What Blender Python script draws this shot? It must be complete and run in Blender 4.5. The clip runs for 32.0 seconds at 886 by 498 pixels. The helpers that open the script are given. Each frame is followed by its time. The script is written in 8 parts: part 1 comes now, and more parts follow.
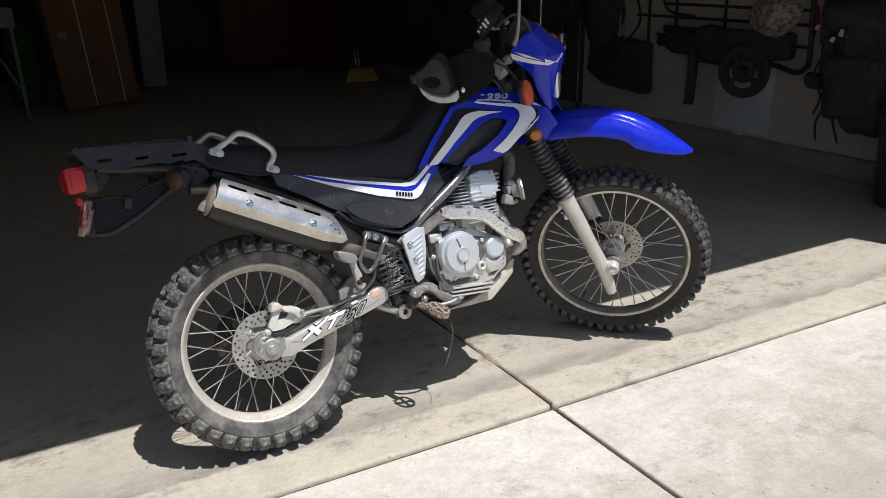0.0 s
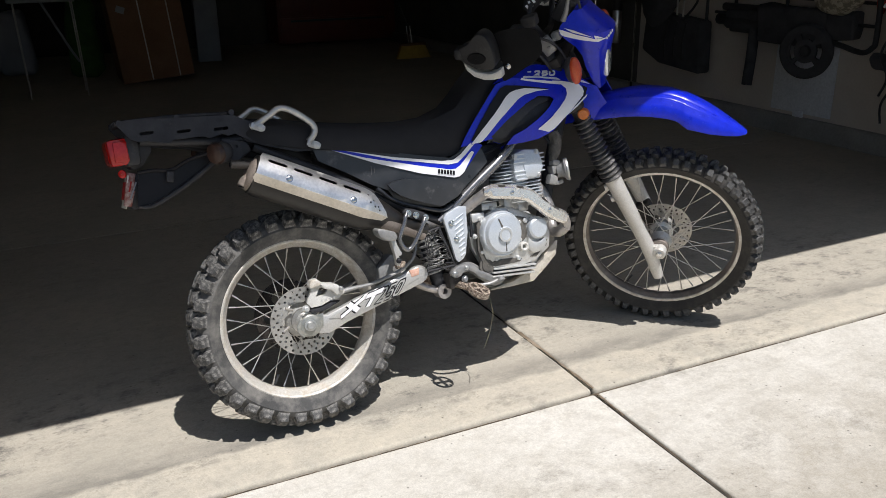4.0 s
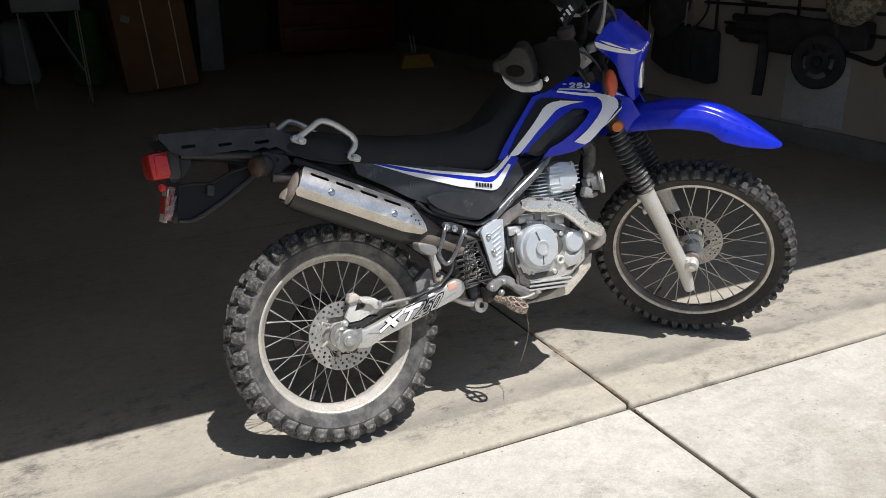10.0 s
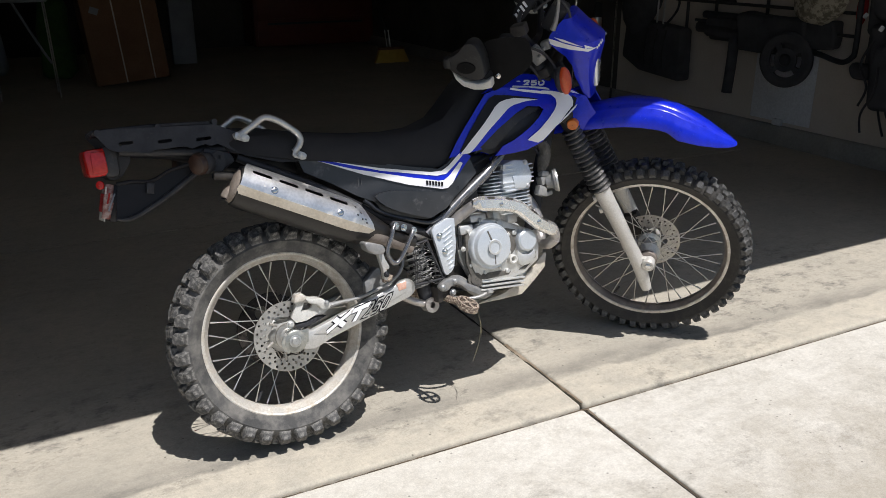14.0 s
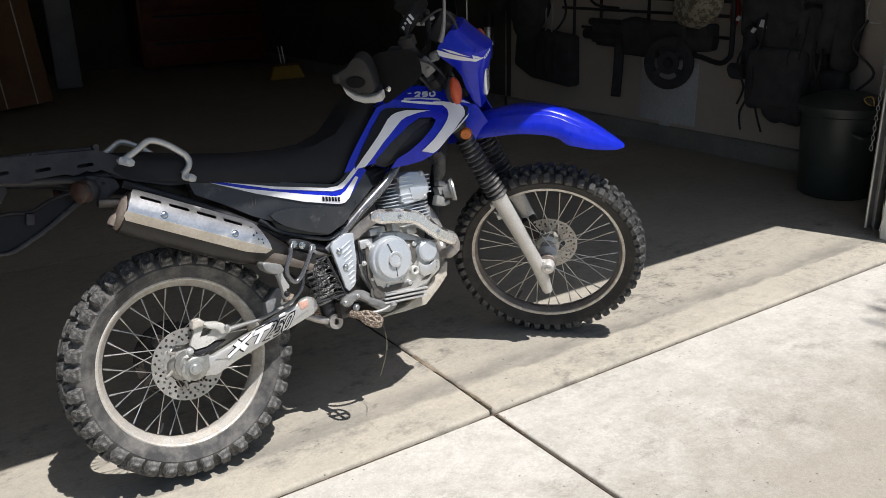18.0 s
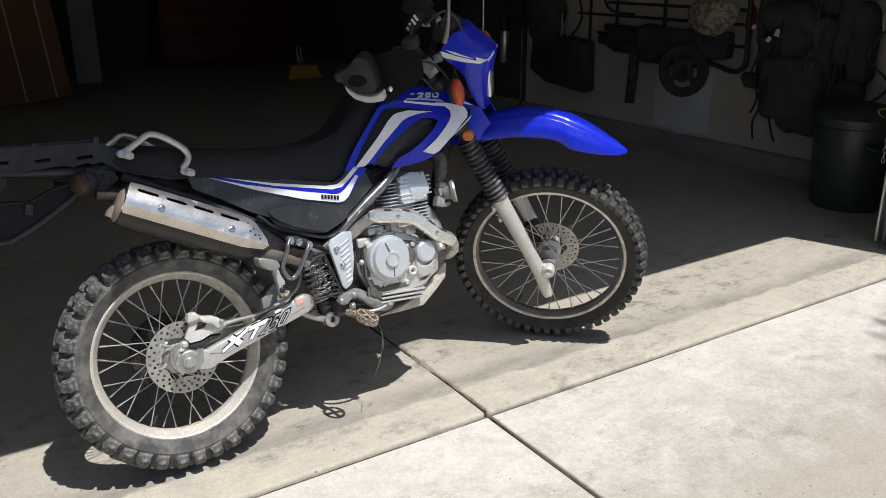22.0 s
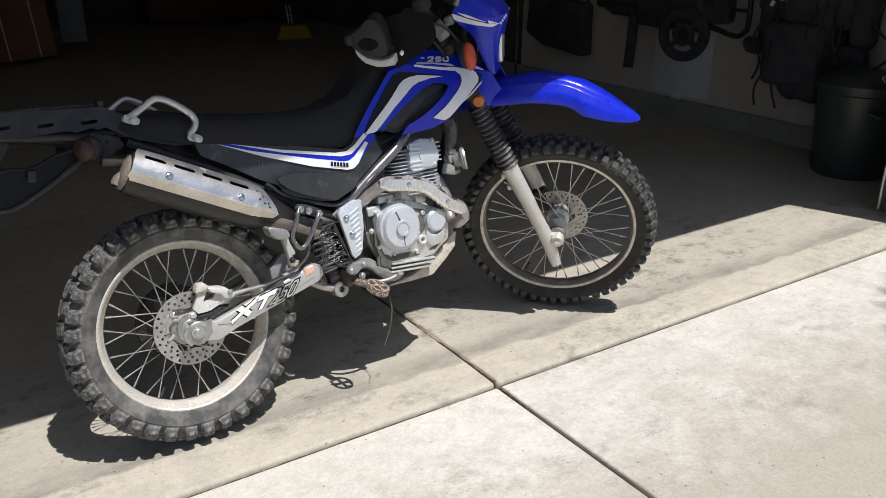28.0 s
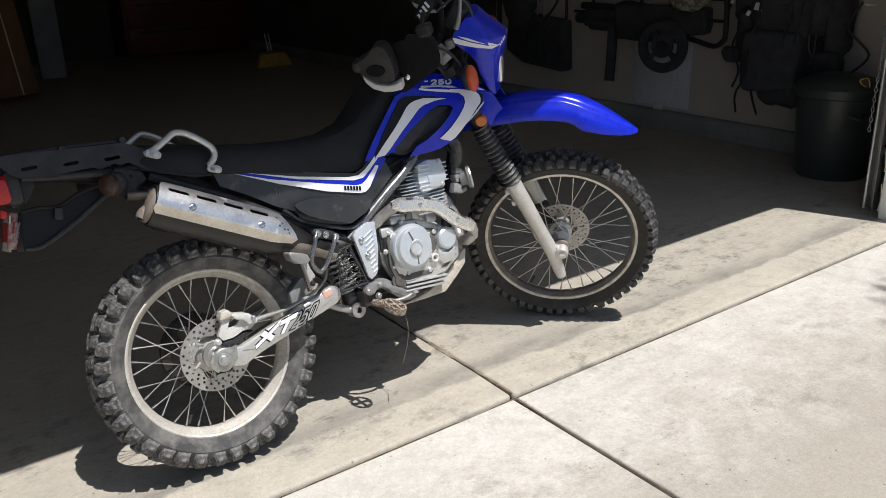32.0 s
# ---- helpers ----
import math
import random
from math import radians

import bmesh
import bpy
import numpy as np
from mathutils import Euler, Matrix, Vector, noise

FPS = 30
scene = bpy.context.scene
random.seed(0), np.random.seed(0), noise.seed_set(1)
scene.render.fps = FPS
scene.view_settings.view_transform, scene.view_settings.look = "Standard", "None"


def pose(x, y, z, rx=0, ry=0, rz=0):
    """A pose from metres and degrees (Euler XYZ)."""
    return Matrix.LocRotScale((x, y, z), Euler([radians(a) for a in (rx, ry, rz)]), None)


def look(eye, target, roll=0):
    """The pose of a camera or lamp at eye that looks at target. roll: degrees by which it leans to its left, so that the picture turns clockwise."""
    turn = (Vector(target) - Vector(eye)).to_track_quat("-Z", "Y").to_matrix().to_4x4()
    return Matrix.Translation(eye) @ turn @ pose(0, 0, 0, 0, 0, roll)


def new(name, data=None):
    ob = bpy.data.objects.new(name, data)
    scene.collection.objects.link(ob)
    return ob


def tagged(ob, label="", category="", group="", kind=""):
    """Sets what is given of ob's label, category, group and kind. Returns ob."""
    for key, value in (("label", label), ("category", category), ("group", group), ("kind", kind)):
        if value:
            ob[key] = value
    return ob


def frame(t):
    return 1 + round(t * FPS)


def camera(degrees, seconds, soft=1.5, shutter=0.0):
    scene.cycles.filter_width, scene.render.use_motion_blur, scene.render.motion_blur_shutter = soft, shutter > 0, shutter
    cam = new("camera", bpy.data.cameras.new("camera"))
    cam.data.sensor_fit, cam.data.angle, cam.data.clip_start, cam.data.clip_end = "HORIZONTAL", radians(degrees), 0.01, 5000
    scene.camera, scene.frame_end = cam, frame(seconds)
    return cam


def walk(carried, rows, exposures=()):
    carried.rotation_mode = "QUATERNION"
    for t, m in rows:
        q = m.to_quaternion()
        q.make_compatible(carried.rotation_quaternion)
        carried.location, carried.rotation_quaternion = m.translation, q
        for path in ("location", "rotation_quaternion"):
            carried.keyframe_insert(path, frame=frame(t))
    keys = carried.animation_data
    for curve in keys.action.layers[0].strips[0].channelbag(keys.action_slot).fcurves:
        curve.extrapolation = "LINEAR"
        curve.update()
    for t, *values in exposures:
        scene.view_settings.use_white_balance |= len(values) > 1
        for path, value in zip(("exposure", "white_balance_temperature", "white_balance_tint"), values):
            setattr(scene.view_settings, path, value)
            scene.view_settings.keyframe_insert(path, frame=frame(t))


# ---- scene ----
cam = camera(56.2, 32.0, 0.75)
PATH = [
    (0, (-0.039, 0.067, 1.425), (0.888, 1.72, 0.786), -0.8),
    (0.5, (-0.015, 0.061, 1.416), (0.872, 1.724, 0.749), -1.0),
    (1, (-0.017, 0.077, 1.408), (0.874, 1.727, 0.712), -1.3),
    (1.5, (-0.061, 0.146, 1.425), (0.85, 1.783, 0.726), -1.4),
    (2, (-0.112, 0.181, 1.42), (0.795, 1.825, 0.734), -1.8),
    (2.5, (-0.151, 0.171, 1.407), (0.776, 1.812, 0.737), -2.0),
    (4.5, (0.035, 0.072, 1.415), (0.825, 1.776, 0.726), -0.5),
    (5, (0.036, 0.071, 1.412), (0.859, 1.765, 0.74), -0.4),
    (5.5, (-0.022, 0.119, 1.425), (0.877, 1.782, 0.773), -1.0),
    (6, (-0.079, 0.167, 1.421), (0.844, 1.814, 0.76), -2.4),
    (6.5, (-0.098, 0.17, 1.422), (0.817, 1.826, 0.773), -2.7),
    (7, (-0.06, 0.148, 1.422), (0.841, 1.811, 0.771), -1.5),
    (7.5, (-0.004, 0.11, 1.417), (0.848, 1.792, 0.751), -0.7),
    (8, (0.034, 0.069, 1.408), (0.804, 1.779, 0.712), -0.4),
    (8.5, (0.038, 0.066, 1.407), (0.767, 1.794, 0.712), -1.0),
    (9, (-0.005, 0.113, 1.415), (0.757, 1.838, 0.75), -1.2),
    (9.5, (-0.064, 0.144, 1.424), (0.745, 1.855, 0.777), -0.5),
    (10, (-0.108, 0.172, 1.423), (0.721, 1.865, 0.756), -0.6),
    (10.5, (-0.14, 0.183, 1.418), (0.738, 1.851, 0.75), -0.9),
    (11, (-0.151, 0.193, 1.419), (0.743, 1.859, 0.765), -0.8),
    (11.5, (-0.115, 0.2, 1.422), (0.767, 1.871, 0.765), -0.3),
    (12, (-0.043, 0.189, 1.424), (0.83, 1.86, 0.755), -0.3),
    (12.5, (0.026, 0.176, 1.421), (0.891, 1.85, 0.752), -0.1),
    (13, (0.067, 0.159, 1.417), (0.919, 1.842, 0.754), 0.3),
    (13.5, (0.033, 0.162, 1.423), (0.89, 1.836, 0.743), 0.3),
    (15.5, (-0.032, 0.152, 1.423), (0.857, 1.814, 0.756), -0.8),
    (16, (-0.009, 0.146, 1.423), (0.875, 1.808, 0.748), -1.1),
    (16.5, (-0.003, 0.155, 1.422), (0.899, 1.805, 0.741), -1.1),
    (17, (0.007, 0.16, 1.427), (0.959, 1.785, 0.752), -0.8),
    (17.5, (0.014, 0.161, 1.427), (1.025, 1.752, 0.759), -1.1),
    (18, (0.021, 0.149, 1.424), (1.08, 1.715, 0.77), -1.2),
    (18.5, (0.023, 0.136, 1.425), (1.133, 1.671, 0.784), -1.3),
    (19, (0.023, 0.128, 1.425), (1.16, 1.645, 0.789), -1.5),
    (19.5, (0.02, 0.125, 1.425), (1.177, 1.626, 0.784), -1.5),
    (20, (0.009, 0.131, 1.425), (1.191, 1.608, 0.775), -1.5),
    (20.5, (0.005, 0.137, 1.423), (1.188, 1.611, 0.77), -1.4),
    (21, (0.013, 0.139, 1.421), (1.156, 1.648, 0.775), -1.1),
    (21.5, (0.033, 0.128, 1.422), (1.138, 1.669, 0.786), -0.6),
    (22, (0.068, 0.112, 1.417), (1.095, 1.702, 0.771), -0.1),
    (22.5, (0.09, 0.108, 1.418), (1.005, 1.76, 0.757), -0.2),
    (23, (0.083, 0.11, 1.42), (0.971, 1.774, 0.754), -0.9),
    (23.5, (0.042, 0.133, 1.423), (0.951, 1.781, 0.746), -0.9),
    (24, (0.014, 0.158, 1.426), (0.934, 1.798, 0.746), -1.0),
    (24.5, (0.015, 0.176, 1.422), (0.952, 1.809, 0.748), -1.6),
    (26.5, (0.092, 0.105, 1.411), (0.963, 1.773, 0.733), -1.5),
    (27, (0.042, 0.151, 1.416), (0.932, 1.799, 0.713), -1.9),
    (27.5, (0.018, 0.183, 1.419), (1.004, 1.769, 0.703), -0.6),
    (28, (0.031, 0.202, 1.417), (1.07, 1.747, 0.688), 0.5),
    (28.5, (0.059, 0.194, 1.411), (1.088, 1.744, 0.679), 0.7),
    (29, (0.087, 0.181, 1.424), (1.049, 1.777, 0.698), 0.7),
    (29.5, (0.112, 0.162, 1.423), (1.031, 1.788, 0.708), -0.0),
    (30, (0.043, 0.189, 1.442), (1.007, 1.79, 0.73), -1.1),
    (30.5, (-0.039, 0.224, 1.443), (0.96, 1.807, 0.739), -1.6),
    (31, (-0.08, 0.224, 1.44), (0.917, 1.809, 0.738), -1.2),
    (31.5, (-0.091, 0.211, 1.431), (0.95, 1.77, 0.735), -1.0),
    (32, (-0.088, 0.209, 1.437), (0.999, 1.74, 0.75), -1.7),
]
walk(cam, [(t, look(eye, target, roll)) for t, eye, target, roll in PATH])

# ---- world and light ----
SUN_TURN, SUN_UP = (0.333, -0.943), 67.0
world = bpy.data.worlds.new("day")
scene.world = world
world.use_nodes = True
wn = world.node_tree
sky = wn.nodes.new("ShaderNodeTexSky")
sky.sky_type, sky.sun_disc = "NISHITA", False
sky.sun_elevation, sky.sun_rotation = radians(SUN_UP), math.atan2(SUN_TURN[0], SUN_TURN[1])
backg = wn.nodes["Background"]
backg.inputs["Strength"].default_value = 0.075
wn.links.new(sky.outputs[0], backg.inputs["Color"])
sun = new("sun", bpy.data.lights.new("sun", "SUN"))
sun.data.energy, sun.data.angle, sun.data.color = 4.7, radians(0.53), (1.0, 0.972, 0.965)
ch = math.cos(radians(SUN_UP))
to_sun = Vector((SUN_TURN[0] * ch, SUN_TURN[1] * ch, math.sin(radians(SUN_UP))))
sun.matrix_world = look(to_sun * 30, (0, 0, 0))


# ---- materials ----
def surf(name, a, b, rough=0.5, metal=0.0, scale=12.0, fine=160.0, bump=0.15, depth=0.002, coat=0.0, spread=(0.35, 0.65), grit=0.12, dust=None, dust_at=(0.55, 0.75), island=0.0, spec=0.5):
    """Two tones in broad clouds, a fine grain over them, relief from the grain, and patches of dust where given."""
    m = bpy.data.materials.new(name)
    m.use_nodes = True
    n, l = m.node_tree.nodes, m.node_tree.links
    p = n["Principled BSDF"]
    at = n.new("ShaderNodeTexCoord")
    broad = n.new("ShaderNodeTexNoise")
    broad.inputs["Scale"].default_value, broad.inputs["Detail"].default_value, broad.inputs["Roughness"].default_value = scale, 6.0, 0.6
    small = n.new("ShaderNodeTexNoise")
    small.inputs["Scale"].default_value, small.inputs["Detail"].default_value = fine, 4.0
    l.new(at.outputs["Object"], broad.inputs["Vector"])
    l.new(at.outputs["Object"], small.inputs["Vector"])
    ramp = n.new("ShaderNodeMapRange")
    ramp.inputs["From Min"].default_value, ramp.inputs["From Max"].default_value = spread
    l.new(broad.outputs["Fac"], ramp.inputs["Value"])
    mix = n.new("ShaderNodeMix")
    mix.data_type = "RGBA"
    mix.inputs["A"].default_value, mix.inputs["B"].default_value = (*a, 1), (*b, 1)
    l.new(ramp.outputs["Result"], mix.inputs["Factor"])
    colour = mix.outputs["Result"]
    grain = n.new("ShaderNodeMapRange")
    grain.inputs["From Min"].default_value, grain.inputs["From Max"].default_value = 0.25, 0.75
    grain.inputs["To Min"].default_value, grain.inputs["To Max"].default_value = 1 - grit, 1 + grit
    l.new(small.outputs["Fac"], grain.inputs["Value"])
    times = n.new("ShaderNodeVectorMath")
    times.operation = "SCALE"
    l.new(colour, times.inputs[0])
    l.new(grain.outputs["Result"], times.inputs["Scale"])
    colour = times.outputs["Vector"]
    if island:
        info = n.new("ShaderNodeObjectInfo")
        vary = n.new("ShaderNodeMapRange")
        vary.inputs["To Min"].default_value, vary.inputs["To Max"].default_value = 1 - island, 1 + island
        l.new(info.outputs["Random"], vary.inputs["Value"])
        again = n.new("ShaderNodeVectorMath")
        again.operation = "SCALE"
        l.new(colour, again.inputs[0])
        l.new(vary.outputs["Result"], again.inputs["Scale"])
        colour = again.outputs["Vector"]
    rmap = n.new("ShaderNodeMapRange")
    rmap.inputs["To Min"].default_value, rmap.inputs["To Max"].default_value = max(0.02, rough - 0.1), min(1.0, rough + 0.12)
    l.new(broad.outputs["Fac"], rmap.inputs["Value"])
    roughness = rmap.outputs["Result"]
    if dust:
        spots = n.new("ShaderNodeTexNoise")
        spots.inputs["Scale"].default_value, spots.inputs["Detail"].default_value, spots.inputs["Roughness"].default_value = scale * 1.7 + 3, 8.0, 0.7
        l.new(at.outputs["Object"], spots.inputs["Vector"])
        much = n.new("ShaderNodeMapRange")
        much.inputs["From Min"].default_value, much.inputs["From Max"].default_value = dust_at
        l.new(spots.outputs["Fac"], much.inputs["Value"])
        over = n.new("ShaderNodeMix")
        over.data_type = "RGBA"
        over.inputs["B"].default_value = (*dust, 1)
        l.new(much.outputs["Result"], over.inputs["Factor"])
        l.new(colour, over.inputs["A"])
        colour = over.outputs["Result"]
        if metal:
            dull = n.new("ShaderNodeMapRange")
            dull.inputs["To Min"].default_value, dull.inputs["To Max"].default_value = metal, 0.0
            l.new(much.outputs["Result"], dull.inputs["Value"])
            l.new(dull.outputs["Result"], p.inputs["Metallic"])
        rough2 = n.new("ShaderNodeMix")
        l.new(much.outputs["Result"], rough2.inputs["Factor"])
        l.new(roughness, rough2.inputs["A"])
        rough2.inputs["B"].default_value = 0.85
        roughness = rough2.outputs["Result"]
    l.new(colour, p.inputs["Base Color"])
    l.new(roughness, p.inputs["Roughness"])
    if not (dust and metal):
        p.inputs["Metallic"].default_value = metal
    p.inputs["Coat Weight"].default_value = coat
    p.inputs["Specular IOR Level"].default_value = spec
    p.inputs["Coat Roughness"].default_value = 0.12
    if bump:
        rel = n.new("ShaderNodeBump")
        rel.inputs["Strength"].default_value, rel.inputs["Distance"].default_value = bump, depth
        l.new(small.outputs["Fac"], rel.inputs["Height"])
        l.new(rel.outputs["Normal"], p.inputs["Normal"])
    return m


def concrete(name, a, b, worn, stain, smudge, band=None, fade=None, mottle=0.5):
    """Trowelled concrete: broad clouds, mottling, dark smudges in patches, grain, pores; band: (y, width, strength) of a dirty strip; fade: (y0, y1, strength) of wear that sets in away from the doorway."""
    m = bpy.data.materials.new(name)
    m.use_nodes = True
    n, l = m.node_tree.nodes, m.node_tree.links
    p = n["Principled BSDF"]
    at = n.new("ShaderNodeTexCoord")

    def cloud(scale, detail, rough, lo, hi, out, stretch=(1, 1, 1), shift=(0, 0, 0)):
        mp = n.new("ShaderNodeMapping")
        mp.inputs["Scale"].default_value, mp.inputs["Location"].default_value = stretch, shift
        l.new(at.outputs["Object"], mp.inputs["Vector"])
        t = n.new("ShaderNodeTexNoise")
        t.inputs["Scale"].default_value, t.inputs["Detail"].default_value, t.inputs["Roughness"].default_value = scale, detail, rough
        l.new(mp.outputs["Vector"], t.inputs["Vector"])
        r = n.new("ShaderNodeMapRange")
        r.interpolation_type = "SMOOTHSTEP"
        r.inputs["From Min"].default_value, r.inputs["From Max"].default_value = lo, hi
        r.inputs["To Min"].default_value, r.inputs["To Max"].default_value = out
        l.new(t.outputs["Fac"], r.inputs["Value"])
        return r.outputs["Result"]

    def calc(op, x, y):
        k = n.new("ShaderNodeMath")
        k.operation = op
        for s, v in zip(k.inputs, (x, y)):
            if isinstance(v, (int, float)):
                s.default_value = v
            else:
                l.new(v, s)
        return k.outputs[0]

    def blend(fac, x, y):
        k = n.new("ShaderNodeMix")
        k.data_type = "RGBA"
        l.new(fac, k.inputs["Factor"])
        for s, v in zip((k.inputs["A"], k.inputs["B"]), (x, y)):
            if isinstance(v, tuple):
                s.default_value = (*v, 1)
            else:
                l.new(v, s)
        return k.outputs["Result"]

    colour = blend(cloud(1.6, 6.0, 0.62, 0.36, 0.64, (0, 1), (1.1, 1, 1)), a, b)
    colour = blend(cloud(3.1, 9.0, 0.72, 0.5, 0.74, (0, 0.42), (1.1, 1, 1), (3, 1, 0)), colour, worn)
    if fade:
        sep = n.new("ShaderNodeSeparateXYZ")
        l.new(at.outputs["Object"], sep.inputs[0])
        far = n.new("ShaderNodeMapRange")
        far.interpolation_type = "SMOOTHSTEP"
        far.inputs["From Min"].default_value, far.inputs["From Max"].default_value = fade[0], fade[1]
        l.new(calc("ADD", calc("SUBTRACT", sep.outputs["Y"], calc("MULTIPLY", calc("SUBTRACT", sep.outputs["X"], 1.5), 0.04)), cloud(3.2, 12.0, 0.8, 0.3, 0.7, (-0.24, 0.24))), far.inputs["Value"])
        colour = blend(calc("MULTIPLY", far.outputs["Result"], fade[2]), colour, worn)
    colour = blend(cloud(16.0, 9.0, 0.78, 0.42, 0.72, (0.0, mottle), (1, 1.25, 1), (5, 3, 0)), colour, worn)
    patches = cloud(1.7, 3.0, 0.5, 0.42, 0.6, (0.3, 1), (0.7, 1.5, 1), (7, 2, 0))
    marks = calc("MAXIMUM", cloud(9.0, 10.0, 0.8, 0.47, 0.68, (0, 1), (0.9, 1.3, 1)), cloud(38.0, 6.0, 0.7, 0.53, 0.72, (0, 0.8), (0.9, 1.3, 1)))
    dark = calc("MULTIPLY", calc("MULTIPLY", patches, marks), smudge)
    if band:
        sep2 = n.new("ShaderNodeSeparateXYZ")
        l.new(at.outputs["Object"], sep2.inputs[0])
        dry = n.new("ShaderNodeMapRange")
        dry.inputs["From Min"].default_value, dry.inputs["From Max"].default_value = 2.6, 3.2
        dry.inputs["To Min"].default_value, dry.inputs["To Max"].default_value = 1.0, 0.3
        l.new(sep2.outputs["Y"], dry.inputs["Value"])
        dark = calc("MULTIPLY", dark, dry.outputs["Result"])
        xyz = n.new("ShaderNodeSeparateXYZ")
        l.new(at.outputs["Object"], xyz.inputs[0])
        y = calc("ADD", xyz.outputs["Y"], cloud(6.0, 5.0, 0.6, 0.3, 0.7, (-0.012, 0.012)))
        rise = n.new("ShaderNodeMapRange")
        rise.inputs["From Min"].default_value, rise.inputs["From Max"].default_value = band[0] - 0.006, band[0] + 0.012
        l.new(y, rise.inputs["Value"])
        front = calc("SUBTRACT", 1.0, rise.outputs["Result"])
        colour = blend(calc("MULTIPLY", front, cloud(5.0, 8.0, 0.7, 0.38, 0.62, (0.0, 0.65))), colour, (0.57, 0.515, 0.415))
        dark = calc("MULTIPLY", dark, calc("SUBTRACT", 1.0, calc("MULTIPLY", front, 0.3)))
        fall = n.new("ShaderNodeMapRange")
        fall.interpolation_type = "SMOOTHSTEP"
        fall.inputs["From Min"].default_value, fall.inputs["From Max"].default_value = band[0] + 0.02, band[0] + band[1]
        fall.inputs["To Min"].default_value, fall.inputs["To Max"].default_value = 1.0, 0.0
        l.new(y, fall.inputs["Value"])
        strip = calc("MULTIPLY", calc("MULTIPLY", rise.outputs["Result"], fall.outputs["Result"]), cloud(2.6, 8.0, 0.7, 0.36, 0.66, (0.3 * band[2], band[2]), (1, 3, 1), (1, 5, 0)))
        dark = calc("MAXIMUM", dark, strip)
    colour = blend(dark, colour, stain)
    grain = calc("MULTIPLY", cloud(230.0, 3.0, 0.65, 0.3, 0.7, (0.9, 1.07)), cloud(64.0, 8.0, 0.8, 0.3, 0.7, (0.9, 1.07)))
    pores = n.new("ShaderNodeTexVoronoi")
    pores.inputs["Scale"].default_value = 24.0
    l.new(at.outputs["Object"], pores.inputs["Vector"])
    hit = n.new("ShaderNodeMapRange")
    hit.inputs["From Min"].default_value, hit.inputs["From Max"].default_value = 0.05, 0.11
    hit.inputs["To Min"].default_value, hit.inputs["To Max"].default_value = 0.45, 1.0
    l.new(pores.outputs["Distance"], hit.inputs["Value"])
    grain = calc("MULTIPLY", grain, calc("MAXIMUM", hit.outputs["Result"], cloud(2.3, 2.0, 0.5, 0.52, 0.57, (1.0, 0.0))))
    fin = n.new("ShaderNodeVectorMath")
    fin.operation = "SCALE"
    l.new(colour, fin.inputs[0])
    l.new(grain, fin.inputs["Scale"])
    l.new(fin.outputs["Vector"], p.inputs["Base Color"])
    l.new(cloud(30.0, 4.0, 0.6, 0.3, 0.7, (0.78, 0.95)), p.inputs["Roughness"])
    p.inputs["Specular IOR Level"].default_value = 0.35
    rel = n.new("ShaderNodeBump")
    rel.inputs["Strength"].default_value, rel.inputs["Distance"].default_value = 0.25, 0.0012
    l.new(cloud(140.0, 5.0, 0.65, 0.2, 0.8, (0, 1)), rel.inputs["Height"])
    l.new(rel.outputs["Normal"], p.inputs["Normal"])
    return m


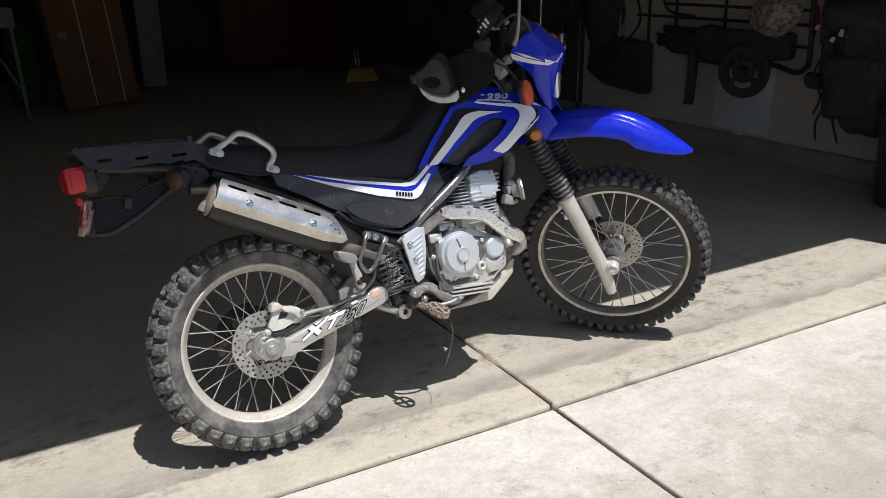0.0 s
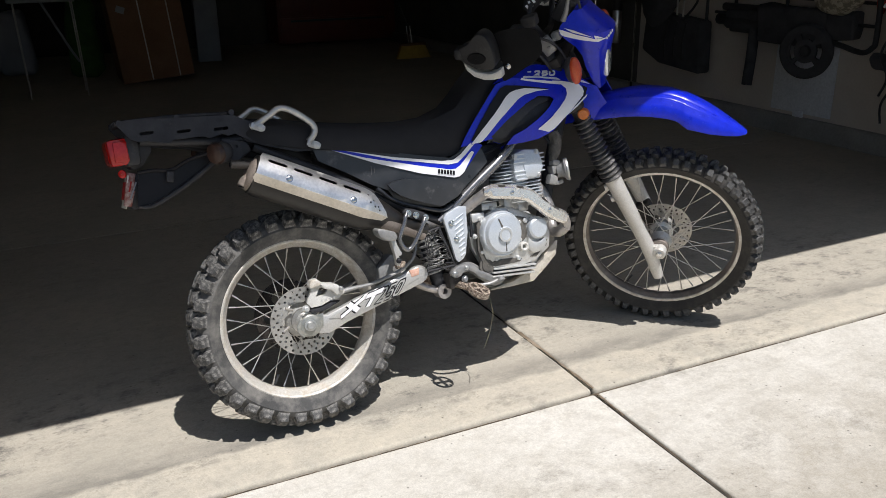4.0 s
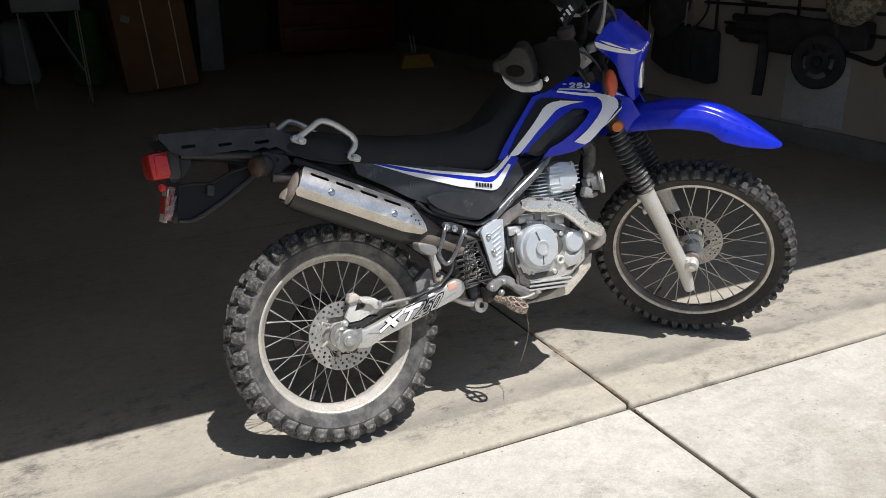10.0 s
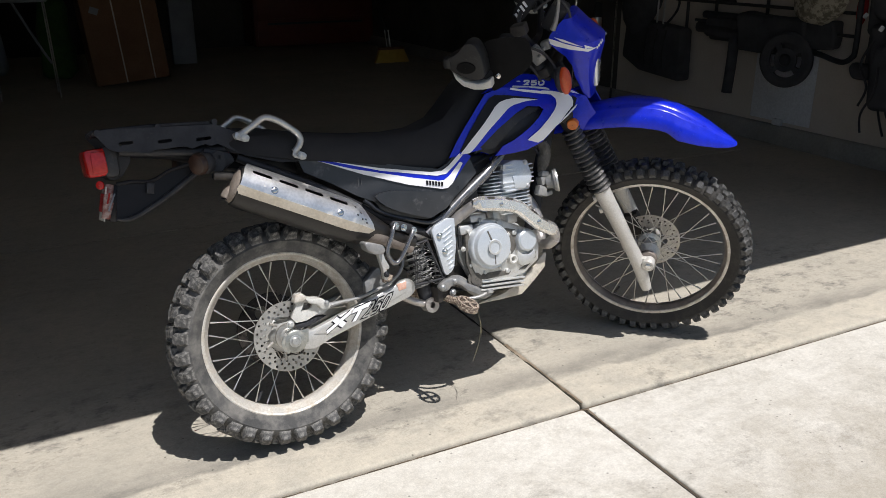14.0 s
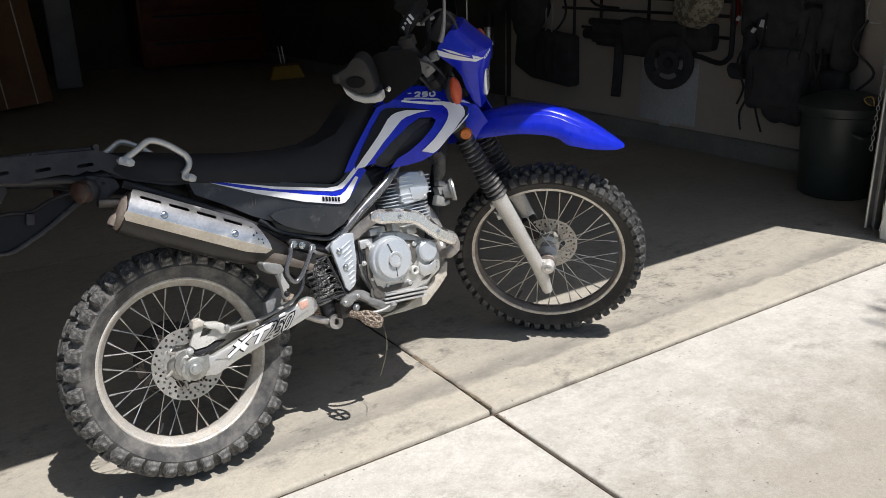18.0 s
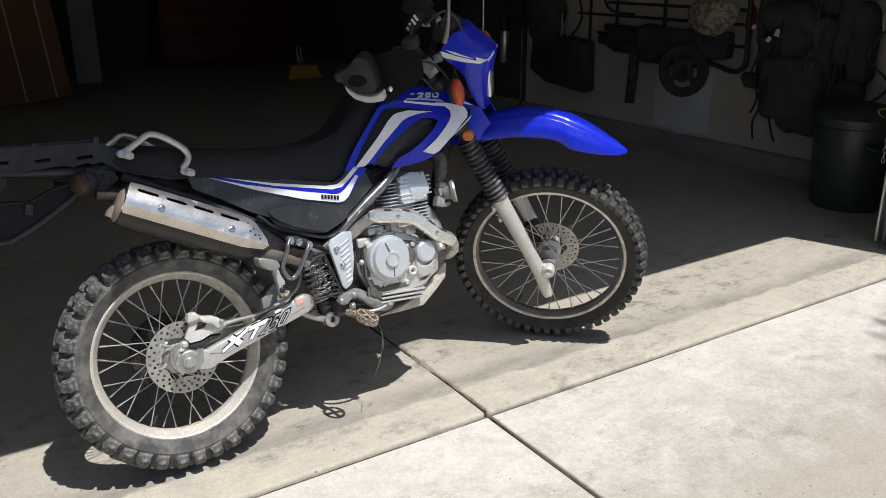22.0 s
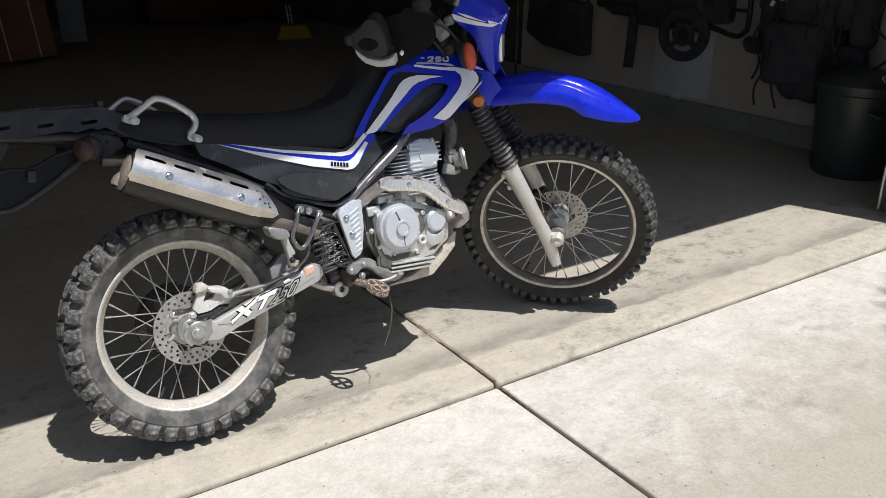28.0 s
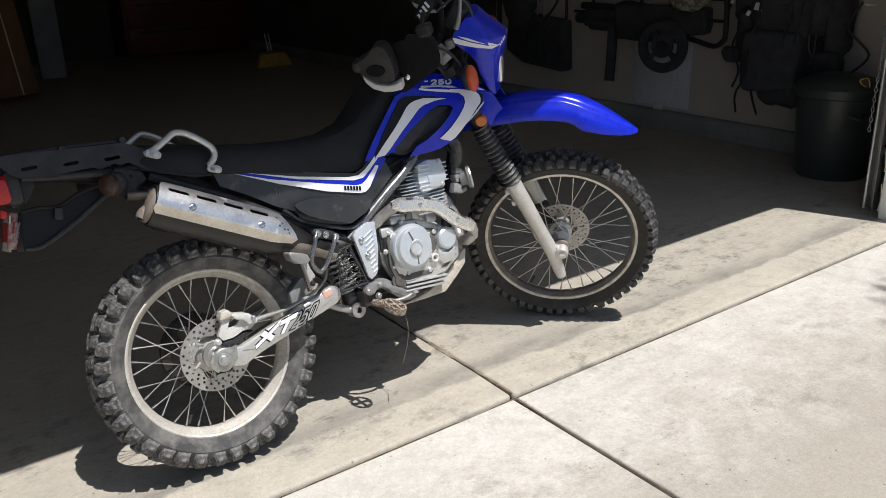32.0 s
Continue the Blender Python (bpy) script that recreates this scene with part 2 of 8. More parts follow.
DUST = (0.42, 0.37, 0.29)
M = dict(
    drive=concrete("driveway_concrete", (0.7, 0.671, 0.607), (0.635, 0.606, 0.542), (0.4, 0.363, 0.298), (0.27, 0.245, 0.205), 0.62, None, (2.02, 1.15, 0.92), 0.42),
    walk=concrete("grey_walk_concrete", (0.47, 0.475, 0.47), (0.36, 0.37, 0.375), (0.3, 0.3, 0.295), (0.24, 0.235, 0.225), 0.8),
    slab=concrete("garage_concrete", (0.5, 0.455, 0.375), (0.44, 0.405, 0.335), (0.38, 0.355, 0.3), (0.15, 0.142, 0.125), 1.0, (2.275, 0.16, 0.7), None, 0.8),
    brown_dirt=surf("brown_joint_dirt", (0.16, 0.12, 0.08), (0.32, 0.26, 0.19), 0.95, scale=9, bump=0.6),
    # brown dirt, toned darker to hold the shadow down in the joint as well
    line_dirt_shadow=surf("dirt_and_joint_shadow", (0.05, 0.038, 0.026), (0.12, 0.092, 0.062), 0.95, scale=14, bump=0.6),
    dirt=surf("joint_dirt", (0.02, 0.018, 0.014), (0.06, 0.05, 0.038), 0.95, bump=0.6),
    soil=surf("soil", (0.16, 0.13, 0.09), (0.24, 0.2, 0.15), 0.95, scale=0.7, fine=30, bump=0.5, depth=0.02),
    plaster=surf("tan_plaster", (0.58, 0.52, 0.46), (0.65, 0.59, 0.53), 0.8, scale=2.0, fine=60, bump=0.2, grit=0.05),
    ceiling=surf("ceiling_plaster", (0.5, 0.49, 0.47), (0.56, 0.55, 0.53), 0.9, scale=2.0, fine=60, bump=0.2),
    stem=surf("stem_wall_concrete", (0.24, 0.235, 0.22), (0.32, 0.31, 0.29), 0.9, scale=3.0, fine=60, bump=0.4),
    patch=surf("repaired_plaster", (0.68, 0.7, 0.74), (0.74, 0.76, 0.79), 0.8, scale=4.0, fine=60),
    paint=surf("white_trim_paint", (0.87, 0.87, 0.87), (0.91, 0.91, 0.91), 0.5, scale=3.0, fine=90, bump=0.08, grit=0.03, dust=(0.5, 0.48, 0.44), dust_at=(0.66, 0.85)),
    caulk=surf("peeling_edge", (0.5, 0.43, 0.38), (0.66, 0.62, 0.57), 0.8, scale=30),
    scuff=surf("black_scuff", (0.03, 0.03, 0.03), (0.1, 0.1, 0.1), 0.8),
    mortar=surf("mortar", (0.16, 0.13, 0.11), (0.27, 0.22, 0.18), 0.95, scale=8, fine=70, bump=0.6, depth=0.006),
    stone_a=surf("tan_stone", (0.6, 0.46, 0.33), (0.72, 0.6, 0.48), 0.85, scale=6, fine=50, bump=0.6, depth=0.006, dust=(0.2, 0.16, 0.13), dust_at=(0.6, 0.68), island=0.12),
    stone_b=surf("red_stone", (0.46, 0.2, 0.13), (0.6, 0.34, 0.25), 0.85, scale=7, fine=50, bump=0.6, depth=0.006, dust=(0.2, 0.09, 0.065), dust_at=(0.6, 0.7), island=0.14),
    stone_c=surf("grey_pink_stone", (0.56, 0.48, 0.45), (0.64, 0.54, 0.5), 0.85, scale=7, fine=50, bump=0.6, depth=0.006, island=0.12),
    ledge=surf("weathered_ledge", (0.17, 0.15, 0.158), (0.25, 0.225, 0.23), 0.7, scale=6, fine=60),
    steel=surf("galvanised_steel", (0.5, 0.5, 0.49), (0.62, 0.62, 0.6), 0.42, metal=0.9, scale=14, fine=120, bump=0.1),
    alloy=surf("cast_alloy", (0.6, 0.6, 0.58), (0.72, 0.72, 0.7), 0.42, metal=0.65, scale=22, fine=260, bump=0.25, depth=0.0015, dust=(0.5, 0.46, 0.38), dust_at=(0.52, 0.78)),
    warm_cap=surf("cream_dusty_steel", (0.2, 0.165, 0.138), (0.3, 0.255, 0.215), 0.55, metal=0.4, scale=30, fine=160, dust=(0.1, 0.075, 0.06), dust_at=(0.55, 0.75)),
    axlep=surf("grey_axle_plate_steel", (0.27, 0.275, 0.25), (0.38, 0.385, 0.355), 0.36, metal=0.5, scale=26, fine=220, bump=0.1, dust=(0.45, 0.41, 0.34), dust_at=(0.55, 0.8)),
    grimy=surf("grimy_chain_steel", (0.02, 0.017, 0.015), (0.05, 0.042, 0.036), 0.6, metal=0.3, scale=60, fine=260, bump=0.3, dust=(0.14, 0.11, 0.085), dust_at=(0.55, 0.8)),
    cover=surf("painted_alloy_cover", (0.62, 0.66, 0.7), (0.7, 0.73, 0.755), 0.36, metal=0.45, scale=14, fine=300, bump=0.06, dust=(0.52, 0.49, 0.42), dust_at=(0.6, 0.85)),
    forkp=surf("silver_paint", (0.6, 0.58, 0.54), (0.67, 0.65, 0.61), 0.4, metal=0.35, scale=14, fine=220, bump=0.05, dust=(0.5, 0.45, 0.37), dust_at=(0.55, 0.82)),
    arm=surf("dusty_silver_arm_paint", (0.48, 0.475, 0.455), (0.56, 0.55, 0.525), 0.38, metal=0.4, scale=12, fine=220, bump=0.05, dust=(0.5, 0.46, 0.39), dust_at=(0.55, 0.85)),
    chrome=surf("brushed_chrome", (0.66, 0.66, 0.65), (0.76, 0.76, 0.75), 0.2, metal=1.0, scale=30, fine=200, bump=0.05, dust=DUST, dust_at=(0.66, 0.86)),
    shield=surf("stainless_shield", (0.72, 0.72, 0.72), (0.82, 0.82, 0.82), 0.33, metal=0.92, scale=14, fine=140, bump=0.08, dust=(0.6, 0.54, 0.44), dust_at=(0.58, 0.82)),
    warm_shield=surf("dusty_folded_steel", (0.8, 0.77, 0.72), (0.88, 0.86, 0.82), 0.24, metal=0.75, scale=14, fine=160, bump=0.06, dust=(0.66, 0.6, 0.5), dust_at=(0.56, 0.85)),
    shield_low=surf("dusty_shield_side", (0.5, 0.45, 0.37), (0.62, 0.57, 0.49), 0.48, metal=0.45, scale=14, fine=140, bump=0.08),
    soot=surf("sooty_silencer_paint", (0.011, 0.01, 0.0095), (0.022, 0.02, 0.018), 0.34, scale=16, fine=140, bump=0.15, dust=(0.06, 0.053, 0.045), dust_at=(0.62, 0.95)),
    black_pipe=surf("sooty_black_steel", (0.03, 0.028, 0.026), (0.07, 0.062, 0.055), 0.6, metal=0.3, scale=16, fine=140, bump=0.2, dust=(0.12, 0.105, 0.09), dust_at=(0.6, 0.95)),
    header=surf("heat_tinted_pipe", (0.36, 0.34, 0.325), (0.5, 0.475, 0.455), 0.4, metal=0.7, scale=18, fine=120, dust=(0.3, 0.26, 0.22), dust_at=(0.52, 0.85)),
    # dusty inlet steel; on the front rim it stands in for the inner shade
    cone=surf("dusty_inlet_shaded_rim_steel", (0.2, 0.17, 0.15), (0.32, 0.28, 0.25), 0.5, metal=0.5, scale=18, fine=120, dust=(0.26, 0.22, 0.18), dust_at=(0.5, 0.85)),
    cradle=surf("dusty_cradle_paint", (0.22, 0.22, 0.22), (0.32, 0.32, 0.31), 0.45, metal=0.3, scale=18, fine=160, dust=(0.34, 0.32, 0.28), dust_at=(0.5, 0.8)),
    skid=surf("muddy_skid_plate", (0.52, 0.47, 0.39), (0.62, 0.58, 0.5), 0.6, metal=0.1, scale=24, fine=160, bump=0.3, dust=(0.3, 0.26, 0.2), dust_at=(0.52, 0.75)),
    # grime, and on the engine the shade of hollows and grooves as colour
    recess=surf("grimy_recess", (0.07, 0.066, 0.058), (0.14, 0.13, 0.115), 0.8, scale=40, fine=200, bump=0.4, dust=(0.26, 0.23, 0.18), dust_at=(0.55, 0.8)),
    rust=surf("rusty_steel", (0.12, 0.085, 0.068), (0.24, 0.18, 0.145), 0.85, metal=0.2, scale=90, fine=300, bump=0.8, depth=0.004, dust=(0.58, 0.49, 0.38), dust_at=(0.46, 0.6)),
    rim=surf("dusty_silver_rim", (0.64, 0.61, 0.55), (0.74, 0.71, 0.65), 0.42, metal=0.4, scale=16, fine=200, bump=0.08, dust=(0.45, 0.38, 0.29), dust_at=(0.44, 0.7)),
    spoke=surf("dull_spoke_wire", (0.5, 0.48, 0.45), (0.64, 0.62, 0.58), 0.36, metal=0.8, scale=30, fine=200, bump=0.0),
    disc=surf("brake_disc_steel", (0.44, 0.42, 0.39), (0.54, 0.52, 0.48), 0.38, metal=0.75, scale=30, fine=260, bump=0.08, dust=(0.4, 0.35, 0.28), dust_at=(0.55, 0.85)),
    rubber=surf("dusty_tyre_rubber", (0.048, 0.048, 0.047), (0.1, 0.098, 0.094), 0.75, scale=9, fine=180, bump=0.3, depth=0.0015, dust=(0.225, 0.212, 0.192), dust_at=(0.44, 0.78)),
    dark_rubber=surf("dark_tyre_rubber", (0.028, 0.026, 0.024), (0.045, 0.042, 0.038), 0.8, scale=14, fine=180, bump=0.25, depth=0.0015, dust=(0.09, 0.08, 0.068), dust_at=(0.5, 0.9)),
    tread=surf("tread_rubber", (0.04, 0.04, 0.039), (0.08, 0.078, 0.075), 0.7, scale=50, fine=260, bump=0.4, depth=0.002, dust=(0.3, 0.288, 0.265), dust_at=(0.46, 0.72), island=0.2),
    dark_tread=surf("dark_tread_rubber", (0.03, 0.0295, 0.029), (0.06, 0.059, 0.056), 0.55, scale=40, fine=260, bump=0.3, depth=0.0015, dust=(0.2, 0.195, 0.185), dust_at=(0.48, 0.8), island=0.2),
    boot=surf("fork_boot_rubber", (0.03, 0.03, 0.031), (0.06, 0.06, 0.061), 0.3, scale=20, fine=200, dust=(0.24, 0.23, 0.21), dust_at=(0.52, 0.8)),
    bellows=surf("dusty_bellows_rubber", (0.04, 0.04, 0.041), (0.08, 0.079, 0.077), 0.3, spec=0.6, scale=20, fine=200, dust=(0.4, 0.38, 0.35), dust_at=(0.5, 0.82)),
    black=surf("black_plastic", (0.022, 0.022, 0.025), (0.038, 0.038, 0.041), 0.45, spec=0.4, scale=16, fine=260, bump=0.12, dust=(0.14, 0.125, 0.1), dust_at=(0.6, 0.9)),
    panel=surf("scuffed_black_panel", (0.022, 0.024, 0.028), (0.04, 0.042, 0.047), 0.3, spec=0.6, scale=9, fine=300, bump=0.08, dust=(0.2, 0.2, 0.2), dust_at=(0.56, 0.88)),
    scratch=surf("pale_scratch", (0.07, 0.07, 0.075), (0.13, 0.13, 0.13), 0.6),
    seat=surf("black_vinyl", (0.014, 0.014, 0.016), (0.024, 0.024, 0.026), 0.7, spec=0.3, scale=8, fine=420, bump=0.3, depth=0.001),
    satin=surf("satin_black_steel", (0.026, 0.026, 0.029), (0.046, 0.046, 0.05), 0.5, spec=0.35, metal=0.2, scale=18, fine=200, bump=0.1, dust=(0.15, 0.13, 0.11), dust_at=(0.62, 0.9)),
    tubep=surf("polished_frame_tube", (0.2, 0.2, 0.205), (0.3, 0.3, 0.305), 0.25, metal=0.8, scale=16, fine=200, bump=0.05, dust=DUST, dust_at=(0.62, 0.88)),
    blue=surf("blue_moulded_plastic", (0.004, 0.017, 0.5), (0.005, 0.022, 0.6), 0.3, spec=0.3, scale=42, fine=320, bump=0.03, coat=0.4, grit=0.06, dust=(0.2, 0.25, 0.68), dust_at=(0.62, 0.9)),
    white=surf("white_vinyl_decal", (0.84, 0.84, 0.86), (0.88, 0.88, 0.9), 0.35, scale=12, fine=260, bump=0.02, grit=0.02, dust=(0.6, 0.57, 0.52), dust_at=(0.66, 0.9)),
    blackdecal=surf("black_vinyl_decal", (0.006, 0.006, 0.008), (0.011, 0.011, 0.014), 0.4, spec=0.25, scale=12, fine=260, bump=0.02),
    red=surf("red_lens", (0.42, 0.012, 0.012), (0.5, 0.02, 0.016), 0.22, scale=30, fine=120, bump=0.15, coat=0.4),
    amber=surf("amber_lens", (0.62, 0.16, 0.015), (0.68, 0.19, 0.02), 0.3, scale=40, fine=300, bump=0.15, coat=0.3),
    dusk_amber=surf("grimy_amber_lens", (0.028, 0.014, 0.01), (0.05, 0.024, 0.016), 0.35, scale=40, fine=200, bump=0.2, dust=(0.07, 0.055, 0.045), dust_at=(0.5, 0.8)),
    orange_red=surf("orange_red_lens", (0.46, 0.05, 0.01), (0.54, 0.08, 0.014), 0.3, scale=40, fine=300, bump=0.15, coat=0.3),
    sticker=surf("faded_sticker", (0.62, 0.3, 0.2), (0.68, 0.45, 0.36), 0.5, scale=40),
    # wall tone lowered so that the gloom deep in the garage sits in the colour
    gloom_wall=surf("darkened_back_wall", (0.06, 0.056, 0.052), (0.1, 0.094, 0.088), 0.85, scale=2.0, fine=40),
    plate=surf("grimy_red_white_plate", (0.2, 0.05, 0.04), (0.4, 0.3, 0.27), 0.5, scale=60, fine=200, spread=(0.4, 0.6)),
    guard=surf("smoked_guard_plastic", (0.005, 0.005, 0.0055), (0.009, 0.009, 0.0095), 0.5, spec=0.08, scale=12, fine=240, bump=0.06, dust=(0.022, 0.021, 0.02), dust_at=(0.55, 0.95)),
    guard_end=surf("grey_guard_plastic", (0.012, 0.012, 0.013), (0.024, 0.024, 0.024), 0.45, spec=0.35, scale=14, fine=240, bump=0.06, dust=(0.16, 0.15, 0.135), dust_at=(0.6, 0.88)),
    offwhite=surf("off_white_plastic", (0.55, 0.54, 0.5), (0.62, 0.61, 0.57), 0.45, scale=14, fine=240, dust=(0.42, 0.38, 0.31), dust_at=(0.6, 0.85)),
    straw=surf("dry_grass", (0.12, 0.11, 0.07), (0.19, 0.17, 0.11), 0.9),
    card=surf("brown_cardboard", (0.2, 0.105, 0.06), (0.25, 0.14, 0.085), 0.85, scale=3, fine=60, bump=0.1),
    strap=surf("pale_strap", (0.6, 0.56, 0.52), (0.66, 0.62, 0.58), 0.5),
    board=surf("pale_board", (0.24, 0.255, 0.29), (0.3, 0.315, 0.35), 0.6, scale=4),
    yellow=surf("yellow_bristles", (0.5, 0.32, 0.06), (0.62, 0.42, 0.1), 0.8, scale=20, fine=200, bump=0.4),
    cabinet=surf("dark_red_cabinet", (0.12, 0.02, 0.015), (0.16, 0.03, 0.02), 0.5, scale=5),
    bin=surf("dark_green_bin", (0.032, 0.044, 0.04), (0.05, 0.062, 0.058), 0.4, scale=6, fine=90),
    cloth=surf("black_cloth", (0.032, 0.033, 0.038), (0.06, 0.06, 0.066), 0.9, scale=10, fine=300, bump=0.4),
    camo=surf("camouflage_cloth", (0.16, 0.14, 0.1), (0.42, 0.38, 0.3), 0.9, scale=26, fine=300, bump=0.4, spread=(0.45, 0.55)),
    redcloth=surf("red_cloth", (0.3, 0.012, 0.012), (0.38, 0.02, 0.016), 0.8),
    greencloth=surf("green_cloth", (0.03, 0.09, 0.02), (0.05, 0.14, 0.03), 0.8),
    bark=surf("bark", (0.1, 0.075, 0.05), (0.18, 0.14, 0.1), 0.95, scale=20, fine=90, bump=0.7, depth=0.01),
    leaf=surf("green_leaf", (0.04, 0.08, 0.02), (0.07, 0.12, 0.03), 0.55, scale=3, fine=60, island=0.2),
)
mglass = bpy.data.materials.new("clear_lens")
mglass.use_nodes = True
gp = mglass.node_tree.nodes["Principled BSDF"]
gp.inputs["Base Color"].default_value, gp.inputs["Roughness"].default_value, gp.inputs["Metallic"].default_value = (0.75, 0.78, 0.8, 1), 0.12, 0.6
M["lens"] = mglass


# ---- mesh helpers ----
def cr(points, per=6):
    """A smooth line (Catmull-Rom) through points of any length."""
    p = [Vector(q) for q in points]
    out = []
    for i in range(len(p) - 1):
        a, b, c, d = p[max(i - 1, 0)], p[i], p[i + 1], p[min(i + 2, len(p) - 1)]
        for k in range(per):
            t = k / per
            out.append(0.5 * (2 * b + (c - a) * t + (2 * a - 5 * b + 4 * c - d) * t * t + (3 * b - a - 3 * c + d) * t**3))
    return out + [p[-1]]


def loft(bm, rings, cap=True, closed=True):
    rows = [[bm.verts.new(v) for v in ring] for ring in rings]
    n = len(rows[0])
    for r0, r1 in zip(rows, rows[1:]):
        for i in range(n if closed else n - 1):
            bm.faces.new((r0[i], r0[(i + 1) % n], r1[(i + 1) % n], r1[i]))
    if cap and closed:
        bm.faces.new(rows[0][::-1])
        bm.faces.new(rows[-1])
    return rows


def tube(bm, points, r, n=10, per=5, smooth=True, cap=True):
    """A round tube along a line; r may be one radius or one for each given point."""
    line = cr(points, per) if smooth and len(points) > 2 else [Vector(p) for p in points]
    if isinstance(r, (list, tuple)):
        u = np.linspace(0, len(r) - 1, len(line))
        radii = np.interp(u, range(len(r)), r)
    else:
        radii = [r] * len(line)
    tang = [(line[min(i + 1, len(line) - 1)] - line[max(i - 1, 0)]).normalized() for i in range(len(line))]
    side = tang[0].orthogonal().normalized()
    rings = []
    for p, t, q in zip(line, tang, radii):
        side = (side - t * side.dot(t)).normalized()
        other = t.cross(side)
        rings.append([p + (side * math.cos(a) + other * math.sin(a)) * q for a in (2 * math.pi * k / n for k in range(n))])
    loft(bm, rings, cap)


def lathe(bm, profile, centre=(0, 0, 0), axis=(0, 1, 0), n=32, cap=False, shut=False):
    """A turned shape: profile of (radius, height along the axis)."""
    ax, c = Vector(axis).normalized(), Vector(centre)
    u = ax.orthogonal().normalized()
    if abs(ax.y) > 0.9:
        u = Vector((1, 0, 0)) - ax * ax.x
        u.normalize()
    w = ax.cross(u)
    rings = [[c + ax * h + (u * math.cos(a) + w * math.sin(a)) * r for a in (2 * math.pi * k / n for k in range(n))] for r, h in profile]
    if shut:
        rings.append(rings[0])
    rows = loft(bm, rings, cap)
    if shut:
        bmesh.ops.remove_doubles(bm, verts=rows[0] + rows[-1], dist=1e-6)


def bevelled(bm, before, width, seg=2):
    old = set(before)
    edges = [e for e in bm.edges if e not in old and len(e.link_faces) == 2 and e.calc_face_angle(0) > 0.5]
    if width and edges:
        bmesh.ops.bevel(bm, geom=edges, offset=width, segments=seg, affect="EDGES", profile=0.5, clamp_overlap=True)


def prism(bm, pts, y0, y1, bevel=0.004, plane="xz"):
    """An outline in the upright plane, drawn out from y0 to y1, with rounded edges."""
    before = list(bm.edges)
    put = (lambda a, b, y: (a, y, b)) if plane == "xz" else (lambda a, b, y: (a, b, y)) if plane == "xy" else (lambda a, b, y: (y, a, b))
    r0 = [bm.verts.new(put(a, b, y0)) for a, b in pts]
    r1 = [bm.verts.new(put(a, b, y1)) for a, b in pts]
    n = len(pts)
    for i in range(n):
        bm.faces.new((r0[i], r0[(i + 1) % n], r1[(i + 1) % n], r1[i]))
    bm.faces.new(r0[::-1])
    bm.faces.new(r1)
    bmesh.ops.recalc_face_normals(bm, faces=list({f for v in r0 + r1 for f in v.link_faces}))
    bevelled(bm, before, bevel)


def block(bm, c, size, bevel=0.004, m=None, seg=2):
    before = list(bm.edges)
    t = Matrix.Translation(c) @ (m or Matrix()) @ Matrix.Diagonal((*size, 1))
    bmesh.ops.create_cube(bm, size=1.0, matrix=t)
    bevelled(bm, before, bevel, seg)


def ball(bm, c, size, m=None, u=16, v=10):
    t = Matrix.Translation(c) @ (m or Matrix()) @ Matrix.Diagonal((*size, 1))
    bmesh.ops.create_uvsphere(bm, u_segments=u, v_segments=v, radius=0.5, matrix=t)


def sheet(bm, outline, place, thick=0.004, holes=(), step=0.03):
    """A bent plate: an outline with holes in (u, v), cut into a grid and laid by place(u, v) onto a curved surface."""
    tmp = bmesh.new()
    for loop in (outline, *holes):
        vs = [tmp.verts.new((a, b, 0)) for a, b in loop]
        for i in range(len(vs)):
            tmp.edges.new((vs[i], vs[(i + 1) % len(vs)]))
    bmesh.ops.triangle_fill(tmp, edges=list(tmp.edges), use_beauty=True, normal=(0, 0, 1))
    us, vs = [p[0] for p in outline], [p[1] for p in outline]
    for lo, hi, no in ((min(us), max(us), (1, 0, 0)), (min(vs), max(vs), (0, 1, 0))):
        k = max(1, round((hi - lo) / step))
        for i in range(1, k):
            at = lo + (hi - lo) * i / k
            bmesh.ops.bisect_plane(tmp, geom=list(tmp.verts) + list(tmp.edges) + list(tmp.faces), plane_co=(at * no[0], at * no[1], 0), plane_no=no)
    bmesh.ops.remove_doubles(tmp, verts=list(tmp.verts), dist=1e-5)
    for v in tmp.verts:
        v.co = place(v.co.x, v.co.y)
    bmesh.ops.recalc_face_normals(tmp, faces=list(tmp.faces))
    bmesh.ops.solidify(tmp, geom=list(tmp.faces), thickness=thick)
    me = bpy.data.meshes.new("sheet")
    tmp.to_mesh(me)
    tmp.free()
    bm.from_mesh(me)
    bpy.data.meshes.remove(me)


DIGITS = {
    "2": [(0.02, 0.72), (0.1, 0.92), (0.3, 1.0), (0.75, 1.0), (0.95, 0.9), (0.98, 0.7), (0.85, 0.5), (0.02, 0.0), (1.0, 0.0)],
    "5": [(1.0, 1.0), (0.12, 1.0), (0.02, 0.52), (0.3, 0.6), (0.75, 0.6), (0.97, 0.45), (0.97, 0.18), (0.75, 0.0), (0.02, 0.0)],
    "0": [(0.2, 0.0), (0.8, 0.0), (0.98, 0.2), (0.98, 0.8), (0.8, 1.0), (0.2, 1.0), (0.02, 0.8), (0.02, 0.2), (0.2, 0.0)],
}


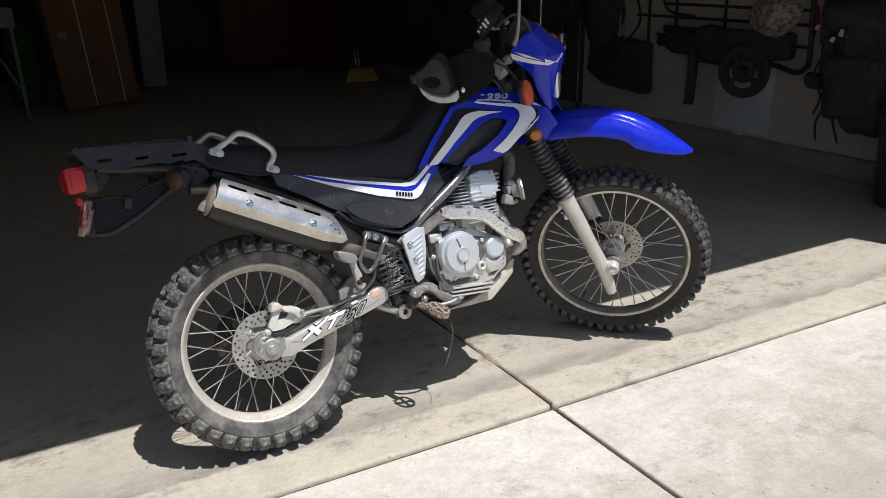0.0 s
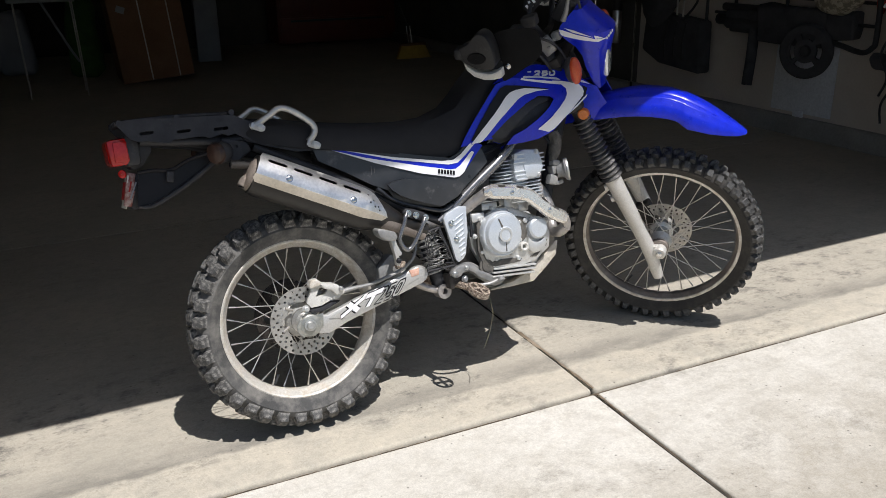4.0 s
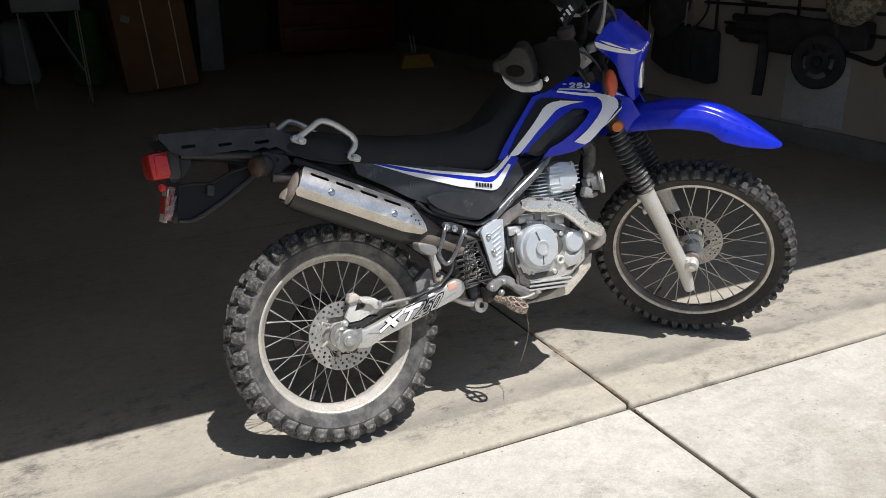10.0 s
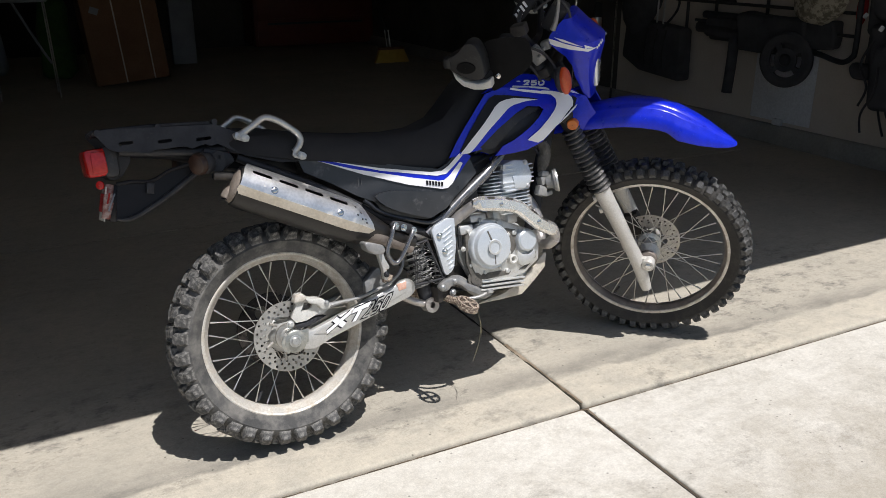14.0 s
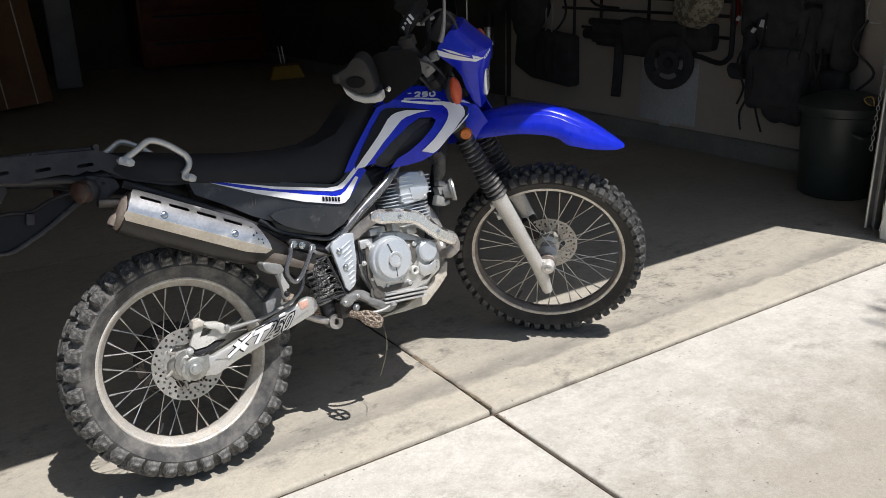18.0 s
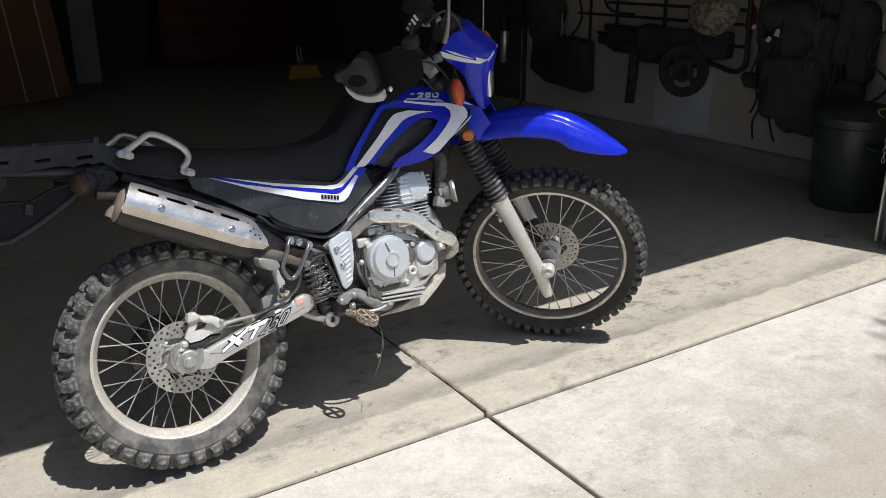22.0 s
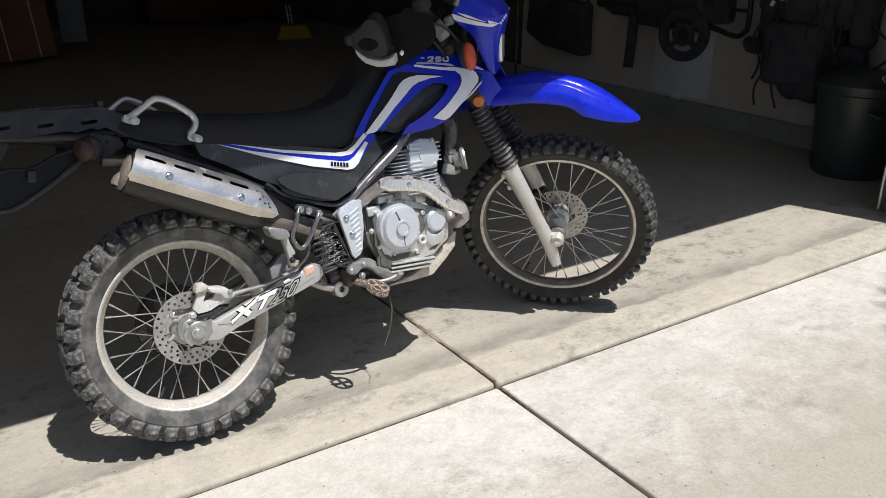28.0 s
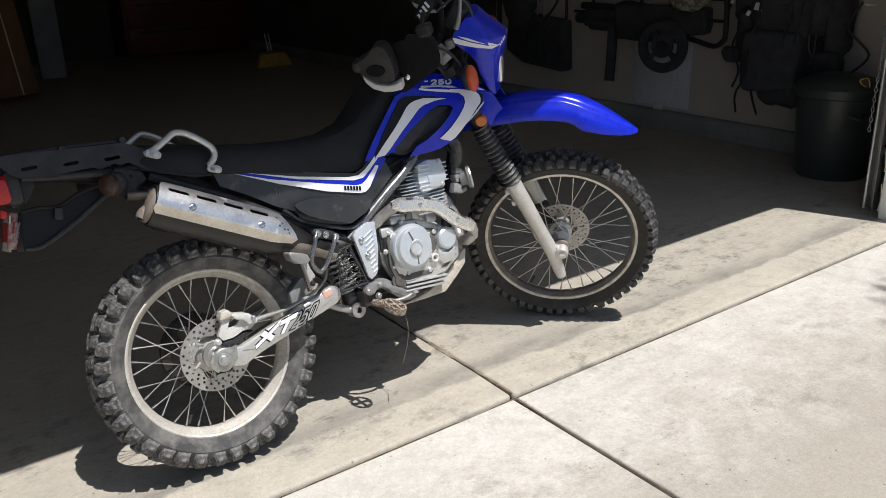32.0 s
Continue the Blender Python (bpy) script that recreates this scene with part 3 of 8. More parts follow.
def ribbon(bm, pts, w, place, thick):
    """A band of even width along a line in (u, v), laid by place(u, v) onto a surface."""
    p = [Vector((*q, 0)) for q in pts]
    shut = (p[0] - p[-1]).length < 1e-6
    left, right = [], []
    for i, q in enumerate(p):
        a = p[i - 1] if i else (p[-2] if shut else None)
        b = p[i + 1] if i + 1 < len(p) else (p[1] if shut else None)
        d0 = (q - a).normalized() if a is not None else (b - q).normalized()
        d1 = (b - q).normalized() if b is not None else d0
        n0, n1 = Vector((-d0.y, d0.x, 0)), Vector((-d1.y, d1.x, 0))
        m = (n0 + n1).normalized()
        m = m * min(1.6, 1.0 / max(0.4, m.dot(n1))) * w
        left.append(place(q.x + m.x, q.y + m.y))
        right.append(place(q.x - m.x, q.y - m.y))
    tmp = bmesh.new()
    va, vb = [tmp.verts.new(q) for q in left], [tmp.verts.new(q) for q in right]
    for i in range(len(p) - 1):
        tmp.faces.new((va[i], va[i + 1], vb[i + 1], vb[i]))
    bmesh.ops.recalc_face_normals(tmp, faces=list(tmp.faces))
    bmesh.ops.solidify(tmp, geom=list(tmp.faces), thickness=thick)
    me = bpy.data.meshes.new("ribbon")
    tmp.to_mesh(me)
    tmp.free()
    bm.from_mesh(me)
    bpy.data.meshes.remove(me)


def ring_pts(c, r, n=10, squash=1.0):
    return [(c[0] + r * math.cos(2 * math.pi * k / n), c[1] + r * squash * math.sin(2 * math.pi * k / n)) for k in range(n)]


def slot_pts(a, b, r):
    """A long hole from a to b with round ends."""
    d = math.atan2(b[1] - a[1], b[0] - a[0])
    out = [(b[0] + r * math.cos(d + t), b[1] + r * math.sin(d + t)) for t in (-1.57, -0.6, 0.6, 1.57)]
    return out + [(a[0] + r * math.cos(d + t), a[1] + r * math.sin(d + t)) for t in (1.57, 2.5, 3.8, 4.71)]


def data_of(name, bm, material, sharp=38):
    me = bpy.data.meshes.new(name)
    bmesh.ops.recalc_face_normals(bm, faces=list(bm.faces))
    bm.to_mesh(me)
    bm.free()
    me.materials.append(material)
    me.shade_smooth()
    me.set_sharp_from_angle(angle=radians(sharp))
    return me


def part(name, bm, material, parent=None, label="", at=None):
    """Links a bmesh as one mesh object under a thing or under a part."""
    me = bm if isinstance(bm, bpy.types.Mesh) else data_of(name, bm, material)
    ob = new(name, me)
    ob.parent = parent
    if at is not None:
        ob.matrix_basis = at
    if label:
        tagged(ob, label)
    return ob


def thing(name, label, category, at=None, group="", kind=""):
    ob = new(name)
    ob.empty_display_size = 0.1
    if at is not None:
        ob.matrix_basis = at
    return tagged(ob, label, category, group, kind)


def bolt(parent, c, r=0.009, h=0.008, axis=(0, -1, 0), material=None, at=None, name="bolt"):
    bm = bmesh.new()
    lathe(bm, [(0.0005, h), (r * 0.7, h), (r, h * 0.75), (r, 0), (r * 1.45, 0), (r * 1.5, -0.002)], c, axis, 12)
    return part(name, bm, material or M["steel"], parent, "", at)

# ---- the place: ground, slabs, garage ----
LINE, JOINT, JAMB, WALL, BACK, LEFT = 2.10, 1.53, 4.25, 5.25, 13.4, -3.2
bm = bmesh.new()
prism(bm, [(-150, -150), (150, -150), (150, 150), (-150, 150)], -0.6, -0.12, 0, "xy")
tagged(part("ground", bm, M["soil"]), "bare dry soil round the driveway", "ground", kind="structure")


def slab(x0, x1, y0, y1, parent, material, z=0.0, thick=0.11, lip=0.0, edge=0.02):
    """One poured slab with tooled round edges; lip: how far its front strip falls away."""
    bm = bmesh.new()
    block(bm, ((x0 + x1) / 2, (y0 + y1) / 2, z - thick / 2), (x1 - x0, y1 - y0, thick), edge, None, 5)
    if lip:
        bmesh.ops.bisect_plane(bm, geom=list(bm.verts) + list(bm.edges) + list(bm.faces), plane_co=(0, y0 + 0.2, 0), plane_no=(0, 1, 0))
        for v in bm.verts:
            if v.co.y < y0 + 0.19 and v.co.z > z - 0.03:
                v.co.z -= lip * min(1.0, (y0 + 0.2 - v.co.y) / 0.2)
    return part("slab", bm, material, parent)


G = 0.004
drive = thing("driveway", "pale broomed concrete driveway slabs with dark open joints", "driveway", kind="structure")
for x0, x1 in ((-4.6, -1.5), (-1.5, JOINT), (JOINT, 4.265), (4.265, 7.6)):
    for y0, y1 in ((-1.0, LINE), (-4.1, -1.0), (-7.2, -4.1)):
        slab(x0 + 0.0075, x1 - 0.0075, y0 + G, y1 - (0.009 if y1 == LINE else G), drive, M["walk"] if x0 > 4 else M["drive"], -0.014, edge=0.009)
bm = bmesh.new()
block(bm, (1.5, -2.5, -0.07), (12.4, 9.6, 0.08), 0)
part("joint_fill", bm, M["dirt"], drive, "dark packed dirt in the joints")
floor = thing("floor", "stained grey concrete garage floor in poured slabs", "floor", kind="structure")
for x0, x1 in ((LEFT, -1.5), (-1.5, JOINT), (JOINT, WALL)):
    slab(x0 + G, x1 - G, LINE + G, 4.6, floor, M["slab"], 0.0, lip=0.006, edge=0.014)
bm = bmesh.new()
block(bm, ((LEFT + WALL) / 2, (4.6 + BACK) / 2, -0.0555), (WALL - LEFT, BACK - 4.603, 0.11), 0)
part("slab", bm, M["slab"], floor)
bm = bmesh.new()
block(bm, ((LEFT + WALL) / 2, (LINE + BACK) / 2, -0.07), (WALL - LEFT, BACK - LINE, 0.08), 0)
part("joint_fill", bm, M["dirt"], floor, "dark packed dirt in the joints")



def crud(name, parent, a, b, wide, seed, stuff="dirt"):
    """Crumbled dark dirt along a joint, as a ribbon of uneven width."""
    rnd = random.Random(seed)
    a, b = Vector(a), Vector(b)
    d = (b - a).normalized()
    side = Vector((-d.y, d.x, 0))
    n = int((b - a).length / 0.012)
    bm = bmesh.new()
    w0, rows = wide, []
    for k in range(n + 1):
        w0 = min(wide * 2.1, max(wide * 0.35, w0 + rnd.uniform(-0.4, 0.4) * wide))
        c = a + d * (b - a).length * k / n + side * rnd.uniform(-0.2, 0.2) * wide
        rows.append([bm.verts.new(c - side * w0), bm.verts.new(c + Vector((0, 0, 0.0015))), bm.verts.new(c + side * w0 * rnd.uniform(0.6, 1.2))])
    for r, q in zip(rows, rows[1:]):
        for i in range(2):
            bm.faces.new((r[i], r[i + 1], q[i + 1], q[i]))
    part(name, bm, M[stuff], parent, "crumbled dark dirt in the joint")


crud("joint_dirt", floor, (JOINT, LINE + 0.01, -0.0065), (JOINT, 4.6, -0.0065), 0.0042, 1)
crud("joint_dirt", floor, (JOINT + 0.004, LINE + 0.012, -0.0055), (JOINT + 0.004, LINE + 0.5, -0.0035), 0.0065, 21, "brown_dirt")
crud("joint_dirt", drive, (JOINT + 0.003, -1.0, -0.0225), (JOINT + 0.003, LINE - 0.01, -0.0225), 0.0075, 2, "line_dirt_shadow")
crud("joint_dirt", drive, (JOINT - 0.0035, -1.0, -0.0195), (JOINT - 0.0035, LINE - 0.01, -0.0195), 0.0028, 12)
crud("joint_dirt", drive, (JOINT + 0.005, LINE - 0.16, -0.0185), (JOINT + 0.006, LINE - 0.012, -0.0165), 0.009, 7, "brown_dirt")
crud("joint_dirt", drive, (-2.0, LINE - 0.003, -0.0235), (4.25, LINE - 0.003, -0.0235), 0.006, 3, "line_dirt_shadow")
HEAD, TOP = 2.05, 3.0


def wall(name, x0, x1, y0, y1, z0, z1, material, label):
    bm = bmesh.new()
    block(bm, ((x0 + x1) / 2, (y0 + y1) / 2, (z0 + z1) / 2), (x1 - x0, y1 - y0, z1 - z0), 0)
    return tagged(part(name, bm, material), label, "wall", kind="structure")


wall("wall_east", WALL, WALL + 0.2, LINE + 0.186, 6.62, -0.1, TOP, M["plaster"], "tan plastered garage side wall above a concrete footing")
# from here back the walls take a darker colour in place of deep shade
wall("wall_east_far", WALL, WALL + 0.2, 6.62, BACK, -0.1, TOP, M["gloom_wall"], "rear part of the garage side wall, coloured dark for the deep shade")
wall("wall_west", LEFT - 0.2, LEFT, LINE + 0.24, BACK, -0.1, TOP, M["plaster"], "tan plastered garage side wall")
wall("wall_north", LEFT - 0.2, WALL + 0.2, BACK, BACK + 0.2, -0.1, TOP, M["gloom_wall"], "back wall of the garage, coloured dark for the deep shade")
bm = bmesh.new()
prism(bm, [(LEFT - 0.2, 1.811), (JAMB + 0.1, 1.921), (JAMB + 0.1, LINE + 0.2), (LEFT - 0.2, LINE + 0.2)], HEAD, TOP + 0.4, 0, "xy")
tagged(part("wall_south_header", bm, M["paint"]), "white header over the open garage doorway", "wall", kind="structure")
wall("wall_south_corner", JAMB + 0.022, 7.5, LINE + 0.06, LINE + 0.185, -0.1, TOP + 0.4, M["mortar"], "dark mortar bed behind the stone facing")
# out of view; its near edge is set to hold sky light off the floor
wall("wall_south_return", LEFT - 1.2, -0.65, LINE, LINE + 0.2, -0.1, HEAD, M["plaster"], "unseen plastered pier, added close in to cut sky light in the garage")
bm = bmesh.new()
block(bm, ((LEFT + WALL) / 2, (LINE + BACK) / 2 + 0.1, TOP + 0.06), (WALL - LEFT + 0.4, BACK - LINE + 0.2, 0.12), 0)
tagged(part("ceiling", bm, M["ceiling"]), "dim plaster garage ceiling", "ceiling", kind="structure")
bm = bmesh.new()
prism(bm, [(WALL - 0.06, -0.02), (WALL - 0.055, 0.125), (WALL - 0.045, 0.14), (WALL + 0.02, 0.145), (WALL + 0.02, -0.02)], LINE + 0.24, BACK, 0.003)
tagged(part("footing", bm, M["stem"]), "low rough concrete footing along the garage wall", "footing", kind="structure")

# white door post with its peeling inner edge, and the stone facing beside it
post = thing("door_post", "white painted wooden garage door post, scuffed and peeling", "door post", kind="structure")
bm = bmesh.new()
block(bm, (JAMB + 0.01, LINE + 0.085, 1.02), (0.02, 0.21, 2.06), 0.003)
part("board", bm, M["paint"], post)
rnd = random.Random(4)
bm = bmesh.new()
for z in (0.03, 0.09, 0.15, 0.28, 0.33, 0.62, 0.66, 0.7, 0.75, 0.79, 1.05, 1.1, 1.16, 1.2, 1.26, 1.5, 1.56, 1.8):
    block(bm, (JAMB + 0.004, LINE + 0.19 + rnd.random() * 0.004, z), (0.008, 0.006 + rnd.random() ** 3 * 0.016, 0.04 + rnd.random() * 0.07), 0.002, pose(0, 0, 0, rnd.uniform(-12, 12), 0, 0))
part("peeling_edge", bm, M["caulk"], post, "peeling brownish paint along the inner edge")
for y, z, ln, tilt in ((2.2, 0.765, 0.05, 3), (2.145, 0.772, 0.07, 5), (2.215, 0.52, 0.06, 30), (2.17, 0.488, 0.06, 36), (2.13, 0.4, 0.03, 8), (2.255, 0.2, 0.02, 60), (2.25, 0.19, 0.014, 20), (2.2, 0.2, 0.008, 10), (2.19, 1.06, 0.01, 20)):
    bm = bmesh.new()
    block(bm, (JAMB - 0.0006, y, z), (0.0012, ln, 0.0022), 0, pose(0, 0, 0, tilt, 0, 0))
    part("scuff_mark", bm, M["scuff"], post, "thin black scuff mark")

rnd = random.Random(8)
facing = thing("stone_facing", "rustic tan, red and grey stone facing beside the garage door", "stone wall", kind="structure")
z = 0.15
COURSES = (
    (0.185, ((0.155, "stone_b"), (0.42, "stone_c"))),
    (0.088, ((0.44, "stone_a"), (0.3, "stone_b"))),
    (0.268, ((0.36, "stone_a"), (0.28, "stone_c"))),
    (0.176, ((0.1, "stone_c"), (0.42, "stone_b"))),
    (0.258, ((0.52, "stone_a"), (0.24, "stone_b"))),
    (0.21, ((0.4, "stone_b"), (0.3, "stone_a"))),
    (0.2, ((0.22, "stone_a"), (0.4, "stone_c"))),
    (0.24, ((0.44, "stone_c"), (0.26, "stone_b"))),
    (0.2, ((0.3, "stone_b"), (0.4, "stone_a"))),
    (0.24, ((0.5, "stone_a"), (0.3, "stone_c"))),
)
for h, firsts in COURSES:
    x, k = JAMB + 0.024, 0
    while x < 6.4:
        w, pick = firsts[k] if k < 2 else (rnd.uniform(0.18, 0.46), rnd.choice(("stone_a", "stone_a", "stone_b", "stone_c", "stone_b")))
        k += 1
        bm = bmesh.new()
        block(bm, (0, 0, 0), (w - 0.011, 0.07, h - 0.011), 0.009, None, 2)
        cuts = [e for e in bm.edges if e.calc_length() > 0.03]
        bmesh.ops.subdivide_edges(bm, edges=cuts, cuts=3, use_grid_fill=True)
        for v in bm.verts:
            q = noise.noise_vector(v.co * 11 + Vector((x * 3, 0, z * 5)))
            q2 = noise.noise_vector(v.co * 38 + Vector((x * 3, 2, z * 5)))
            v.co += Vector((q.x * 0.007, q.y * 0.011 + q2.y * 0.004, q.z * 0.007))
        part("stone", bm, M[pick], facing, "", pose(x + w / 2, LINE + 0.038 + rnd.uniform(-0.007, 0.007), z + h / 2, rnd.uniform(-1, 1), rnd.uniform(-1.5, 1.5), 0))
        x += w
    z += h
bm = bmesh.new()
prism(bm, [(LINE - 0.055, 0.058), (LINE - 0.057, 0.1), (LINE - 0.05, 0.108), (LINE + 0.01, 0.148), (LINE + 0.07, 0.15), (LINE + 0.07, 0.058)], JAMB + 0.03, 6.6, 0.003, "yz")
tagged(part("ledge", bm, M["ledge"]), "weathered grey sill below the stone facing", "ledge", kind="structure")
bm = bmesh.new()
block(bm, (5.52, LINE + 0.03, -0.02), (2.4, 0.09, 0.08), 0.004)
tagged(part("kerb", bm, M["stem"]), "low concrete strip below the stone wall", "kerb", kind="structure")

# steel door track with a hanging chain
track = thing("door_track", "galvanised steel garage door track fixed behind the post", "door track")
bm = bmesh.new()
y, x = LINE + 0.255, JAMB + 0.085
prism(bm, [(x - 0.03, y), (x + 0.025, y), (x + 0.025, y + 0.05), (x - 0.03, y + 0.05), (x - 0.03, y + 0.042), (x + 0.017, y + 0.042), (x + 0.017, y + 0.008), (x - 0.03, y + 0.008)], 0.02, 2.3, 0.0015, "xy")
part("rail", bm, M["cradle"], track)
bm = bmesh.new()
tube(bm, [(x - 0.03, y + 0.046, 0.02), (x - 0.03, y + 0.046, 2.3)], 0.009, 10, smooth=False)
part("rolled_edge", bm, M["steel"], track, "bright steel edge of the track")
for z in (0.35, 1.05, 1.8):
    bm = bmesh.new()
    block(bm, (JAMB + 0.1, LINE + 0.235, z), (0.07, 0.05, 0.04), 0.003)
    part("bracket", bm, M["satin"], track)
chain = thing("chain", "thin galvanised chain hanging beside the door track", "chain")
lm = None
for k in range(38):
    z = 1.42 - 0.026 * k
    if lm is None:
        bm = bmesh.new()
        tube(bm, [(0.007 * math.cos(a), 0, 0.015 * math.sin(a)) for a in np.linspace(0, 2 * math.pi, 13)], 0.0022, 6, smooth=False)
        lm = data_of("link", bm, M["cradle"])
    part("link", lm, None, chain, "", pose(JAMB + 0.062 - 0.0009 * k, LINE + 0.32, z, 0, 6, 90 * (k % 2) + 20))

# repaired rectangle on the side wall, and its socket plate
bm = bmesh.new()
prism(bm, [(4.35, 0.17), (4.92, 0.17), (4.92, 0.9), (4.35, 0.9)], WALL - 0.006, WALL + 0.001, 0.001, "yz")
tagged(part("wall_patch", bm, M["patch"]), "paler repaired rectangle on the tan garage wall", "wall patch", kind="structure")
bm = bmesh.new()
block(bm, (WALL - 0.012, 4.64, 0.165), (0.02, 0.09, 0.05), 0.003)
tagged(part("wall_plug", bm, M["patch"]), "small pale plug on the footing below the patch", "plug")


# ---- things in the garage ----
def wire(name, label, cat, pts, r, material, n=8, group=""):
    bm = bmesh.new()
    tube(bm, pts, r, n)
    return tagged(part(name, bm, material), label, cat, group)


# tall cardboard box with two straps
box = thing("cardboard_box", "tall brown cardboard box bound with pale straps on the floor", "box", pose(1.24, 10.35, 0.034, 0, -5, 0) @ Matrix.Translation((-1.24, -10.35, 0)))
bm = bmesh.new()
block(bm, (1.24, 10.35, 0.99), (0.78, 0.7, 1.96), 0.008)
part("carton", bm, M["card"], box)
for x in (1.17, 1.47):
    bm = bmesh.new()
    block(bm, (x, 9.998, 0.99), (0.014, 0.006, 1.95), 0.001)
    part("strap", bm, M["strap"], box)
bm = bmesh.new()
block(bm, (0.98, 9.997, 0.8), (0.09, 0.004, 0.07), 0, pose(0, 0, 0, 0, 25, 0))
part("sticker", bm, M["board"], box)
bm = bmesh.new()
block(bm, (2.1, 11.6, 0.86), (0.3, 0.12, 1.7), 0.01)
tagged(part("pale_board", bm, M["board"]), "pale upright board leaning behind the cardboard box", "board")

# broom
broom = thing("broom", "yellow-bristled push broom with a thin metal handle on the floor", "broom")
bm = bmesh.new()
prism(bm, [(4.36, 0.0), (4.85, 0.0), (4.77, 0.17), (4.42, 0.17)], 10.5, 10.57, 0.006)
part("bristles", bm, M["yellow"], broom)
bm = bmesh.new()
block(bm, (4.595, 10.535, 0.185), (0.36, 0.08, 0.03), 0.006)
part("head", bm, M["card"], broom)
for dx in (-0.025, 0.025):
    bm = bmesh.new()
    tube(bm, [(4.57 + dx, 10.55, 0.19), (4.56 + dx, 10.6, 0.42)], 0.008, 8, smooth=False)
    part("handle_wire", bm, M["steel"], broom)
wire("broom_shaft", "dark broom shaft leaning at the wall", "broom shaft", [(4.56, 10.6, 0.4), (4.4, 11.6, 1.7)], 0.012, M["satin"])

# dark red cabinet at the back
cab = thing("tool_cabinet", "dark red steel tool cabinet at the back wall", "cabinet")
bm = bmesh.new()
block(bm, (4.3, 13.0, 0.85), (1.9, 0.6, 1.6), 0.01)
part("body", bm, M["cabinet"], cab)
for k in range(4):
    bm = bmesh.new()
    block(bm, (4.3, 12.69, 0.25 + 0.38 * k), (1.8, 0.03, 0.35), 0.008)
    d = part("drawer", bm, M["cabinet"], cab)
    bm = bmesh.new()
    block(bm, (4.3, 12.67, 0.38 + 0.38 * k), (1.5, 0.025, 0.03), 0.005)
    part("handle", bm, M["satin"], d)

# folding table with sacks below, at the far left
table = thing("folding_table", "pale folding table with thin steel legs in the dim garage", "table")
bm = bmesh.new()
block(bm, (0.14, 9.7, 1.03), (0.62, 0.5, 0.18), 0.012)
part("tabletop", bm, M["board"], table)
for x in (-0.12, 0.42):
    for y in (9.5, 9.9):
        bm = bmesh.new()
        tube(bm, [(x, y, 0.95), (x + 0.03, y, 0.0)], 0.007, 8, smooth=False)
        part("leg", bm, M["steel"], table)
for x, y, s, mk, lab in ((-0.19, 11.5, (0.4, 0.34, 0.74), "board", "pale paper sack slumped on the garage floor"), (-0.66, 11.9, (0.52, 0.5, 1.5), "patch", "pale cloth bundle standing in the dim garage"), (0.55, 10.9, (0.36, 0.36, 0.9), "greencloth", "green cloth bag hanging low in the dim garage")):
    bm = bmesh.new()
    block(bm, (0, 0, s[2] / 2), s, min(s) * 0.32, None, 5)
    bmesh.ops.subdivide_edges(bm, edges=list(bm.edges), cuts=2, use_grid_fill=True)
    for v in bm.verts:
        q = noise.noise_vector(v.co * 5 + Vector((x, y, 0)))
        v.co += q * 0.05
        v.co.x *= 1.08 - 0.3 * v.co.z / s[2]
        v.co.z = max(v.co.z, 0)
    tagged(part("sack", bm, M[mk], None, "", pose(x, y, 0)), lab, "sack")
wire("cable", "black cable looping beside the sacks", "cable", [(-0.62, 11.0, 0.55), (-0.8, 10.9, 0.62), (-0.95, 10.9, 0.42), (-0.9, 10.85, 0.015)], 0.014, M["satin"])
bm = bmesh.new()
tube(bm, [(0.13, 9.9, 0.95), (0.19, 9.9, 0.81), (0.33, 9.9, 0.5), (0.43, 9.9, 0.3)], 0.013, 8)
part("brace", bm, M["board"], table)

# poles and a flask beside the side wall
for x, y, z0 in ((5.17, 6.6, 0.0), (4.764, 6.68, 0.0)):
    p = thing("fishing_rod", "slender pale rod standing upright by the wall", "rod", group="rods")
    bm = bmesh.new()
    tube(bm, [(x, y, z0), (x, y, z0 + 0.16)], 0.011, 8, smooth=False)
    part("grip", bm, M["satin"], p)
    bm = bmesh.new()
    tube(bm, [(x, y, 0.15), (x - 0.004, y, 2.2)], 0.0075, 8, smooth=False)
    part("blank", bm, M["chrome"], p)
flask = thing("flask", "brushed steel flask with a black cap hung on the wall", "flask")
bm = bmesh.new()
lathe(bm, [(0.001, 0.0), (0.04, 0.0), (0.046, 0.01), (0.046, 0.3), (0.04, 0.32)], (5.17, 6.88, 0.5), (0, 0, 1), 20)
part("body", bm, M["shield"], flask)
bm = bmesh.new()
lathe(bm, [(0.045, 0.31), (0.048, 0.36), (0.04, 0.43), (0.03, 0.45), (0.001, 0.452)], (5.17, 6.88, 0.5), (0, 0, 1), 20)
part("cap", bm, M["satin"], flask)


def lump(name, label, cat, c, size, material, seed, rough=0.12):
    bm = bmesh.new()
    ball(bm, (0, 0, 0), size, None, 22, 16)
    for v in bm.verts:
        v.co += noise.noise_vector(v.co * 4.0 + Vector((seed, seed * 2, 0))) * rough * min(size)
        v.co += noise.noise_vector(v.co * 14.0 + Vector((seed, 0, seed))) * rough * 0.3 * min(size)
    return tagged(part(name, bm, material, None, "", pose(*c)), label, cat)


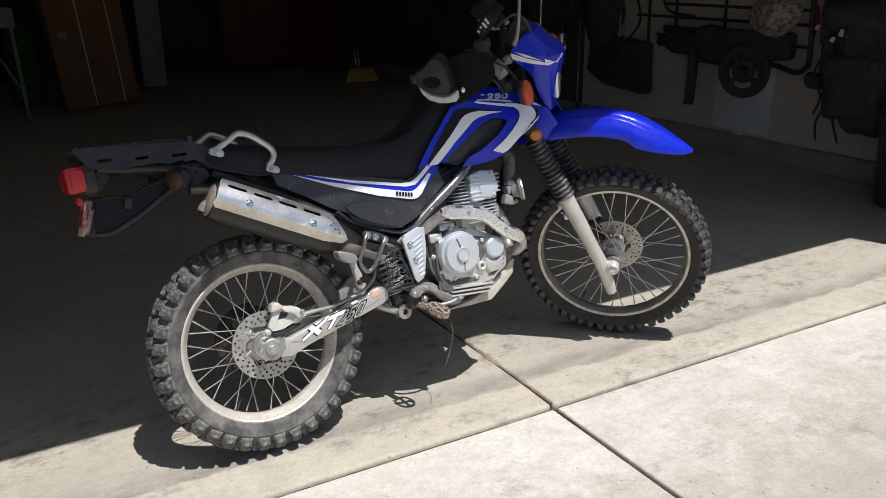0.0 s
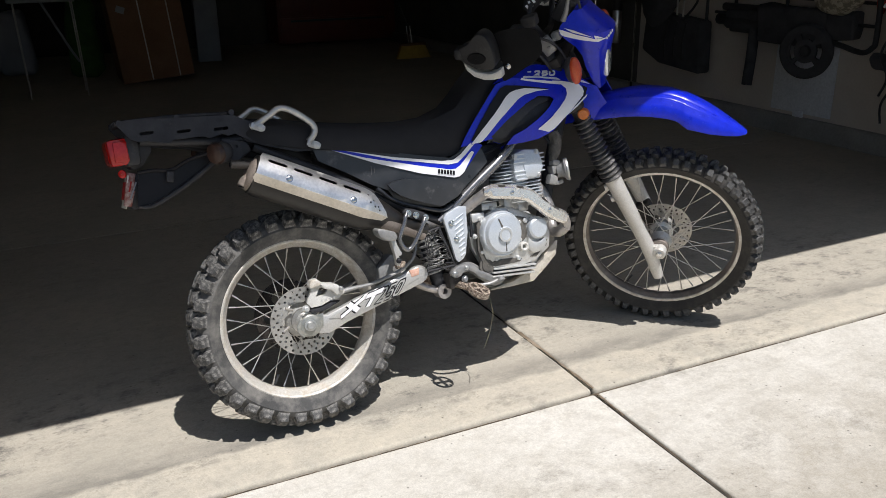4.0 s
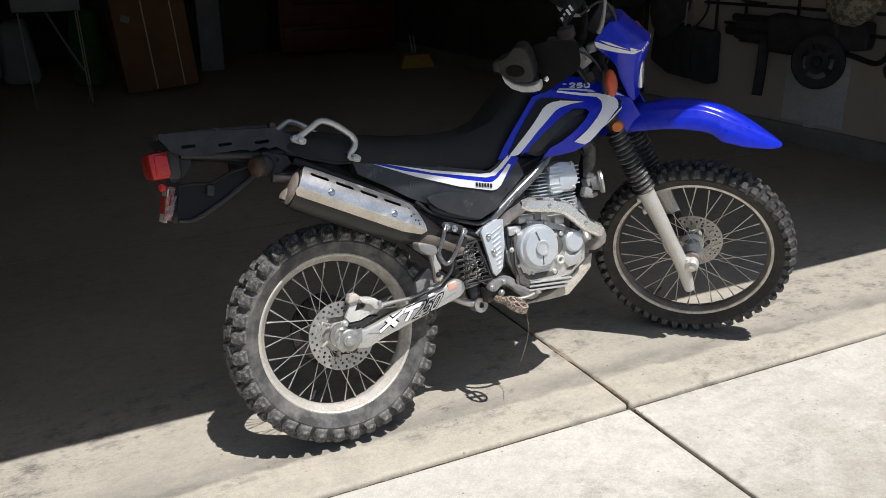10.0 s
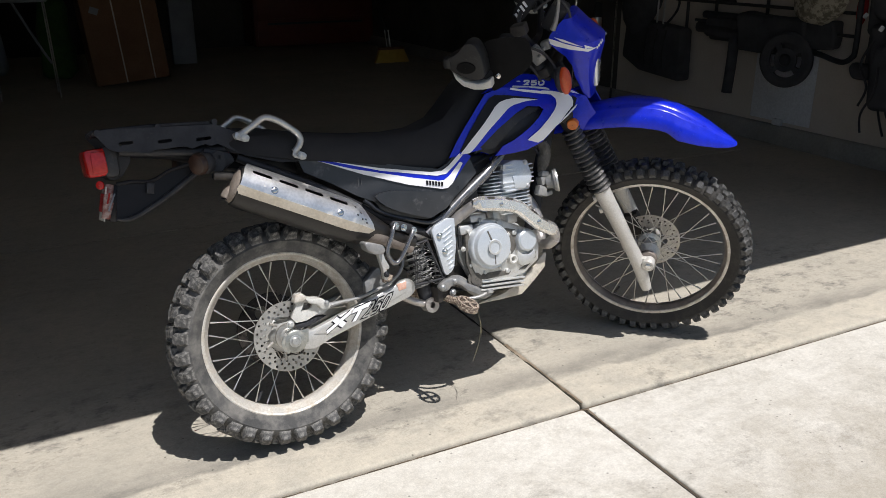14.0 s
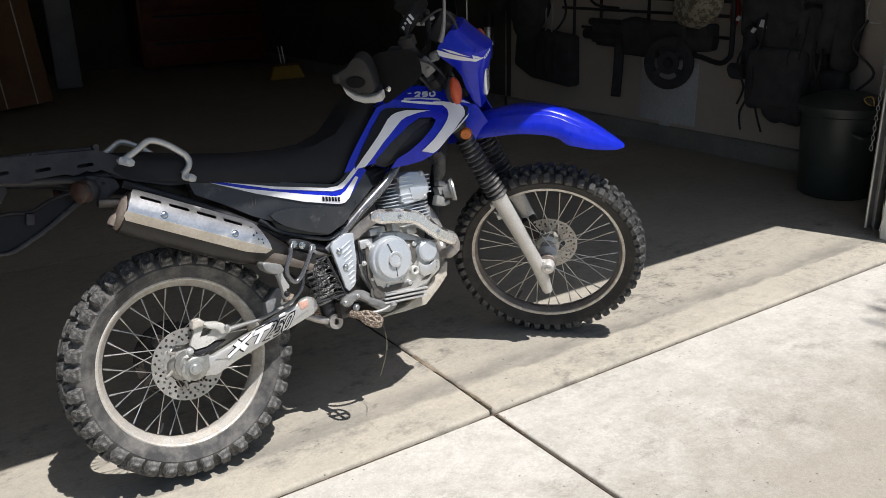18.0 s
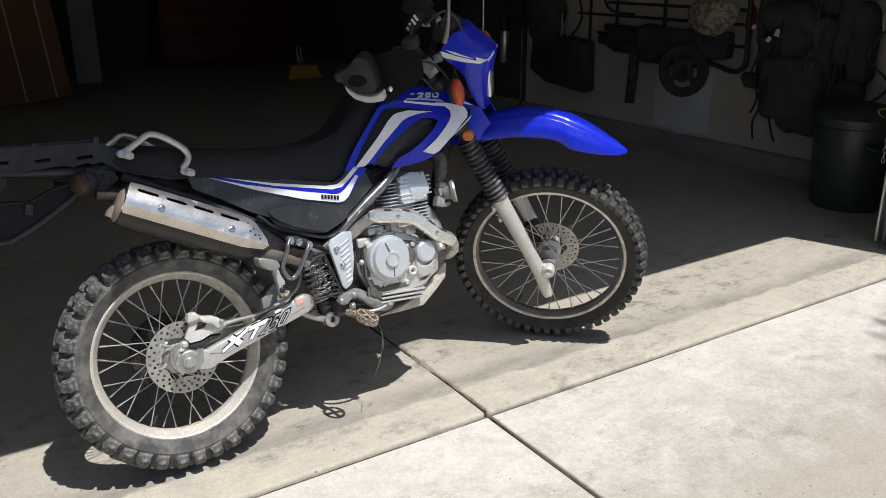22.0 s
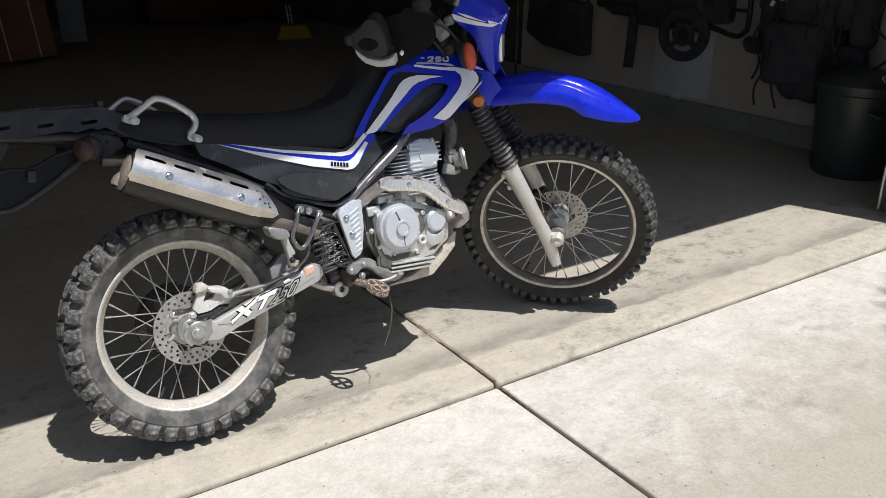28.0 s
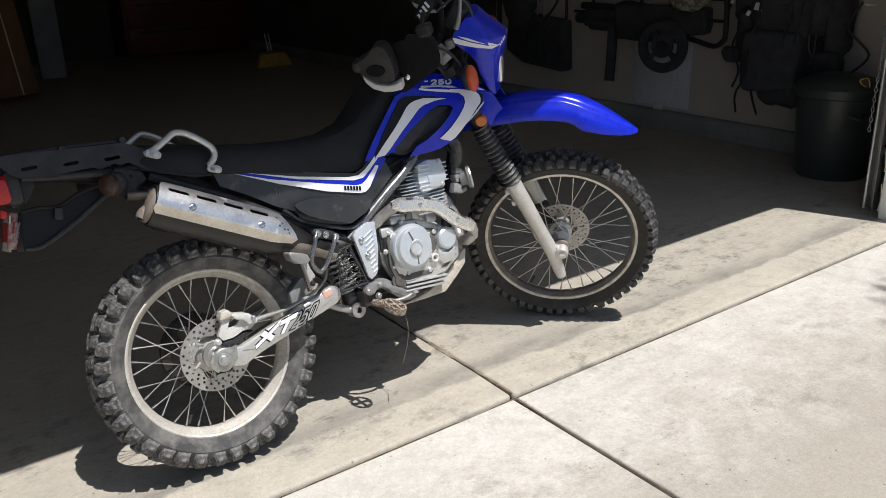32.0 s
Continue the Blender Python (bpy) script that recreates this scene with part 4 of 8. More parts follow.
lump("duffel_bag", "large black duffel bag hanging on the garage wall", "bag", (5.07, 6.15, 1.1), (0.3, 0.46, 0.8), M["cloth"], 1, 0.2)
golf = thing("golf_bag", "flat black bag with a slanted bottom hung on the wall", "bag")
bm = bmesh.new()
prism(bm, [(5.58, 0.36), (5.6, 0.8), (6.3, 0.86), (6.34, 0.5), (6.1, 0.4)], WALL - 0.2, WALL - 0.05, 0.03, "yz")
part("body", bm, M["cloth"], golf)
for y in (5.75, 5.86, 5.98):
    bm = bmesh.new()
    tube(bm, [(WALL - 0.21, y, 0.78), (WALL - 0.215, y + 0.03, 0.6), (WALL - 0.21, y + 0.02, 0.46)], 0.007, 6)
    part("seam", bm, M["satin"], golf)


def hung_pack(name, label, cat, c, parts, seed, straps=3):
    """A soft pack: an Empty with its lumpy body, pockets and dangling straps."""
    rnd = random.Random(seed)
    t = thing(name, label, cat, pose(*c))
    for k, (nm, at, size) in enumerate(parts):
        bm = bmesh.new()
        block(bm, (0, 0, 0), size, min(size) * 0.44, None, 5)
        bmesh.ops.subdivide_edges(bm, edges=list(bm.edges), cuts=2, use_grid_fill=True)
        for v in bm.verts:
            v.co += noise.noise_vector(v.co * 6.0 + Vector((seed, k * 3.1, 0))) * 0.16 * min(size)
            v.co += noise.noise_vector(v.co * 22.0 + Vector((seed, k, 2))) * 0.04 * min(size)
        part(nm, bm, M["cloth"], t, "", pose(*at, rnd.uniform(-8, 8), 0, rnd.uniform(-8, 8)))
    for k in range(straps):
        y, z = rnd.uniform(-0.22, 0.22), rnd.uniform(-0.1, 0.3)
        bm = bmesh.new()
        tube(bm, [(-0.16, y, z), (-0.2, y + rnd.uniform(-0.06, 0.06), z - 0.15), (-0.17, y + rnd.uniform(-0.1, 0.1), z - 0.3), (-0.18, y + rnd.uniform(-0.1, 0.1), z - 0.42)], 0.008, 6)
        part("strap", bm, M["satin"], t)
    return t


hung_pack("backpack", "bulky round black backpack with loose straps on the garage wall", "backpack", (5.05, 3.46, 0.8), [("body", (0, 0, 0.08), (0.3, 0.46, 0.6)), ("pocket", (-0.13, 0.0, -0.14), (0.14, 0.42, 0.4)), ("bottom_roll", (-0.05, -0.05, -0.3), (0.24, 0.34, 0.28)), ("side_pouch", (-0.05, 0.24, 0.02), (0.14, 0.12, 0.34)), ("top_flap", (-0.06, 0.08, 0.3), (0.24, 0.42, 0.2))], 3, 5)
hung_pack("hip_bag", "small squared black bag hanging beside the backpack", "bag", (5.0, 3.8, 0.68), [("body", (0, 0, -0.01), (0.12, 0.16, 0.12)), ("webbing", (0.02, -0.03, 0.2), (0.05, 0.07, 0.34))], 12, 1)
hung_pack("jacket", "black jacket hanging above the backpack", "jacket", (5.1, 3.5, 1.3), [("torso", (0, 0, 0), (0.22, 0.46, 0.5)), ("sleeve", (-0.05, 0.26, -0.12), (0.13, 0.14, 0.6)), ("sleeve", (-0.05, -0.3, -0.16), (0.13, 0.13, 0.66))], 5, 2)
hung_pack("tool_pouch", "black pouch hung over the rubbish bin", "pouch", (5.1, 3.12, 0.95), [("body", (0, 0, 0), (0.16, 0.16, 0.5)), ("lower", (-0.03, 0.05, -0.36), (0.14, 0.24, 0.26))], 9, 4)
lump("camo_bag", "camouflage cloth bag on the wall rack", "bag", (5.04, 4.25, 1.1), (0.22, 0.42, 0.26), M["camo"], 7, 0.25)
lump("red_bag", "small red cloth bag on the wall rack", "bag", (5.12, 3.97, 1.05), (0.07, 0.07, 0.22), M["redcloth"], 8)
lump("wall_cover", "dark bundled cover hanging on the wall", "cover", (5.1, 6.6, 1.3), (0.22, 0.26, 0.7), M["cloth"], 9, 0.2)
for x, y, z in ((4.9, 3.65, 0.957), (5.0, 3.85, 1.02), (4.97, 3.7, 0.96), (5.0, 3.3, 0.98), (4.95, 3.62, 0.7), (5.0, 3.45, 0.72)):
    bm = bmesh.new()
    block(bm, (x, y, z), (0.02, 0.035, 0.022), 0.004, pose(0, 0, 0, 30 * y, 20, 0))
    tagged(part("buckle", bm, M["patch"]), "small pale plastic buckle on a dark strap", "buckle", "buckles")

bm = bmesh.new()
prism(bm, [(3.54, 0.975), (3.6, 0.985), (3.585, 1.03), (3.555, 1.025)], 4.878, 4.884, 0.001, "yz")
tagged(part("tag", bm, M["patch"]), "small pale paper tag tied to a dark strap", "tag")

# folded wheeled cart hung on the wall
cart = thing("folded_cart", "black folded wheeled cart hung on the garage wall", "cart")
bm = bmesh.new()
tube(bm, [(5.08, 3.98, 1.5), (5.08, 3.96, 1.17), (5.08, 3.945, 0.8), (5.08, 3.965, 0.735), (5.08, 4.02, 0.7), (5.08, 4.1, 0.705), (5.08, 4.25, 0.735), (5.1, 4.6, 0.76)], 0.019, 10)
part("handle_bar", bm, M["satin"], cart)
for z, y0, y1, r in ((0.76, 4.3, 5.3, 0.032), (0.87, 3.97, 5.5, 0.012), (1.02, 4.0, 5.75, 0.012), (0.92, 4.5, 5.4, 0.03), (1.12, 4.0, 5.4, 0.012), (0.82, 4.35, 5.45, 0.045), (1.2, 4.3, 5.6, 0.012)):
    bm = bmesh.new()
    tube(bm, [(5.12, y0, z), (5.12, y1, z + 0.01)], r, 10, smooth=False)
    part("rail", bm, M["satin"], cart)
for y in (4.42, 4.78, 5.3, 5.62):
    bm = bmesh.new()
    tube(bm, [(5.14, y, 0.8), (5.14, y + 0.01, 1.5)], 0.013, 8, smooth=False)
    part("upright", bm, M["satin"], cart)
for c, size, seed in (((5.12, 4.66, 0.83), (0.16, 0.62, 0.28), 2), ((5.13, 4.3, 0.86), (0.13, 0.34, 0.2), 6), ((5.14, 5.1, 0.84), (0.12, 0.5, 0.16), 9)):
    bm = bmesh.new()
    block(bm, (0, 0, 0), size, 0.03, None, 4)
    bmesh.ops.subdivide_edges(bm, edges=list(bm.edges), cuts=2, use_grid_fill=True)
    for v in bm.verts:
        v.co += noise.noise_vector(v.co * 7.0 + Vector((seed, 0, 0))) * 0.022 + noise.noise_vector(v.co * 24.0 + Vector((0, seed, 0))) * 0.006
    part("folded_seat", bm, M["cloth"], cart, "", pose(*c))
bm = bmesh.new()
tube(bm, [(5.06, 5.02, 0.35), (5.08, 5.025, 0.55), (5.1, 5.04, 0.78)], 0.042, 10)
part("pad", bm, M["cloth"], cart)
WC, WX = Vector((5.02, 4.45, 0.672)), Vector((1, 0.25, 0)).normalized()
WU = Vector((-0.2425, 0.97, 0))
bm = bmesh.new()
lathe(bm, [(0.135, -0.028), (0.18, -0.03), (0.198, -0.015), (0.198, 0.015), (0.18, 0.03), (0.135, 0.028)], WC, WX, 36, shut=True)
w = part("wheel", bm, M["cloth"], cart)
bm = bmesh.new()
gaps = [[(0.125 * math.cos(a), 0.125 * math.sin(a)) for a in np.linspace(a0, a1, 9)] + [(0.085 * math.cos(a), 0.085 * math.sin(a)) for a in np.linspace(a1, a0, 9)] for a0, a1 in ((-2.3, -0.9), (-0.6, 0.8), (1.2, 2.2), (2.6, 3.6))]
sheet(bm, ring_pts((0, 0), 0.14, 40), lambda u, v: WC + WU * u + Vector((0, 0, v)), 0.02, gaps, 1)
part("rim", bm, M["cloth"], w)
bm = bmesh.new()
lathe(bm, [(0.001, -0.04), (0.035, -0.035), (0.045, -0.02), (0.045, 0.02), (0.02, 0.03)], WC, WX, 18)
part("hub", bm, M["satin"], w)
for pts in ([(5.05, 5.75, 1.3), (5.02, 5.6, 1.0), (5.0, 5.75, 0.8)], [(5.05, 5.4, 1.4), (5.02, 5.3, 1.1), (5.03, 5.0, 1.05)], [(5.0, 3.6, 0.6), (4.98, 3.4, 0.5), (5.0, 3.3, 0.75), (5.0, 3.2, 1.2)], [(4.95, 2.86, 1.25), (4.95, 2.905, 1.18), (4.95, 2.925, 1.11), (4.95, 2.9, 1.04), (4.95, 2.83, 1.035)]):
    wire("strap", "thin black strap dangling on the garage wall", "strap", pts, 0.011 if pts[0][2] != 1.25 else 0.004, M["patch"] if pts[0][2] == 1.25 else M["satin"], 6, "straps")
for y in (5.92, 5.84):
    wire("shaft", "short bright steel shaft hung on the wall", "shaft", [(5.08, y, 1.08), (5.085, y + 0.01, 0.8)], 0.008, M["steel"], 8, "shafts")

# wheeled rubbish bin near the door
can = thing("rubbish_bin", "round dark green rubbish bin with a lid beside the doorway", "rubbish bin")
cx, cy = 4.9, 2.95
bm = bmesh.new()
lathe(bm, [(0.001, 0.0), (0.2, 0.0), (0.215, 0.02), (0.245, 0.5), (0.262, 0.51), (0.262, 0.54), (0.24, 0.54)], (cx, cy, 0), (0, 0, 1), 36)
part("body", bm, M["bin"], can)
bm = bmesh.new()
lathe(bm, [(0.27, 0.535), (0.272, 0.56), (0.25, 0.585), (0.12, 0.63), (0.001, 0.64)], (cx, cy, 0), (0, 0, 1), 36)
part("lid", bm, M["bin"], can)
for a in (-2.2, 0.9):
    bm = bmesh.new()
    px, py = cx + 0.25 * math.cos(a), cy + 0.25 * math.sin(a)
    tube(bm, [(px - 0.05 * math.sin(a), py + 0.05 * math.cos(a), 0.42), (px + 0.04 * math.cos(a), py + 0.04 * math.sin(a), 0.4), (px + 0.05 * math.sin(a), py - 0.05 * math.cos(a), 0.42)], 0.011, 8)
    part("handle", bm, M["bin"], can)
bm = bmesh.new()
tube(bm, [(cx - 0.13, cy - 0.2, 0.6), (cx - 0.1, cy - 0.23, 0.58), (cx - 0.11, cy - 0.22, 0.635), (cx - 0.14, cy - 0.19, 0.625), (cx - 0.13, cy - 0.2, 0.6)], 0.004, 6)
part("tag", bm, M["yellow"], can, "small yellow ring tag")

# a tree beside the driveway, whose outer twigs shade the slab
rnd = random.Random(21)
tree = thing("tree", "tall leafy tree growing beside the driveway", "tree")
bm = bmesh.new()
tube(bm, [(7.02, -1.86, -0.15), (6.92, -1.81, 1.6), (6.67, -1.66, 3.6), (6.52, -1.66, 5.6), (6.62, -1.66, 8.2)], [0.2, 0.17, 0.13, 0.09, 0.03], 12)
part("trunk", bm, M["bark"], tree)
tips = []
for k in range(12):
    a = rnd.uniform(0, 6.28) if k > 2 else (2.83, 2.92, 3.05)[k]
    z0 = rnd.uniform(4.4, 7.0) if k > 2 else 5.6
    ln = rnd.uniform(1.2, 2.2) if k > 2 else (2.2, 2.4, 2.6)[k]
    p0 = Vector((6.57, -1.66, z0))
    p2_ = p0 + Vector((ln * math.cos(a), ln * math.sin(a), rnd.uniform(0.5, 1.0)))
    p1_ = (p0 + p2_) / 2 + Vector((0, 0, 0.12))
    bm = bmesh.new()
    tube(bm, [p0, p1_, p2_], [0.045, 0.03, 0.01], 7)
    part("limb", bm, M["bark"], tree)
    tips += [p1_.lerp(p2_, t) for t in (0.1, 0.4, 0.7, 1.0)]
vs, fs = [], []
for i_tip, tip in enumerate(tips):
    for k in range(90 if i_tip < 12 else 46):
        wide = 0.15 if i_tip < 12 else 0.2
        c = tip + Vector((rnd.gauss(0, wide), rnd.gauss(0, wide), rnd.gauss(0, 0.16)))
        m = Euler((rnd.uniform(0, 6), rnd.uniform(-0.9, 0.9), rnd.uniform(0, 6))).to_matrix()
        s = rnd.uniform(0.035, 0.06)
        i = len(vs)
        vs += [c + m @ Vector(q) * s for q in ((-1, 0, 0), (-0.3, 0.42, 0.1), (0.5, 0.34, 0.05), (1, 0, -0.1), (0.5, -0.34, 0.05), (-0.3, -0.42, 0.1))]
        fs.append(tuple(range(i, i + 6)))
me = bpy.data.meshes.new("crown")
me.from_pydata([tuple(v) for v in vs], [], fs)
me.materials.append(M["leaf"])
part("crown", me, None, tree, "loose green crown of small leaves")

# ---- the motorcycle ----
BIKE = pose(0.6107, 2.3158, 0.0133, -13.5, 0, 2.0)
RAKE = radians(26.5)
STEER_AT, STEER_AX = Vector((1.4277, 0, 0.3384)), Vector((-math.sin(RAKE), 0, math.cos(RAKE)))
STEER = Matrix.Translation(STEER_AT) @ Matrix.Rotation(radians(-53), 4, STEER_AX) @ Matrix.Translation(-STEER_AT)
bike = thing("motorcycle", "dusty blue, white and black dual-sport motorcycle leaning on its stand", "motorcycle", BIKE)


def knobby(bm, bead, carcass, half):
    """A tyre carcass."""
    side = [(bead - 0.006, 0.5 * half), (bead + 0.002, 0.62 * half), (bead + 0.02, 0.86 * half), (bead + (carcass - bead) * 0.5, half), (carcass - 0.02, 0.9 * half), (carcass - 0.006, 0.66 * half), (carcass, 0.3 * half)]
    prof = [(r, -y) for r, y in side] + [(carcass + 0.001, 0)] + [(r, y) for r, y in side[::-1]]
    lathe(bm, prof, n=96)


def tread(wheel, carcass, half, count, tall, long, wide, material):
    """Rows of tread blocks round a tyre, set in bars across it with open gaps between; the blocks of a row share their meshes."""
    shapes = ((-0.78, -44, 0.0, 1.0, 1.0), (0.78, 44, 0.3, 1.0, 1.0), (-0.26, -12, 0.3, 1.05, 0.8), (0.26, 12, 0.0, 1.05, 0.8))
    for y, tilt, off, sx, sy in shapes:
        rnd = random.Random(int(y * 100) + count)
        kinds = []
        for _ in range(5):
            bm = bmesh.new()
            r = carcass - (0.011 if abs(y) > 0.7 else 0.002)
            m = Matrix.Translation((r, y * half, 0)) @ Matrix.Rotation(radians(tilt), 4, "Z") @ pose(0, 0, 0, rnd.uniform(-5, 5), rnd.uniform(-4, 4), rnd.uniform(-3, 3))
            ring = ((-1, -0.8), (-0.6, -1), (0, -1.04), (0.6, -1), (1, -0.75), (1, 0.75), (0.6, 1), (0, 1.04), (-0.6, 1), (-1, 0.8))
            rows = []
            for h, f, g in ((-0.01, 1.3, 1.4), (tall * 0.12, 1.06, 1.1), (tall * 0.4, 0.96, 0.97), (tall * 0.84, 0.9, 0.9), (tall, 0.74, 0.72)):
                rows.append([m @ Vector((h + rnd.uniform(-0.0012, 0.0012), a * wide * sy / 2 * f, b * long * sx / 2 * g + rnd.uniform(-0.0012, 0.0012))) for a, b in ring])
            loft(bm, rows)
            kinds.append(data_of("tread_block", bm, M[material], 30))
        for k in range(count):
            part("tread_block", kinds[k % 5 if k % 3 else (k + 2) % 5], None, wheel, "", pose(0, rnd.uniform(-0.0015, 0.0015), 0, 0, 360 * (k + off) / count + rnd.uniform(-0.6, 0.6), 0))


def spokes(wheel, hub_r, hub_y, rim_r, count):
    """Laced wire spokes in four families that share their meshes."""
    for fam in range(4):
        sy, lead = (-1 if fam < 2 else 1), (1 if fam % 2 else -1)
        bm = bmesh.new()
        d = radians(56) * lead
        p0 = Vector((hub_r * math.cos(d), sy * hub_y, hub_r * math.sin(d)))
        p1 = Vector((rim_r, sy * 0.004, 0))
        tube(bm, [p0, p1], 0.0017, 6, smooth=False)
        tube(bm, [p1.lerp(p0, 0.09), p1], 0.0028, 6, smooth=False)
        me = data_of("spoke", bm, M["spoke"])
        for k in range(count // 4):
            a = 360 * (k + fam / 4.0) / (count // 4)
            part("spoke", me, None, wheel, "", pose(0, 0, 0, 0, a, 0))


def holed_disc(bm, outer, inner, y, rows, hole, thick):
    """A drilled brake disc with a waisted inner edge."""
    rim_line = ring_pts((0, 0), outer, 72)
    inn = [((inner + 0.006 * math.cos(6 * a)) * math.cos(a), (inner + 0.006 * math.cos(6 * a)) * math.sin(a)) for a in (2 * math.pi * k / 60 for k in range(60))]
    holes = [inn]
    for rr, cnt, off in rows:
        for k in range(cnt):
            a = 2 * math.pi * (k + off) / cnt
            holes.append(ring_pts((rr * math.cos(a), rr * math.sin(a)), hole, 8))
    sheet(bm, rim_line, lambda u, v: Vector((u, y, v)), thick, holes, 10)


def build_wheel(name, label, at, tyre, rim, rimw, hub, discs, count):
    deep = 0.024 if name == "rear_wheel" else 0.018
    bm = bmesh.new()
    lathe(bm, [(rim, -rimw), (rim - 0.005, -rimw - 0.002), (rim - 0.01, -rimw + 0.001), (rim - 0.012, -rimw * 0.8), (rim - deep, -rimw * 0.5), (rim - deep - 0.004, 0), (rim - deep, rimw * 0.5), (rim - 0.014, rimw * 0.72), (rim - 0.012, rimw - 0.001), (rim - 0.005, rimw + 0.002), (rim, rimw), (rim - 0.004, rimw - 0.008), (rim - 0.02, 0), (rim - 0.004, -rimw + 0.008)], n=96, shut=True)
    # the front rim's shaded inner side is put into its darker colour; lips stay bright
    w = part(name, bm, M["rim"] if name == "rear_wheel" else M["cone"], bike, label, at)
    if name == "front_wheel":
        for s in (-1, 1):
            bm = bmesh.new()
            y = s * (rimw + 0.0035)
            lathe(bm, [(rim + 0.001, y - 0.004 * s), (rim - 0.001, y), (rim - 0.006, y + 0.001 * s), (rim - 0.012, y - 0.001 * s), (rim - 0.0135, y - 0.005 * s), (rim - 0.006, y - 0.006 * s)], n=96, shut=True)
            part("rim_lip", bm, M["rim"], w, "bright outer lip of the rim")
    bm = bmesh.new()
    knobby(bm, *tyre[:3])
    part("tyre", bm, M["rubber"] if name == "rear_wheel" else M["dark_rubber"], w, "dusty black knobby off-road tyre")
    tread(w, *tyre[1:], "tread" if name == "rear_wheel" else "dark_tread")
    bm = bmesh.new()
    lathe(bm, hub, n=36)
    part("hub", bm, M["alloy"], w)
    if name == "front_wheel":
        bm = bmesh.new()
        lathe(bm, [(0.014, -0.089), (0.024, -0.0895), (0.034, -0.084), (0.036, -0.072), (0.031, -0.066)], n=28)
        part("dust_seal", bm, M["cone"], w, "dusty brown hub seal")
    spokes(w, hub[len(hub) // 2 - 1][0] - 0.003, 0.034, rim - 0.03, count)
    for lab, outer, inner, y, rows in discs:
        bm = bmesh.new()
        holed_disc(bm, outer, inner, y, rows, 0.0042, 0.004)
        part("brake_disc", bm, M["disc"], w, lab)
        for k in range(6):
            a = 2 * math.pi * k / 6
            bm = bmesh.new()
            tube(bm, [((inner - 0.014) * math.cos(a + 0.15), y, (inner - 0.014) * math.sin(a + 0.15)), ((inner + 0.008) * math.cos(a + 0.3), y, (inner + 0.008) * math.sin(a + 0.3))], 0.0045, 6, smooth=False)
            part("carrier_arm", bm, M["disc"], w)
        bm = bmesh.new()
        lathe(bm, [(0.024, -0.006), (0.04, -0.005), (0.04, 0.005), (0.024, 0.006)], (0, y, 0), n=24, shut=True)
        part("disc_carrier", bm, M["disc"], w)
    bm = bmesh.new()
    a = radians(-118)
    p = Vector(((rim - 0.035) * math.cos(a), 0, (rim - 0.035) * math.sin(a)))
    tube(bm, [p, p * 0.86], 0.0042, 8, smooth=False)
    part("valve_stem", bm, M["satin"], w)
    return w


rows_r = ((0.095, 24, 0.0), (0.083, 24, 0.5), (0.073, 24, 0.2))
build_wheel("rear_wheel", "spoked rear wheel with a dusty silver rim", Matrix.Translation((0, 0, 0.335)), (0.246, 0.315, 0.06, 36, 0.02, 0.034, 0.036), 0.247, 0.034,
            [(0.012, -0.09), (0.022, -0.09), (0.028, -0.07), (0.048, -0.05), (0.052, -0.035), (0.036, -0.025), (0.034, 0.025), (0.052, 0.035), (0.05, 0.06), (0.012, 0.07)], [("drilled rear brake disc", 0.104, 0.063, -0.068, rows_r)], 36)
FRONT = Matrix.Translation((-0.0072, 0.0025, 0.0065)) @ Matrix.Translation(STEER_AT) @ Matrix.Rotation(radians(-51.5), 4, STEER_AX) @ Matrix.Translation(-STEER_AT) @ Matrix.Translation((1.459, 0, 0.354)) @ Matrix.Rotation(radians(3.7), 4, "X")
rows_f = ((0.1, 24, 0.0), (0.088, 24, 0.5), (0.077, 12, 0.2))
build_wheel("front_wheel", "spoked front wheel with a dusty silver rim, coloured dark inside for shade", FRONT, (0.292, 0.352, 0.051, 52, 0.017, 0.025, 0.029), 0.294, 0.026,
            [(0.012, -0.088), (0.026, -0.086), (0.03, -0.06), (0.036, -0.045), (0.044, -0.034), (0.032, -0.024), (0.03, 0.024), (0.044, 0.034), (0.042, 0.05), (0.012, 0.08)], [("drilled front brake disc", 0.112, 0.06, 0.056, rows_f)], 36)

# rear sprocket and drive chain on the far side
bm = bmesh.new()
teeth = []
for k in range(96):
    a = 2 * math.pi * k / 96
    teeth.append(((0.109 if k % 2 else 0.103) * math.cos(a), (0.109 if k % 2 else 0.103) * math.sin(a)))
sheet(bm, teeth, lambda u, v: Vector((u, 0.075, 0.335 + v)), 0.006, [ring_pts((0.068 * math.cos(a), 0.068 * math.sin(a)), 0.021, 12) for a in (math.pi * k / 3 for k in range(6))], 10)
sprocket = part("sprocket", bm, M["grimy"], bike, "grimy toothed rear sprocket")
for k in range(6):
    a = math.pi * (k + 0.5) / 3
    bolt(sprocket, (0.05 * math.cos(a), 0.07, 0.335 + 0.05 * math.sin(a)), 0.007, 0.007, (0, -1, 0), M["cradle"])
lm = None
loop = [Vector((0.108 * math.cos(a), 0, 0.335 + 0.108 * math.sin(a))) for a in (radians(q) for q in range(84, 268, 7))]
loop += [Vector((0.012 + 0.46 * f, 0, 0.228 + 0.14 * f)) for f in (k / 34 for k in range(1, 34))]
